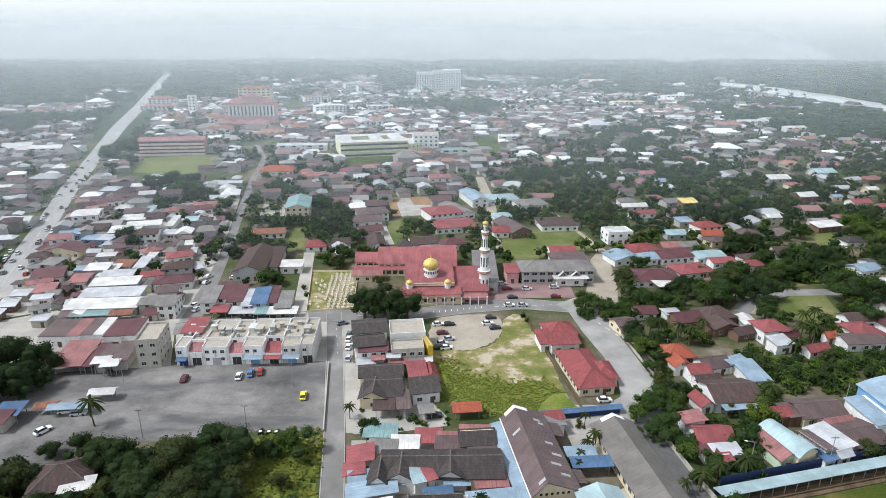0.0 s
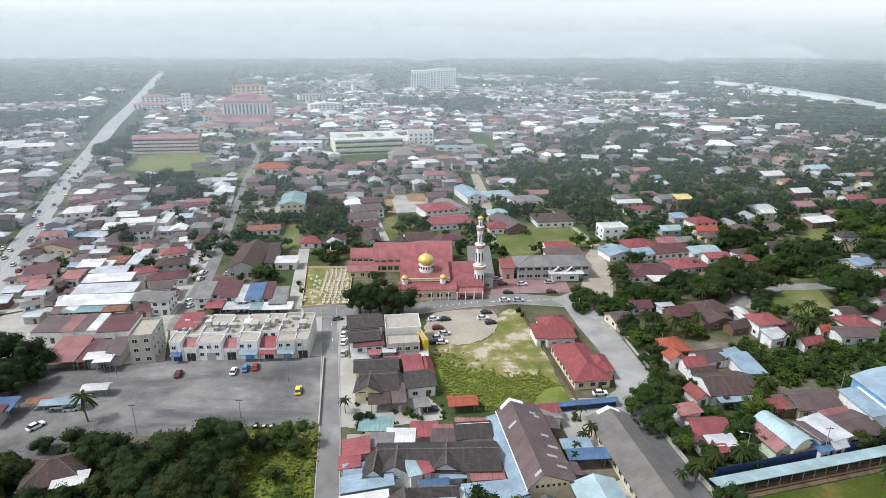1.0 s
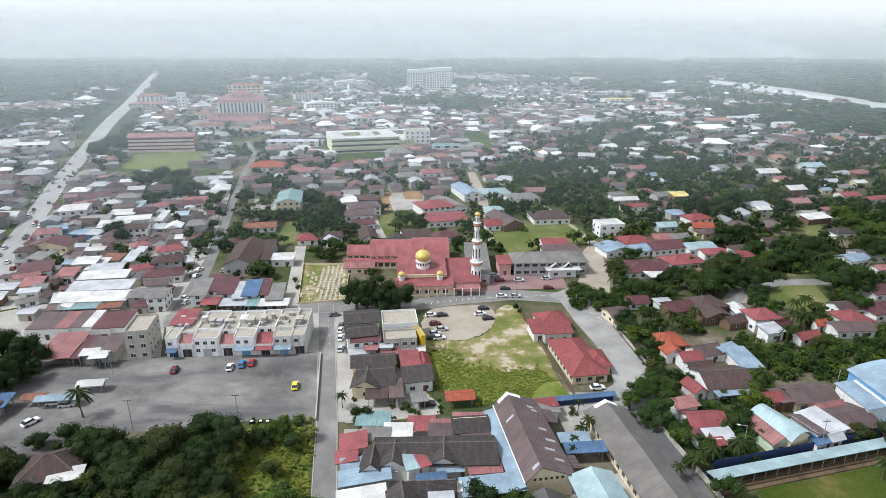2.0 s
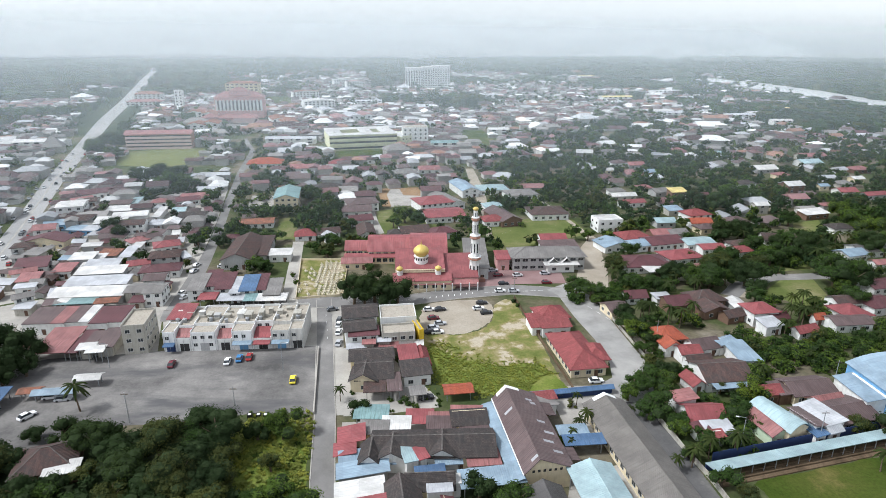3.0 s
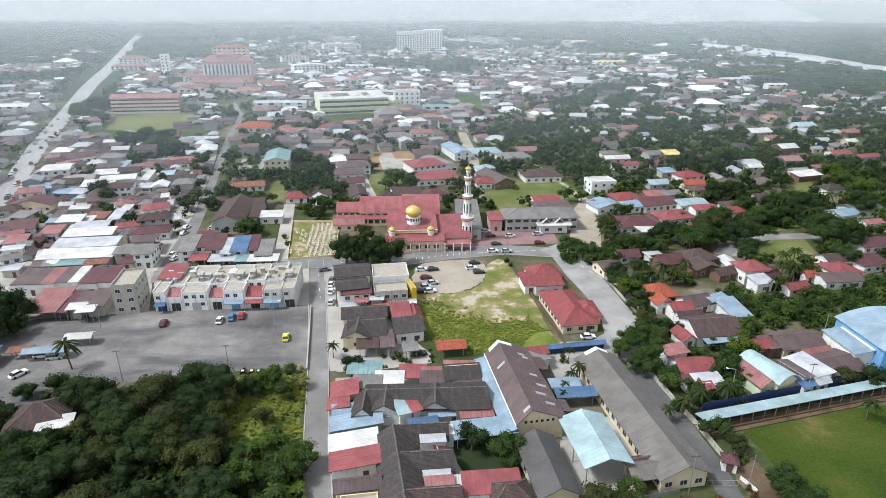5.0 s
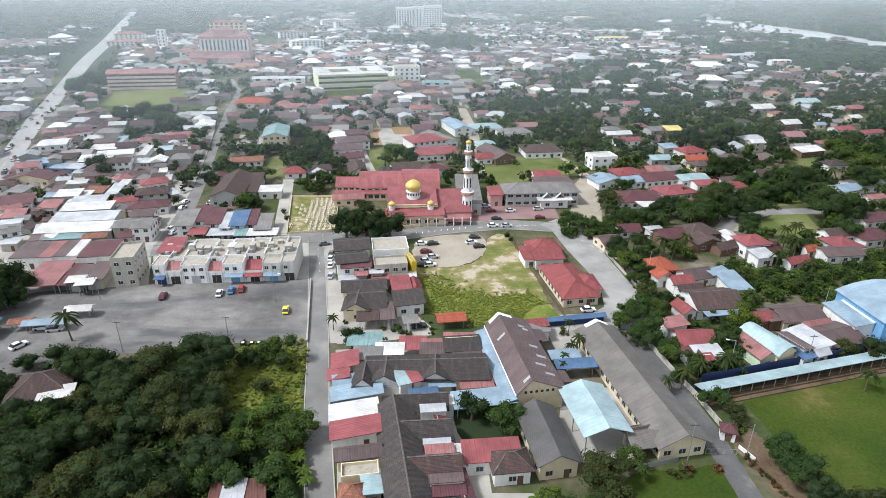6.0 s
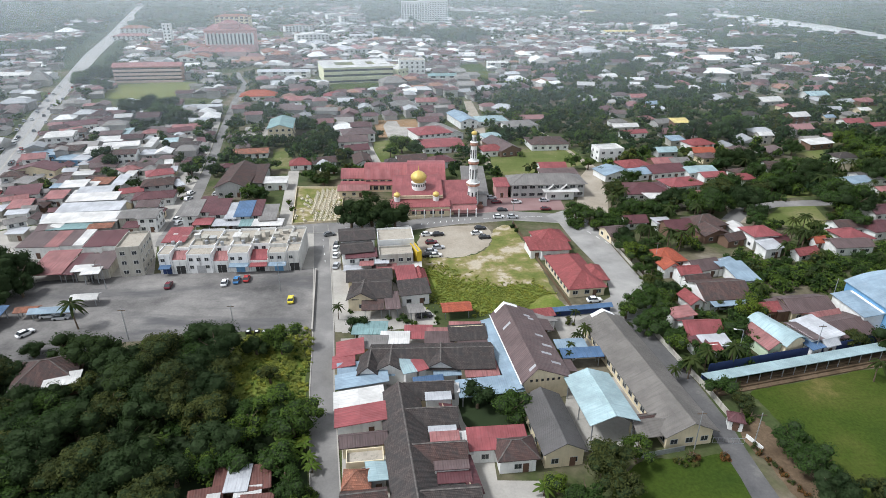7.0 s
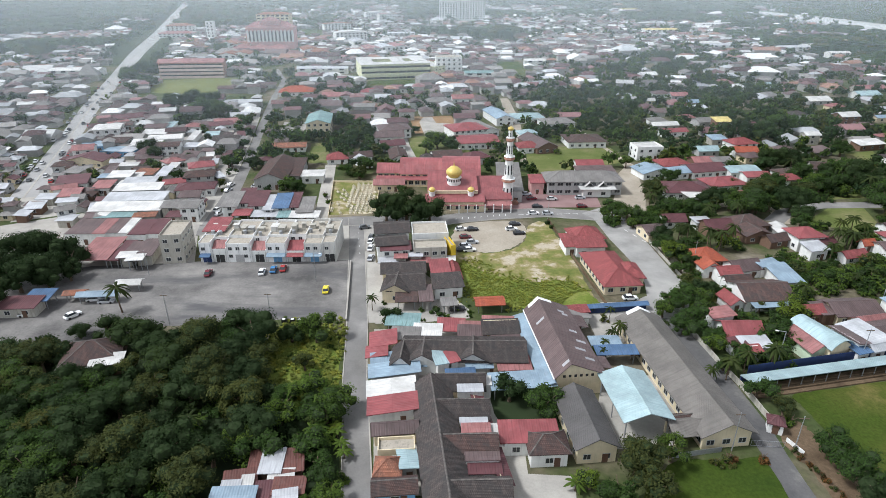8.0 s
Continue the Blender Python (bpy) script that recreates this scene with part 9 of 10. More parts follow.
tree(77.7, 89.6, 'mid', 6.5, 0.46)
keep(77.7, 89.6, 1.3)
tree(80.6, 84.6, 'olive', 5.3, 0.46)
keep(80.6, 84.6, 1.1)
tree(81.1, 82.2, 'bright', 3.6, 0.46)
keep(81.1, 82.2, 0.7)
tree(84.1, 73.0, 'mid', 7.6, 0.46)
keep(83.9, 72.8, 1.1)
tree(84.5, 70.7, 'mid', 6.8, 0.46)
keep(85.7, 69.5, 1.3)
tree(84.3, 61.3, 'dark', 7.6, 0.46)
keep(86.9, 65.2, 1.3)
tree(91.7, 60.8, 'olive', 7.0, 0.46)
keep(91.7, 60.8, 1.4)
tree(84.8, 67.3, 'mid', 8.0, 0.46)
keep(81.7, 64.7, 0.9)
tree(81.7, 157.7, 'bright', 7.8, 0.46)
keep(81.7, 157.7, 1.6)
tree(81.7, 147.0, 'mid', 6.4, 0.46)
keep(81.7, 147.0, 1.3)
tree(82.5, 142.8, 'mid', 4.5, 0.46)
keep(82.5, 142.8, 0.9)
tree(100.7, 120.6, 'bright', 8.3, 0.46)
keep(100.7, 120.6, 1.7)
tree(92.8, 110.8, 'mid', 7.5, 0.46)
keep(92.8, 110.8, 1.5)
tree(96.1, 108.4, 'mid', 6.6, 0.46)
keep(96.1, 108.4, 1.3)
tree(105.6, 106.7, 'olive', 4.9, 0.46)
keep(105.6, 106.7, 1.0)
tree(118.9, 106.8, 'olive', 5.8, 0.46)
keep(118.9, 106.8, 1.2)
tree(124.5, 106.1, 'dark', 7.5, 0.46)
keep(124.5, 106.1, 1.5)
tree(94.4, 125.1, 'olive', 4.8, 0.46)
keep(94.4, 125.1, 1.0)
tree(79.6, 123.9, 'mid', 6.2, 0.46)
keep(79.6, 123.9, 1.2)
tree(74.9, 99.8, 'mid', 4.6, 0.46)
keep(74.9, 99.8, 0.9)
tree(80.1, 101.2, 'mid', 4.6, 0.46)
keep(80.1, 101.2, 0.9)
tree(26.3, 88.0, 'dark', 7.4, 0.46)
keep(26.3, 88.0, 1.2)
tree(33.0, 83.9, 'mid', 8.2, 0.46)
keep(33.0, 83.9, 1.3)
tree(33.9, 81.7, 'bright', 3.0, 0.46)
keep(33.9, 81.7, 0.6)
tree(-1.2, 117.5, 'dark', 5.8, 0.46)
keep(-1.2, 117.5, 1.2)
tree(10.1, 123.1, 'mid', 3.9, 0.46)
keep(10.1, 123.1, 0.8)
tree(47.0, 68.1, 'olive', 9.4, 0.46)
keep(46.2, 66.6, 1.5)
tree(42.5, 62.1, 'mid', 7.4, 0.46)
keep(42.6, 64.6, 1.2)
tree(54.2, 71.7, 'bright', 6.2, 0.46)
keep(53.1, 70.2, 0.9)
tree(64.2, 71.8, 'olive', 3.7, 0.46)
keep(64.2, 71.8, 0.7)
tree(48.4, 63.1, 'olive', 8.2, 0.46)
keep(48.0, 63.3, 1.3)
tree(64.9, 72.2, 'russet', 3.4, 0.46)
tree(62.1, 71.1, 'olive', 2.8, 0.46)
tree(-7.5, 65.2, 'mid', 5.6, 0.46)
tree(-5.5, 61.0, 'bright', 5.4, 0.46)
tree(-8.0, 60.2, 'mid', 4.6, 0.46)
tree(-4.9, 65.8, 'bright', 3.6, 0.46)
tree(38.3, 65.1, 'bright', 5.0, 0.46)
keep(38.3, 65.1, 1.0)
tree(71.0, 72.4, 'russet', 2.9, 0.46)
keep(71.0, 72.4, 0.6)
tree(81.7, 163.3, 'mid', 7.6, 0.46)
keep(81.7, 163.3, 1.5)
tree(82.6, 169.1, 'dark', 8.6, 0.46)
keep(82.6, 169.1, 1.7)
tree(72.2, 192.9, 'mid', 8.7, 0.46)
keep(72.2, 192.9, 1.7)
tree(76.2, 188.2, 'mid', 9.3, 0.46)
keep(76.2, 188.2, 1.9)
tree(80.5, 184.7, 'mid', 7.6, 0.46)
keep(80.5, 184.7, 1.5)
tree(70.0, 191.9, 'bright', 5.2, 0.46)
keep(70.0, 191.9, 1.0)
tree(77.3, 183.8, 'bright', 5.4, 0.46)
keep(77.3, 183.8, 1.1)
tree(-7.0, 124.2, 'palm', 5.5)
keep(-7.0, 124.2, 0.7)
tree(74.2, 96.2, 'palm', 7.0)
keep(74.2, 96.2, 0.8)
tree(85.6, 100.1, 'palm', 8.0)
keep(85.6, 100.1, 1.0)
tree(79.4, 99.2, 'palm', 7.0)
keep(79.4, 99.2, 0.8)
tree(107.3, 129.2, 'palm', 8.0)
keep(107.3, 129.2, 1.0)
tree(96.7, 166.4, 'palm', 9.0)
keep(96.7, 166.4, 1.1)
tree(99.4, 163.8, 'palm', 9.0)
keep(99.4, 163.8, 1.1)
tree(91.1, 169.2, 'palm', 9.0)
keep(91.1, 169.2, 1.1)
tree(138.0, 166.4, 'palm', 9.0)
keep(138.0, 166.4, 1.1)
tree(130.5, 156.7, 'palm', 8.0)
keep(130.5, 156.7, 1.0)
tree(90.8, 216.4, 'palm', 8.0)
keep(90.8, 216.4, 1.0)
tree(52.3, 109.3, 'palm', 5.5)
keep(52.3, 109.3, 0.7)
tree(48.6, 102.3, 'palm', 4.5)
keep(48.6, 102.3, 0.5)
tree(47.1, 104.0, 'banana', 4.0)
keep(47.1, 104.0, 0.5)
tree(-36.3, 77.3, 'banana', 3.6)
keep(-36.3, 77.3, 0.6)
tree(-26.7, 71.9, 'banana', 3.6)
keep(-26.7, 71.9, 0.6)
tree(-8.9, 72.9, 'banana', 3.6)
keep(-8.9, 72.9, 0.7)
tree(-7.3, 76.6, 'banana', 3.6)
keep(-7.3, 76.6, 0.7)
tree(-8.9, 70.0, 'banana', 3.6)
keep(-8.9, 70.0, 0.6)
tree(-5.1, 71.2, 'banana', 3.6)
keep(-5.1, 71.2, 0.6)
tree(-20.2, 113.7, 'banana', 4.0)
keep(-20.2, 113.7, 0.5)
tree(35.7, 64.6, 'banana', 4.0)
keep(35.7, 64.6, 0.5)
tree(135.1, 144.3, 'palm', 5.0)
keep(135.1, 144.3, 0.6)
tree(128.6, 140.9, 'palm', 5.0)
keep(128.6, 140.9, 0.6)
tree(115.3, 94.0, 'palm', 7.0)
keep(115.3, 94.0, 0.8)
tree(70.2, 95.2, 'palm', 5.0)
keep(70.2, 95.2, 0.6)
tree(66.9, 115.4, 'palm', 4.0)
keep(66.9, 115.4, 0.5)
tree(-169.1, 395.9, 'dark', 15, 0.46)
keep(-169.1, 395.9, 3.3)
tree(-174.5, 383.0, 'dark', 15, 0.46)
keep(-174.5, 383.0, 3.3)
tree(-153.5, 390.9, 'dark', 15, 0.46)
keep(-153.5, 390.9, 3.3)
tree(-134.7, 362.5, 'mid', 14.7, 0.46)
keep(-134.7, 362.5, 3.2)
tree(-151.2, 367.1, 'mid', 15, 0.46)
keep(-151.2, 367.1, 3.3)
tree(-281.6, 552.4, 'dark', 15, 0.46)
keep(-281.6, 552.4, 3.3)
tree(-254.8, 484.1, 'dark', 15, 0.46)
keep(-254.8, 484.1, 3.3)
tree(-239.1, 475.3, 'mid', 13.3, 0.46)
keep(-239.1, 475.3, 2.9)
tree(-139.0, 274.6, 'dark', 10.3, 0.46)
keep(-139.0, 274.6, 2.3)
tree(-91.4, 252.8, 'mid', 7.7, 0.46)
keep(-91.4, 252.8, 1.7)
tree(-79.6, 251.3, 'dark', 7.2, 0.46)
keep(-79.6, 251.3, 1.6)
tree(-51.4, 219.0, 'mid', 7.8, 0.46)
keep(-51.4, 219.0, 1.7)
tree(-86.1, 271.2, 'mid', 4.9, 0.46)
keep(-86.1, 271.2, 1.1)
tree(-110.2, 333.8, 'mid', 9.8, 0.46)
keep(-110.2, 333.8, 2.2)
tree(-108.3, 318.3, 'mid', 7.5, 0.46)
keep(-108.3, 318.3, 1.6)
tree(-91.2, 374.4, 'mid', 12.4, 0.46)
keep(-91.2, 374.4, 2.7)
tree(-79.7, 370.5, 'mid', 10.1, 0.46)
keep(-79.7, 370.5, 2.2)
tree(-50.3, 333.7, 'mid', 11.3, 0.46)
keep(-50.3, 333.7, 2.5)
tree(-41.8, 330.5, 'mid', 9.2, 0.46)
keep(-41.8, 330.5, 2.0)
tree(-40.8, 294.7, 'mid', 10.7, 0.46)
keep(-40.8, 294.7, 2.4)
tree(-33.3, 303.4, 'dark', 9.2, 0.46)
keep(-33.3, 303.4, 2.0)
tree(-37.5, 264.3, 'mid', 7.1, 0.46)
keep(-37.5, 264.3, 1.6)
tree(-27.9, 253.0, 'mid', 7.9, 0.46)
keep(-27.9, 253.0, 1.7)
tree(-28.2, 237.6, 'olive', 7.0, 0.46)
keep(-28.2, 237.6, 1.5)
tree(4.8, 289.4, 'bright', 11.8, 0.46)
keep(4.8, 289.4, 2.6)
tree(12.1, 281.5, 'mid', 9.9, 0.46)
keep(12.1, 281.5, 2.2)
tree(-0.7, 280.4, 'bright', 8.1, 0.46)
keep(-0.7, 280.4, 1.8)
tree(173.5, 196.8, 'mid', 14.1, 0.46)
keep(173.5, 196.8, 3.1)
tree(177.7, 193.3, 'dark', 14.8, 0.46)
keep(177.7, 193.3, 3.3)
tree(178.8, 211.3, 'mid', 10.6, 0.46)
keep(178.8, 211.3, 2.3)
tree(143.8, 200.9, 'mid', 11.9, 0.46)
keep(143.8, 200.9, 2.6)
tree(150.1, 214.5, 'olive', 9.7, 0.46)
keep(150.1, 214.5, 2.1)
tree(133.4, 212.0, 'olive', 11.9, 0.46)
keep(133.4, 212.0, 2.6)
tree(120.2, 195.2, 'mid', 10.2, 0.46)
keep(120.2, 195.2, 2.2)
tree(115.3, 204.7, 'dark', 10.6, 0.46)
keep(115.3, 204.7, 2.3)
tree(95.4, 192.6, 'mid', 10.9, 0.46)
keep(95.4, 192.6, 2.4)
tree(101.4, 191.1, 'mid', 9.5, 0.46)
keep(101.4, 191.1, 2.1)
tree(106.3, 234.5, 'mid', 8.7, 0.46)
keep(106.3, 234.5, 1.9)
tree(171.0, 226.3, 'mid', 11.2, 0.46)
keep(171.0, 226.3, 2.5)
tree(180.6, 225.7, 'dark', 11.2, 0.46)
keep(180.6, 225.7, 2.5)
tree(161.9, 220.9, 'mid', 9.9, 0.46)
keep(161.9, 220.9, 2.2)
tree(166.3, 256.2, 'dark', 12.3, 0.46)
keep(166.3, 256.2, 2.7)
tree(156.6, 252.5, 'dark', 9.4, 0.46)
keep(156.6, 252.5, 2.1)
tree(205.0, 279.3, 'mid', 10.3, 0.46)
keep(205.0, 279.3, 2.3)
tree(233.9, 273.8, 'bright', 12.0, 0.46)
keep(233.9, 273.8, 2.6)
tree(234.9, 261.3, 'bright', 12.7, 0.46)
keep(234.9, 261.3, 2.8)
tree(240.9, 292.8, 'bright', 11.5, 0.46)
keep(240.9, 292.8, 2.5)
tree(164.8, 306.8, 'dark', 14.9, 0.46)
keep(164.8, 306.8, 3.3)
tree(178.7, 305.9, 'mid', 15, 0.46)
keep(178.7, 305.9, 3.3)
tree(198.5, 326.3, 'mid', 15, 0.46)
keep(198.5, 326.3, 3.3)
tree(99.2, 248.4, 'mid', 5.9, 0.46)
keep(99.2, 248.4, 1.3)
tree(93.5, 256.8, 'bright', 6.6, 0.46)
keep(93.5, 256.8, 1.5)
tree(155.8, 178.0, 'mid', 6.3, 0.46)
keep(155.8, 178.0, 1.4)
tree(133.1, 201.1, 'mid', 7.8, 0.46)
keep(133.1, 201.1, 1.7)
tree(92.7, 214.7, 'olive', 9.5, 0.46)
keep(92.7, 214.7, 2.1)
grove([(-88.2, 97.5), (-70.0, 100.5), (-55.6, 105.9), (-38.4, 107.4), (-30.6, 108.0), (-23.5, 87.3), (-7.8, 86.3), (-2.4, 56.6), (-72.3, 58.8)], 64, ['dark', 'mid', 'dark', 'mid', 'olive', 'dark'], 6.0, 9.5, 0.4, 3)
thicket([(-128.0, 102.7), (-72.8, 105.3), (-58.5, 112.2), (-40.4, 113.1), (-31.9, 113.8), (-24.3, 89.9), (-8.1, 89.4), (-1.5, 52.6), (-90.7, 55.5)], 170, ['mid', 'dark', 'mid', 'bright', 'dark'], 4.5, 7.5, 0.3, 31)
thicket([(-32.5, 115.8), (-12.9, 116.8), (-7.3, 86.8), (-22.9, 87.3)], 700, ['weed', 'weed', 'weed', 'weed', 'weed', 'weed', 'bright'], 0.7, 1.7, 0.3, 4)
grove([(-14.6, 82.8), (-6.7, 84.2), (-4.2, 69.4), (-10.6, 69.6)], 14, ['banana', 'bright', 'palm'], 3, 5, 0.6, 41)
thicket([(14.5, 156.1), (20.4, 156.8), (24.0, 147.4), (37.5, 141.9), (49.3, 143.7), (55.4, 128.6), (50.8, 123.7), (32.7, 125.9), (16.7, 132.8)], 1700, ['weed', 'weed', 'weed', 'weed', 'weed', 'weed', 'weed'], 0.35, 1.1, 0.2, 5)
thicket([(64.4, 188.8), (72.3, 202.6), (88.2, 207.3), (89.9, 191.5), (81.8, 182.9), (75.4, 187.4), (68.7, 184.9)], 26, ['mid', 'mid', 'bright', 'bright'], 4.5, 7.5, 0.2, 51)
grove([(81.6, 164.9), (87.3, 162.5), (85.1, 129.3), (81.7, 100.6), (78.3, 100.7), (79.7, 129.4)], 26, ['mid', 'dark', 'bright', 'olive'], 3.5, 6.5, 0.5, 6)
thicket([(81.6, 164.9), (87.3, 162.5), (85.1, 129.3), (81.7, 100.6), (78.3, 100.7), (79.7, 129.4)], 60, ['mid', 'dark', 'bright', 'olive'], 2.5, 5, 0.5, 61)
thicket([(81.4, 116.4), (95.1, 112.0), (112.6, 104.2), (127.7, 108.5), (124.6, 104.3), (78.0, 98.5)], 60, ['mid', 'bright', 'banana', 'dark', 'mid'], 4, 8, 0.45, 7)
thicket([(117.6, 153.2), (168.5, 164.8), (161.9, 127.0), (130.5, 134.4), (110.6, 135.0)], 150, ['bright', 'mid', 'bright', 'banana', 'bright', 'mid'], 3, 6, 0.4, 8)
thicket([(83.5, 187.2), (104.8, 189.4), (118.5, 166.2), (175.3, 174.2), (191.3, 151.2), (113.4, 141.9), (112.7, 161.8), (88.8, 167.0)], 95, ['mid', 'olive', 'mid', 'palm', 'bright', 'bright'], 5, 9, 0.6, 9)
house(167.1, 443.7, 12.1, 8.7, 8, 3.2, 1.7, 'hip', 'brown', 'white', name='house', sides='f', spacing=4.0, door=False, whole=True)
house(149.5, 414.0, 8.1, 5.8, 12, 3.2, 1.2, 'gable_x', 'white', 'cream', name='house', sides='f', spacing=4.0, door=False, whole=True)
house(177.5, 435.4, 11.9, 8.6, 3, 3.2, 1.7, 'gable_x', 'pink', 'grey', name='house', sides='f', spacing=4.0, door=False, whole=True)
house(177.3, 407.5, 9.7, 7.0, 15, 3.2, 1.4, 'gable_x', 'blue', 'timber', name='house', sides='f', spacing=4.0, door=False, whole=True)
house(135.8, 349.6, 9.8, 7.1, 6, 3.2, 1.4, 'hip', 'grey', 'white', name='house', sides='f', spacing=4.0, door=False, whole=True)
house(135.9, 336.8, 15.2, 6.4, 8, 3.2, 1.3, 'gable_x', 'white', 'old', name='house', sides='f', spacing=4.0, door=False, whole=True)
house(135.9, 320.5, 14.6, 6.1, 12, 3.2, 1.2, 'gable_x', 'red', 'white', name='house', sides='f', spacing=4.0, door=False, whole=True)
house(156.6, 358.3, 9.0, 6.5, 3, 3.2, 1.3, 'hip', 'pink', 'cream', name='house', sides='f', spacing=4.0, door=False, whole=True)
house(163.4, 347.7, 11.9, 8.6, 15, 3.2, 1.7, 'gable_x', 'grey', 'grey', name='house', sides='f', spacing=4.0, door=False, whole=True)
house(169.3, 336.8, 9.5, 6.8, 6, 5.4, 1.4, 'shed_f', 'yellow', 'timber', name='house', sides='f', spacing=4.0, storeys=2, door=False, whole=True)
house(175.7, 324.0, 13.1, 9.4, 8, 5.4, 1.9, 'gable_x', 'maroon', 'white', name='house', sides='f', spacing=4.0, storeys=2, door=False, whole=True)
house(153.3, 303.0, 8.1, 5.8, 12, 3.2, 1.2, 'shed_f', 'blue', 'old', name='house', sides='f', spacing=4.0, door=False, whole=True)
house(157.5, 279.7, 11.0, 7.9, 3, 3.2, 1.6, 'gable_x', 'orange', 'white', name='house', sides='f', spacing=4.0, door=False, whole=True)
house(156.5, 269.9, 9.8, 7.1, 15, 3.2, 1.4, 'hip', 'brown', 'cream', name='house', sides='f', spacing=4.0, door=False, whole=True)
house(139.4, 280.9, 10.2, 7.3, 6, 3.2, 1.5, 'gable_x', 'aqua', 'grey', name='house', sides='f', spacing=4.0, door=False, whole=True)
house(129.9, 261.2, 10.4, 7.5, 8, 3.2, 1.5, 'gable_x', 'pink', 'timber', name='house', sides='f', spacing=4.0, door=False, whole=True)
house(138.1, 261.7, 9.3, 6.7, 12, 3.2, 1.3, 'gable_x', 'grey', 'white', name='house', sides='f', spacing=4.0, door=False, whole=True)
house(203.3, 304.9, 7.5, 5.4, 3, 5.4, 1.1, 'gable_x', 'white', 'old', name='house', sides='f', spacing=4.0, storeys=2, door=False, whole=True)
house(229.0, 369.4, 11.1, 8.0, 15, 3.2, 1.6, 'hip', 'dark', 'white', name='house', sides='f', spacing=4.0, door=False, whole=True)
house(268.6, 396.5, 9.5, 6.8, 6, 3.2, 1.4, 'hip', 'pink', 'cream', name='house', sides='f', spacing=4.0, door=False, whole=True)
house(268.8, 418.9, 16.6, 11.0, 8, 3.2, 2.2, 'gable_x', 'white', 'grey', name='house', sides='f', spacing=4.0, door=False, whole=True)
house(251.3, 354.8, 12.2, 8.8, 12, 5.4, 1.8, 'gable_x', 'white', 'timber', name='house', sides='f', spacing=4.0, storeys=2, door=False, whole=True)
house(296.0, 386.1, 9.3, 6.7, 3, 3.2, 1.3, 'gable_x', 'zinc', 'white', name='house', sides='f', spacing=4.0, door=False, whole=True)
house(294.4, 368.5, 10.4, 7.5, 15, 3.2, 1.5, 'hip', 'grey', 'old', name='house', sides='f', spacing=4.0, door=False, whole=True)
house(281.0, 346.1, 12.0, 8.6, 6, 3.2, 1.7, 'gable_x', 'red', 'white', name='house', sides='f', spacing=4.0, door=False, whole=True)
house(275.8, 360.5, 6.6, 4.8, 8, 3.2, 1.0, 'gable_x', 'blue', 'cream', name='house', sides='f', spacing=4.0, door=False, whole=True)
house(292.6, 337.0, 15.5, 6.5, 12, 3.2, 1.3, 'gable_x', 'red', 'grey', name='house', sides='f', spacing=4.0, door=False, whole=True)
house(339.5, 416.0, 13.3, 9.6, 3, 3.2, 1.9, 'hip', 'pink', 'timber', name='house', sides='f', spacing=4.0, door=False, whole=True)
house(323.8, 414.8, 9.1, 6.6, 15, 3.2, 1.3, 'gable_x', 'zinc', 'white', name='house', sides='f', spacing=4.0, door=False, whole=True)
house(338.2, 471.6, 23.2, 9.7, 6, 3.2, 1.9, 'gable_x', 'pink', 'old', name='house', sides='f', spacing=4.0, door=False, whole=True)
house(317.7, 442.5, 17.5, 11.0, 8, 3.2, 2.2, 'gable_x', 'aqua', 'white', name='house', sides='f', spacing=4.0, door=False, whole=True)
house(314.0, 382.7, 8.5, 6.1, 12, 3.2, 1.2, 'gable_x', 'white', 'cream', name='house', sides='f', spacing=4.0, door=False, whole=True)
house(246.5, 311.5, 7.1, 5.1, 3, 3.2, 1.0, 'hip', 'pink', 'grey', name='house', sides='f', spacing=4.0, door=False, whole=True)
house(227.3, 294.2, 15.3, 6.4, 15, 3.2, 1.3, 'shed_f', 'white', 'timber', name='house', sides='f', spacing=4.0, door=False, whole=True)
house(224.5, 268.7, 10.7, 7.7, 6, 3.2, 1.5, 'hip', 'dark', 'white', name='house', sides='f', spacing=4.0, door=False, whole=True)
house(243.9, 437.8, 12.9, 9.3, 8, 3.2, 1.9, 'hip', 'grey', 'old', name='house', sides='f', spacing=4.0, door=False, whole=True)
house(264.7, 486.4, 8.5, 6.1, 12, 3.2, 1.2, 'gable_x', 'aqua', 'white', name='house', sides='f', spacing=4.0, door=False, whole=True)
house(236.9, 501.1, 11.7, 8.4, 3, 3.2, 1.7, 'hip', 'pink', 'cream', name='house', sides='f', spacing=4.0, door=False, whole=True)
house(-107.6, 447.0, 26.0, 16.1, 8, 3.4, 3.4, 'hip', 'orange', 'white', name='house', sides='f', spacing=4.0, door=False, whole=True)
house(-75.4, 426.1, 16.0, 9.9, 8, 3.4, 2.1, 'gable_x', 'pink', 'white', name='house', sides='f', spacing=4.0, door=False, whole=True)
house(-50.3, 445.1, 16.0, 9.9, 8, 3.4, 2.1, 'hip', 'red', 'white', name='house', sides='f', spacing=4.0, door=False, whole=True)
house(-26.8, 418.1, 13.0, 8.1, 8, 3.4, 1.7, 'gable_x', 'maroon', 'white', name='house', sides='f', spacing=4.0, door=False, whole=True)
house(1.6, 407.5, 18.0, 11.2, 8, 3.4, 2.3, 'hip', 'grey', 'white', name='house', sides='f', spacing=4.0, door=False, whole=True)
house(18.4, 419.2, 15.0, 9.3, 8, 3.4, 2.0, 'gable_x', 'pink', 'white', name='house', sides='f', spacing=4.0, door=False, whole=True)
house(-46.6, 362.3, 16.0, 9.9, 8, 3.4, 2.1, 'hip', 'dark', 'white', name='house', sides='f', spacing=4.0, door=False, whole=True)
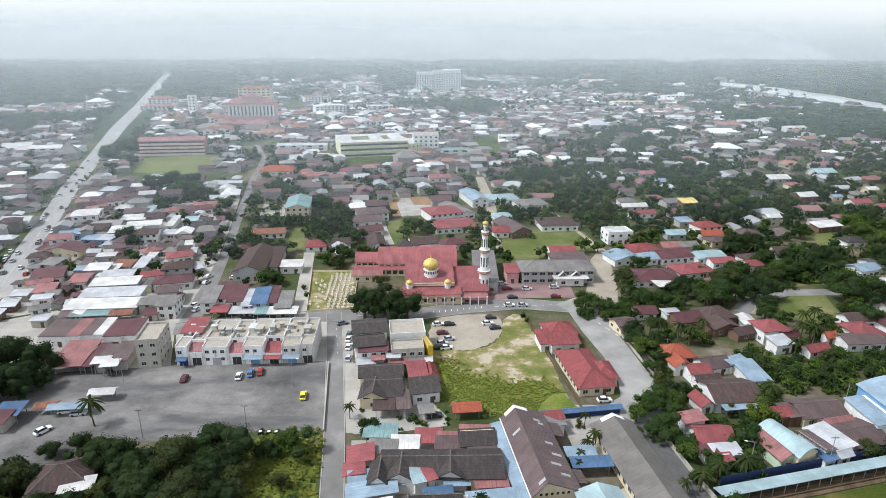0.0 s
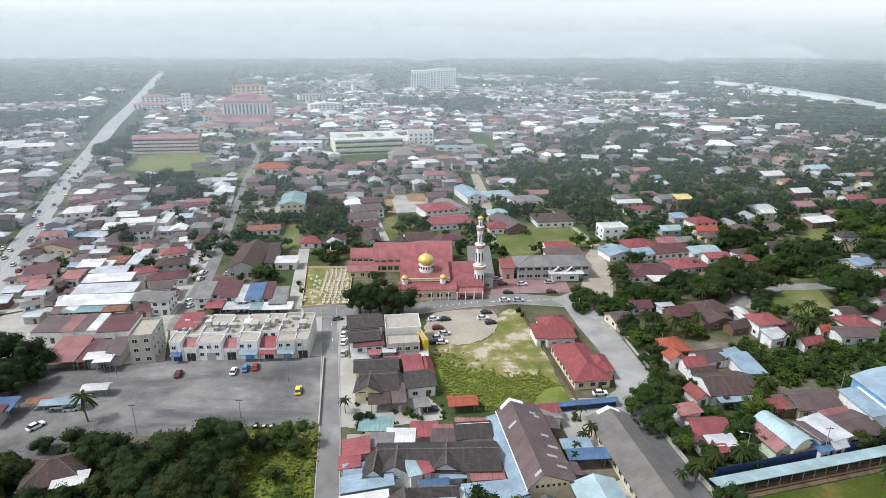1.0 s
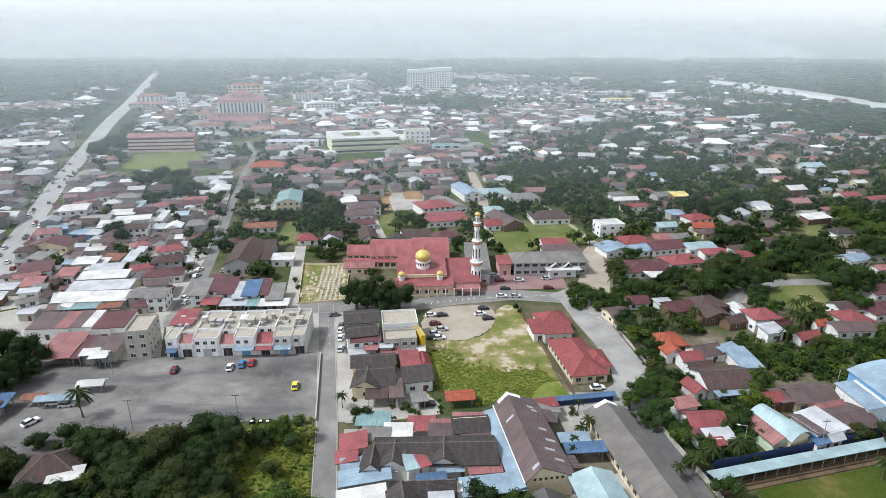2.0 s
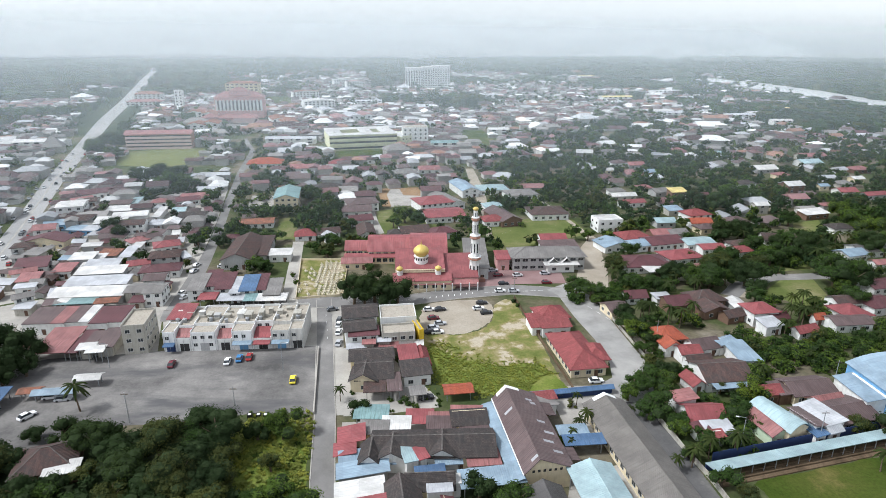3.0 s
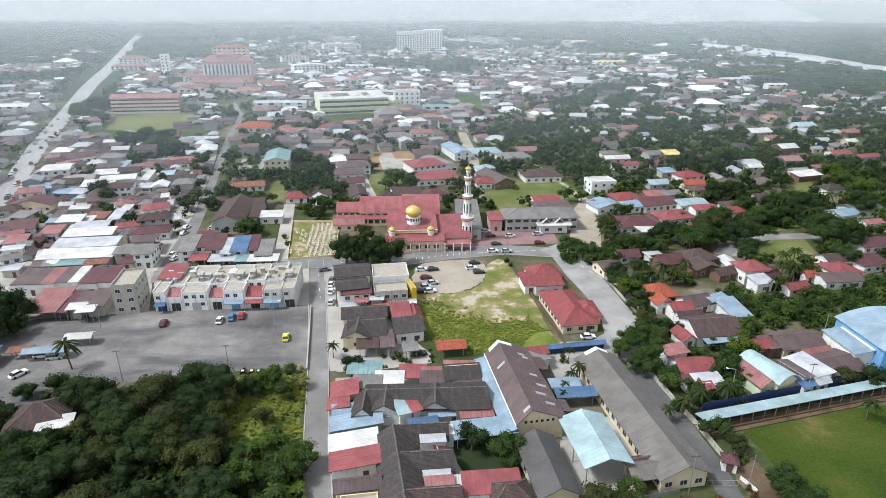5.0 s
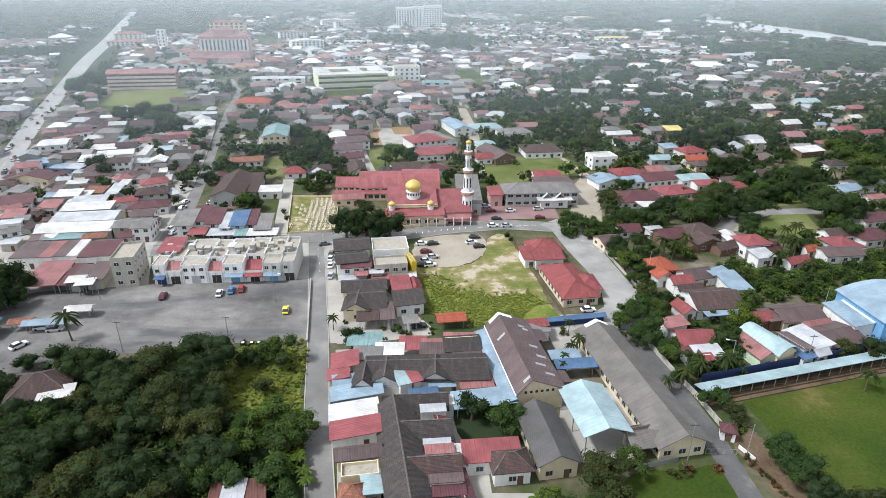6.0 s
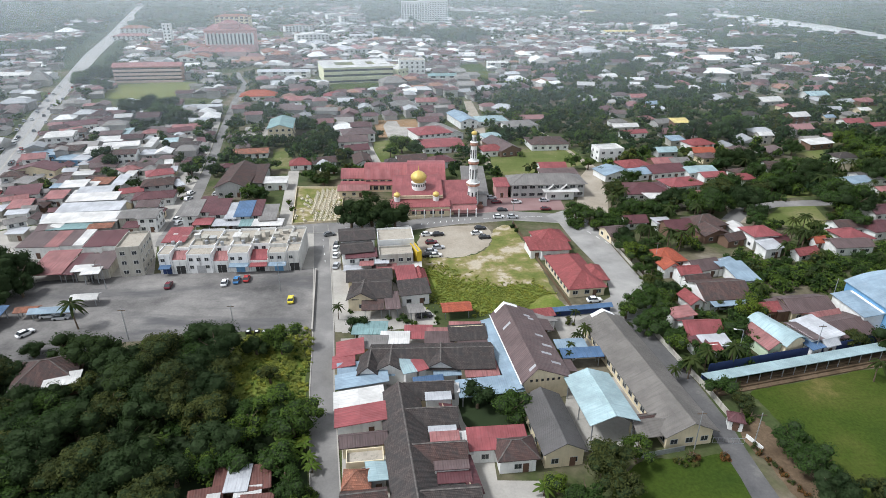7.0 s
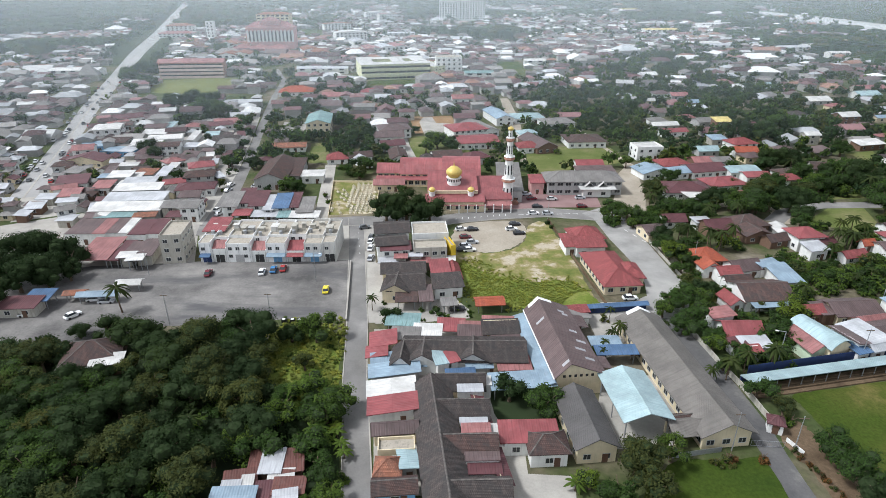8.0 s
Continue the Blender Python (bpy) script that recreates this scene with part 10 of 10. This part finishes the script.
house(-33.3, 345.4, 7.0, 4.3, 8, 3.4, 0.9, 'hip', 'white', 'white', name='house', sides='f', spacing=4.0, door=False, whole=True)
house(-25.9, 458.3, 9.0, 5.6, 8, 3.4, 1.2, 'gable_x', 'dark', 'white', name='house', sides='f', spacing=4.0, door=False, whole=True)
house(-22.5, 305.8, 16.0, 9.9, 8, 3.4, 2.1, 'gable_x', 'brown', 'white', name='house', sides='f', spacing=4.0, door=False, whole=True)
keep(150.0, 200.5, 4.5)
keep(166.0, 203.5, 5.0)
keep(176.0, 203.5, 5.0)
keep(153.3, 207.5, 6.0)
keep(155.3, 203.0, 6.0)
keep(156.8, 197.9, 6.0)
keep(158.6, 193.7, 6.0)
keep(160.4, 189.6, 6.0)
keep(161.1, 184.0, 6.0)
keep(161.8, 178.7, 6.0)
tree(140.1, 199.7, 'dark', 13.0)
keep(140.1, 199.7, 2.1)
tree(185.8, 230.5, 'dark', 15.0)
keep(185.8, 230.5, 2.4)
tree(179.2, 199.3, 'mid', 17.0)
keep(179.2, 199.3, 2.7)
tree(139.9, 217.9, 'mid', 13.0)
keep(139.9, 217.9, 2.1)
tree(125.1, 197.5, 'mid', 13.0)
keep(125.1, 197.5, 2.1)
tree(159.7, 256.1, 'dark', 13.0)
keep(159.7, 256.1, 2.1)
tree(162.5, 237.1, 'mid', 11.0)
keep(162.5, 237.1, 1.8)
tree(118.4, 201.6, 'mid', 11.0)
keep(118.4, 201.6, 1.8)
tree(109.9, 204.4, 'dark', 9.0)
keep(109.9, 204.4, 1.4)
tree(215.9, 235.4, 'dark', 13.0)
keep(215.9, 235.4, 2.1)
tree(180.3, 242.8, 'mid', 11.0)
keep(180.3, 242.8, 1.8)
tree(163.7, 226.1, 'bright', 9.0)
keep(163.7, 226.1, 1.4)
tree(169.7, 178.8, 'mid', 10.0)
keep(169.7, 178.8, 1.6)
tree(172.3, 191.4, 'bright', 8.0)
keep(172.3, 191.4, 1.3)
tree(135.2, 183.2, 'mid', 8.0)
keep(135.2, 183.2, 1.3)
thicket([(101.5, 258.1), (139.7, 266.8), (242.4, 254.7), (216.2, 168.2), (158.9, 169.7), (123.1, 175.6), (87.5, 187.1)], 120, ['mid', 'bright', 'mid', 'bright', 'mid', 'dark', 'olive', 'mid', 'palm'], 5, 9, 0.6, 10)
for k_ in range(14):          # kept clear so the school field shows in the camera's view
    for y_, x_ in ((440.0, -223.0 + 6.35 * k_), (427.6, -216.8 + 6.18 * k_), (415.8, -210.9 + 6.02 * k_)):
        keep(x_, y_, 7.0)
thicket([(-179.3, 375.0), (-141.9, 403.6), (-133.6, 395.7), (-122.9, 363.9), (-146.8, 335.7), (-166.2, 343.2)], 44, ['dark', 'dark', 'mid'], 7, 10, 0.4, 11)
grove([(-278.2, 518.4), (-290.5, 587.5), (-252.6, 533.9), (-213.3, 427.4), (-234.8, 438.9)], 9, ['dark', 'mid'], 10, 14, 0.5, 12)
thicket([(-96.5, 317.2), (-77.1, 351.9), (-27.4, 303.3), (-11.7, 260.8), (-28.7, 235.8), (-48.9, 292.2), (-77.2, 271.9)], 34, ['mid', 'dark', 'bright', 'palm', 'mid'], 4.5, 8, 0.5, 13)
thicket([(28.4, 365.9), (75.8, 401.5), (112.7, 333.0), (94.8, 298.1), (48.7, 259.4), (19.8, 260.0)], 60, ['mid', 'dark', 'bright'], 4, 7.5, 0.5, 14)
thicket([(84.4, 135.7), (111.4, 135.0), (96.6, 107.0), (78.4, 112.5)], 90, ['mid', 'dark', 'mid', 'bright'], 4, 8, 0.25, 15)
thicket([(-9.0, 152.8), (20.0, 156.0), (19.1, 116.9), (-4.3, 115.0)], 14, ['mid', 'bright'], 1.5, 2.6, 0.6, 16)


# ---- houses that fill the town ----
CLEAR = []


def blocked(x, y):
    return any(inside(x, y, p) for p in CLEAR)


for ob_ in list(bpy.data.objects):
    if ob_.name.split(".")[0] in ("field", "lawn", "car_park", "river", "school_field", "sports_court", "forecourt", "grass_plot", "yard", "cemetery_ground", "riverbank"):
        co = [v.co for v in ob_.data.vertices]
        CLEAR.append([(v.x, v.y) for v in co])

FAR_GROUPS = {}
FAR_NAMES = {"red": "pink", "dark": "maroon", "blue": "zinc", "redtile": "pink", "browntile": "brown", "aqua": "zinc", "orange": "terracotta"}


def far_house(rng, roof, x, y, w, d, rot, h, rh):
    """Add one plain house to the joined mesh of its roof colour."""
    v, wq, rq = block_arrays(x, y, w, d, radians(rot), h, rh)
    g = FAR_GROUPS.setdefault(FAR_NAMES.get(roof, roof), [[], [], [], 0])
    g[0].append(v)
    g[1] += [[i + g[3] for i in q] for q in wq + rq]
    g[2] += [0] * len(wq) + [1] * len(rq)
    g[3] += len(v)


def block_arrays(x, y, w, d, rot, h, rh):
    """Walls and a hipped roof with overhang, as plain quads."""
    c, s = math.cos(rot), math.sin(rot)
    W, D = w / 2, d / 2
    o = 0.7
    e = min(W * 0.7, D * 0.8) if (int(x * 7) % 2) else 0.0
    pts = [(-W, -D, 0), (W, -D, 0), (W, D, 0), (-W, D, 0), (-W, -D, h), (W, -D, h), (W, D, h), (-W, D, h)]
    rf = [(-W - o, -D - o, h - 0.2), (W + o, -D - o, h - 0.2), (W + o - e, 0, h + rh), (-W - o + e, 0, h + rh), (W + o, D + o, h - 0.2), (-W - o, D + o, h - 0.2)]
    v = np.array(pts + rf)
    v = np.column_stack([v[:, 0] * c - v[:, 1] * s + x, v[:, 0] * s + v[:, 1] * c + y, v[:, 2]])
    walls = [(0, 1, 5, 4), (1, 2, 6, 5), (2, 3, 7, 6), (3, 0, 4, 7)]
    roofs = [(8, 9, 10, 11), (12, 13, 11, 10), (9, 12, 10, 10), (13, 8, 11, 11)]
    return v, walls, roofs


def fill_houses(poly, n, roofs, lo, hi, rots, h=4.4, seed=3, gap=0.9, storey2=0.25):
    rng = random.Random(seed)
    xs, ys = [p[0] for p in poly], [p[1] for p in poly]
    made = 0
    for _ in range(n * 25):
        if made >= n:
            break
        x, y = rng.uniform(min(xs), max(xs)), rng.uniform(min(ys), max(ys))
        w = rng.uniform(lo, hi)
        d = w * rng.uniform(0.6, 0.95)
        if not inside(x, y, poly) or taken(x, y, w * 0.5 * gap) or on_road(x, y, w * 0.45) or blocked(x, y):
            continue
        two = rng.random() < storey2
        roof, rot, hh, rh = rng.choice(roofs), rng.choice(rots) + rng.uniform(-5, 5), h + (2.4 if two else rng.uniform(-0.4, 0.4)), d * rng.uniform(0.16, 0.24)
        made += 1
        if y > 268:
            keep(x, y, w * 0.5)
            far_house(rng, roof, x, y, w, d, rot, hh, rh)
            continue
        house(x, y, w, d, rot, hh, rh, rng.choice(["gable_x", "gable_x", "hip", "hip", "gable_y", "shed_f"]), roof, rng.choice(["white", "grey", "cream", "grey", "timber", "old"]),
              sides="f", spacing=4.0, storeys=2 if two else 1, door=False, whole=True)


fill_houses([(-215, 175), (-110, 165), (-75, 200), (-70, 330), (-130, 345), (-170, 330), (-215, 250)], 150, ["brown", "grey", "zinc", "maroon", "grey", "brown", "browntile"], 4.0, 6.5, [8, 98], 2.6, 18, 0.42, 0.0)
fill_houses([(-196, 262), (-222, 262), (-300, 420), (-340, 500), (-430, 700), (-385, 700), (-305, 520), (-250, 390)], 60, ["brown", "grey", "zinc", "maroon", "grey", "white", "brown"], 6.0, 11.0, [22, 112], 3.6, 61, 0.6, 0.4)
fill_houses([(-152, 262), (-172, 262), (-212, 370), (-262, 490), (-238, 490), (-195, 370)], 40, ["brown", "grey", "zinc", "maroon", "grey", "pink", "brown"], 6.0, 10.0, [22, 112], 3.4, 62, 0.6, 0.3)
WARM = ["maroon", "brown", "pink", "white", "browntile", "grey", "zinc", "redtile", "brown", "maroon", "dark"]
CITY = ["maroon", "brown", "grey", "zinc", "white", "maroon", "browntile", "white", "grey", "blue"]
VILLAGE = ["red", "browntile", "brown", "maroon", "zinc", "aqua", "grey", "redtile", "pink", "white"]
fill_houses([(-260, 230), (-125, 200), (-90, 260), (-130, 480), (-250, 480), (-290, 420)], 110, CITY, 8, 18, [8, 8, 98], 3.3, 11, 0.66, 0.35)
fill_houses([(-420, 330), (-250, 280), (-260, 330), (-330, 500), (-430, 560), (-560, 560)], 100, CITY, 8, 19, [25, 115], 3.3, 12, 0.66, 0.3)
fill_houses([(-110, 290), (-30, 300), (60, 330), (70, 500), (-80, 500), (-125, 470)], 80, WARM + ["aqua", "orange"], 8, 13, [8, 98, 15], 3.2, 13, 0.85, 0.3)
fill_houses([(60, 300), (140, 300), (330, 430), (360, 600), (60, 560)], 26, VILLAGE, 8, 13, [0, 20, -15, 90], 3.0, 14, 0.9, 0.12)
fill_houses([(85, 140), (150, 200), (260, 330), (330, 420), (150, 310), (95, 230)], 8, VILLAGE, 7, 12, [0, 20, -15, 90], 2.9, 15, 0.9, 0.1)
fill_houses([(-230, 150), (-130, 165), (-130, 200), (-300, 240)], 14, CITY, 9, 16, [8, 98], 3.2, 16, 0.8, 0.3)


def far_houses():
    """The far town: roofs by the thousand, one mesh for each roof colour."""
    rng = random.Random(21)
    names = ["pink", "brown", "grey", "zinc", "white", "maroon", "terracotta", "grey", "white", "maroon"]
    tries = made = 0
    while made < 3800 and tries < 60000:
        tries += 1
        y = 470 + (rng.random() ** 1.25) * 1900
        u = rng.uniform(-0.95, 0.95)
        x = 15 + u * (y + 40)
        dens = 0.95 if -0.36 < u < 0.3 else (0.8 if y > 720 and u < 0.6 else 0.3) if u > 0 else 0.62
        if u > 0.08 and y < 740:
            dens = 0.12
        if y > 1000:
            dens *= 0.3 if y < 1500 else 0.1
        patch = noise.noise(Vector((x * 0.0075, y * 0.0035, 3)))
        if rng.random() > dens * (0.8 + patch * 1.6):
            continue
        w = rng.uniform(8, 14) * (1.8 if rng.random() < 0.12 else 1) * (1 + y / 6000)
        if taken(x, y, w * 0.4) or on_road(x, y, w * 0.5 + (8 if y < 560 else 24)) or blocked(x, y):
            continue
        keep(x, y, w * 0.36)
        d = w * rng.uniform(0.5, 0.9)
        far_house(rng, rng.choice(names), x, y, w, d, rng.choice([8, 98, 20, -10]) + rng.uniform(-8, 8), rng.choice([2.8, 3.0, 3.4, 6.0]), d * rng.uniform(0.14, 0.26))
        made += 1
    for nm, (vs, qs, ids, _) in FAR_GROUPS.items():
        me = bpy.data.meshes.new("distant_houses")
        me.from_pydata(np.concatenate(vs).tolist(), [], [list(dict.fromkeys(q)) for q in qs])
        me.materials.append(FAR_WALL)
        me.materials.append(FAR_ROOF[nm])
        me.polygons.foreach_set("material_index", ids)
        tagged(new("distant_houses", me), f"distant town houses with {ROOF_WORDS[nm]} roofs", "houses", "", "stuff")


def far_roof(name, c):
    m = Mat(name, 0.7, 0.3)
    col = m.ramp(m.island(), (0.0, shade(c, 0.6)), (0.5, c), (1.0, shade(c, 1.4)))
    n = m.noise(m.world_pos(), 0.3, 3)
    return m.done(m.mix(0.5, col, m.ramp(n, (0.35, (0.75, 0.75, 0.75)), (0.65, (1.15, 1.15, 1.15))), "MULTIPLY"))


FAR_WALL = far_roof("far_plaster_walls", (0.36, 0.35, 0.33))
FAR_ROOF = {"pink": far_roof("far_red_roofs", (0.19, 0.105, 0.105)), "brown": far_roof("far_brown_roofs", (0.10, 0.075, 0.073)), "grey": far_roof("far_grey_roofs", (0.2, 0.19, 0.18)),
            "zinc": far_roof("far_zinc_roofs", (0.34, 0.35, 0.36)), "white": far_roof("far_white_roofs", (0.56, 0.56, 0.55)), "maroon": far_roof("far_maroon_roofs", (0.085, 0.050, 0.052)),
            "terracotta": far_roof("far_tile_roofs", (0.20, 0.115, 0.085))}
far_houses()


# ---- woods between the houses ----
def woods():
    rng = np.random.default_rng(9)
    py = random.Random(33)
    temps, fars = [], []
    small = ball(1)
    for k in range(8):
        v, q, i = crown_arrays(rng, 9.0, 4 + k % 2, 12, 1.8, 0.45, core=small)
        v[:, 2] -= 1.6
        temps.append((v, q, i))
    for k in range(4):
        v, q, i = crown_arrays(rng, 9.0, 2, 7, 2.8, 0.5, core=small)
        v[:, 2] -= 1.8
        fars.append((v, q, i))
    out = {(k, j): [[], [], [], 0] for k in ("mid", "dark", "bright", "olive") for j in range(4)}

    def plant(x, y, size):
        near = y < 760
        v, q, i = (temps if near else fars)[py.randrange(8 if near else 4)]
        a, k = py.uniform(0, 6.28), size / 9.0
        c, s = math.cos(a) * k, math.sin(a) * k
        w = 1.0 if near else 1.4
        vv = np.column_stack([(v[:, 0] * c - v[:, 1] * s) * w + x, (v[:, 0] * s + v[:, 1] * c) * w + y, v[:, 2] * k * py.uniform(0.85, 1.25)])
        g = out[py.choice(["mid", "mid", "dark", "dark", "dark", "bright", "olive"]), py.randrange(4)]
        g[0].append(vv)
        g[1].append(q + g[3])
        g[2].append(i)
        g[3] += len(vv)

    # the wooded village side, then the whole plain
    for want, y0, y1, power, u0, u1 in ((3000, 200, 800, 1.0, 0.08, 0.98), (1200, 215, 700, 1.0, -0.98, 0.1), (2400, 650, 1500, 1.1, -0.98, 0.98)):
        made = tries = 0
        while made < want and tries < 60000:
            tries += 1
            y = y0 + (py.random() ** power) * (y1 - y0)
            u = py.uniform(u0, u1)
            x = 15 + u * (y + 20)
            patch = -noise.noise(Vector((x * 0.0075, y * 0.0035, 3)))
            dens = 1.0 if u > 0.1 and y < 800 else 0.9 if y > 1350 or abs(u) > 0.42 else 0.55
            if py.random() > dens * (0.72 + patch * 1.5):
                continue
            size = py.uniform(5.5, 11) * (1.0 if y < 760 else 1.35 if y < 1300 else 1.9)
            if taken(x, y, size * 0.17) or on_road(x, y, size * 0.25 + (0 if y < 560 else 12)) or blocked(x, y) or y < 450 and hides(x, y, size * 0.8):
                continue
            plant(x, y, size)
            made += 1
    for (nm, _), (vs, qs, ids, _) in out.items():
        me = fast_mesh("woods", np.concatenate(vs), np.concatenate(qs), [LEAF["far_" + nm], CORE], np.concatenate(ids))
        tagged(new("woods", me), f"{WORDS[nm]} trees standing between the town houses", "trees", "", "stuff")


def far_forest():
    """The wooded plain beyond the town: thousands of rounded tree clumps, joined by leaf colour."""
    rng = random.Random(77)
    nv, nq = ball(1)
    out = {k: [[], [], 0] for k in ("mid", "dark", "olive")}
    y = 620.0
    while y < 4300:
        u = -1.0
        while u < 1.0:
            du = 0.011 * rng.uniform(0.7, 1.4)
            u += du
            x = 15 + u * (y + 20) + rng.uniform(-0.3, 0.3) * du * y
            yy = y * rng.uniform(0.99, 1.01)
            patch = -noise.noise(Vector((x * 0.0075, yy * 0.0035, 3))) + 0.5 * noise.noise(Vector((x * 0.002, yy * 0.0012, 8)))
            edge = abs(u + 0.05)
            want = -0.5 + max(0.0, (yy - 900) / 1500) * 0.8 + max(0.0, edge - 0.2) * (1.5 if u > 0 or yy > 1000 else 0.4)
            if patch + rng.uniform(-0.15, 0.15) + min(want, 0.35) < 0.05:
                continue
            size = du * y * rng.uniform(0.7, 1.05)
            if taken(x, yy, size * 0.3) or on_road(x, yy, size * 0.5 + 5) or (blocked(x, yy) or u > 0.2 and yy > 1100 and any(blocked(x * (1 + g_ * 0.06), yy * (1 + g_ * 0.06)) for g_ in range(1, 8))):
                continue
            h = rng.uniform(8, 14)
            a = rng.uniform(0, 3.14)
            jit = np.array([[rng.uniform(0.75, 1.25)] for _ in range(len(nv))])
            v = nv * jit
            c, s_ = math.cos(a) * size, math.sin(a) * size
            vv = np.column_stack([v[:, 0] * c - v[:, 1] * s_ + x, (v[:, 0] * s_ + v[:, 1] * c) * 1.5 + yy, (v[:, 2] * 0.9 + 0.35) * h])
            g = out[rng.choice(["mid", "dark", "mid", "dark", "olive"])]
            g[0].append(vv)
            g[1].append(nq + g[2])
            g[2] += len(vv)
        y *= 1.013
    for nm, (vs, qs, _) in out.items():
        v, q = np.concatenate(vs), np.concatenate(qs)
        me = fast_mesh("far_woods", v, q, [LEAF["far_" + nm]], np.zeros(len(q), int))
        tagged(new("far_woods", me), f"{WORDS[nm]} woods on the plain beyond the town", "trees", "", "stuff")


woods()
far_forest()
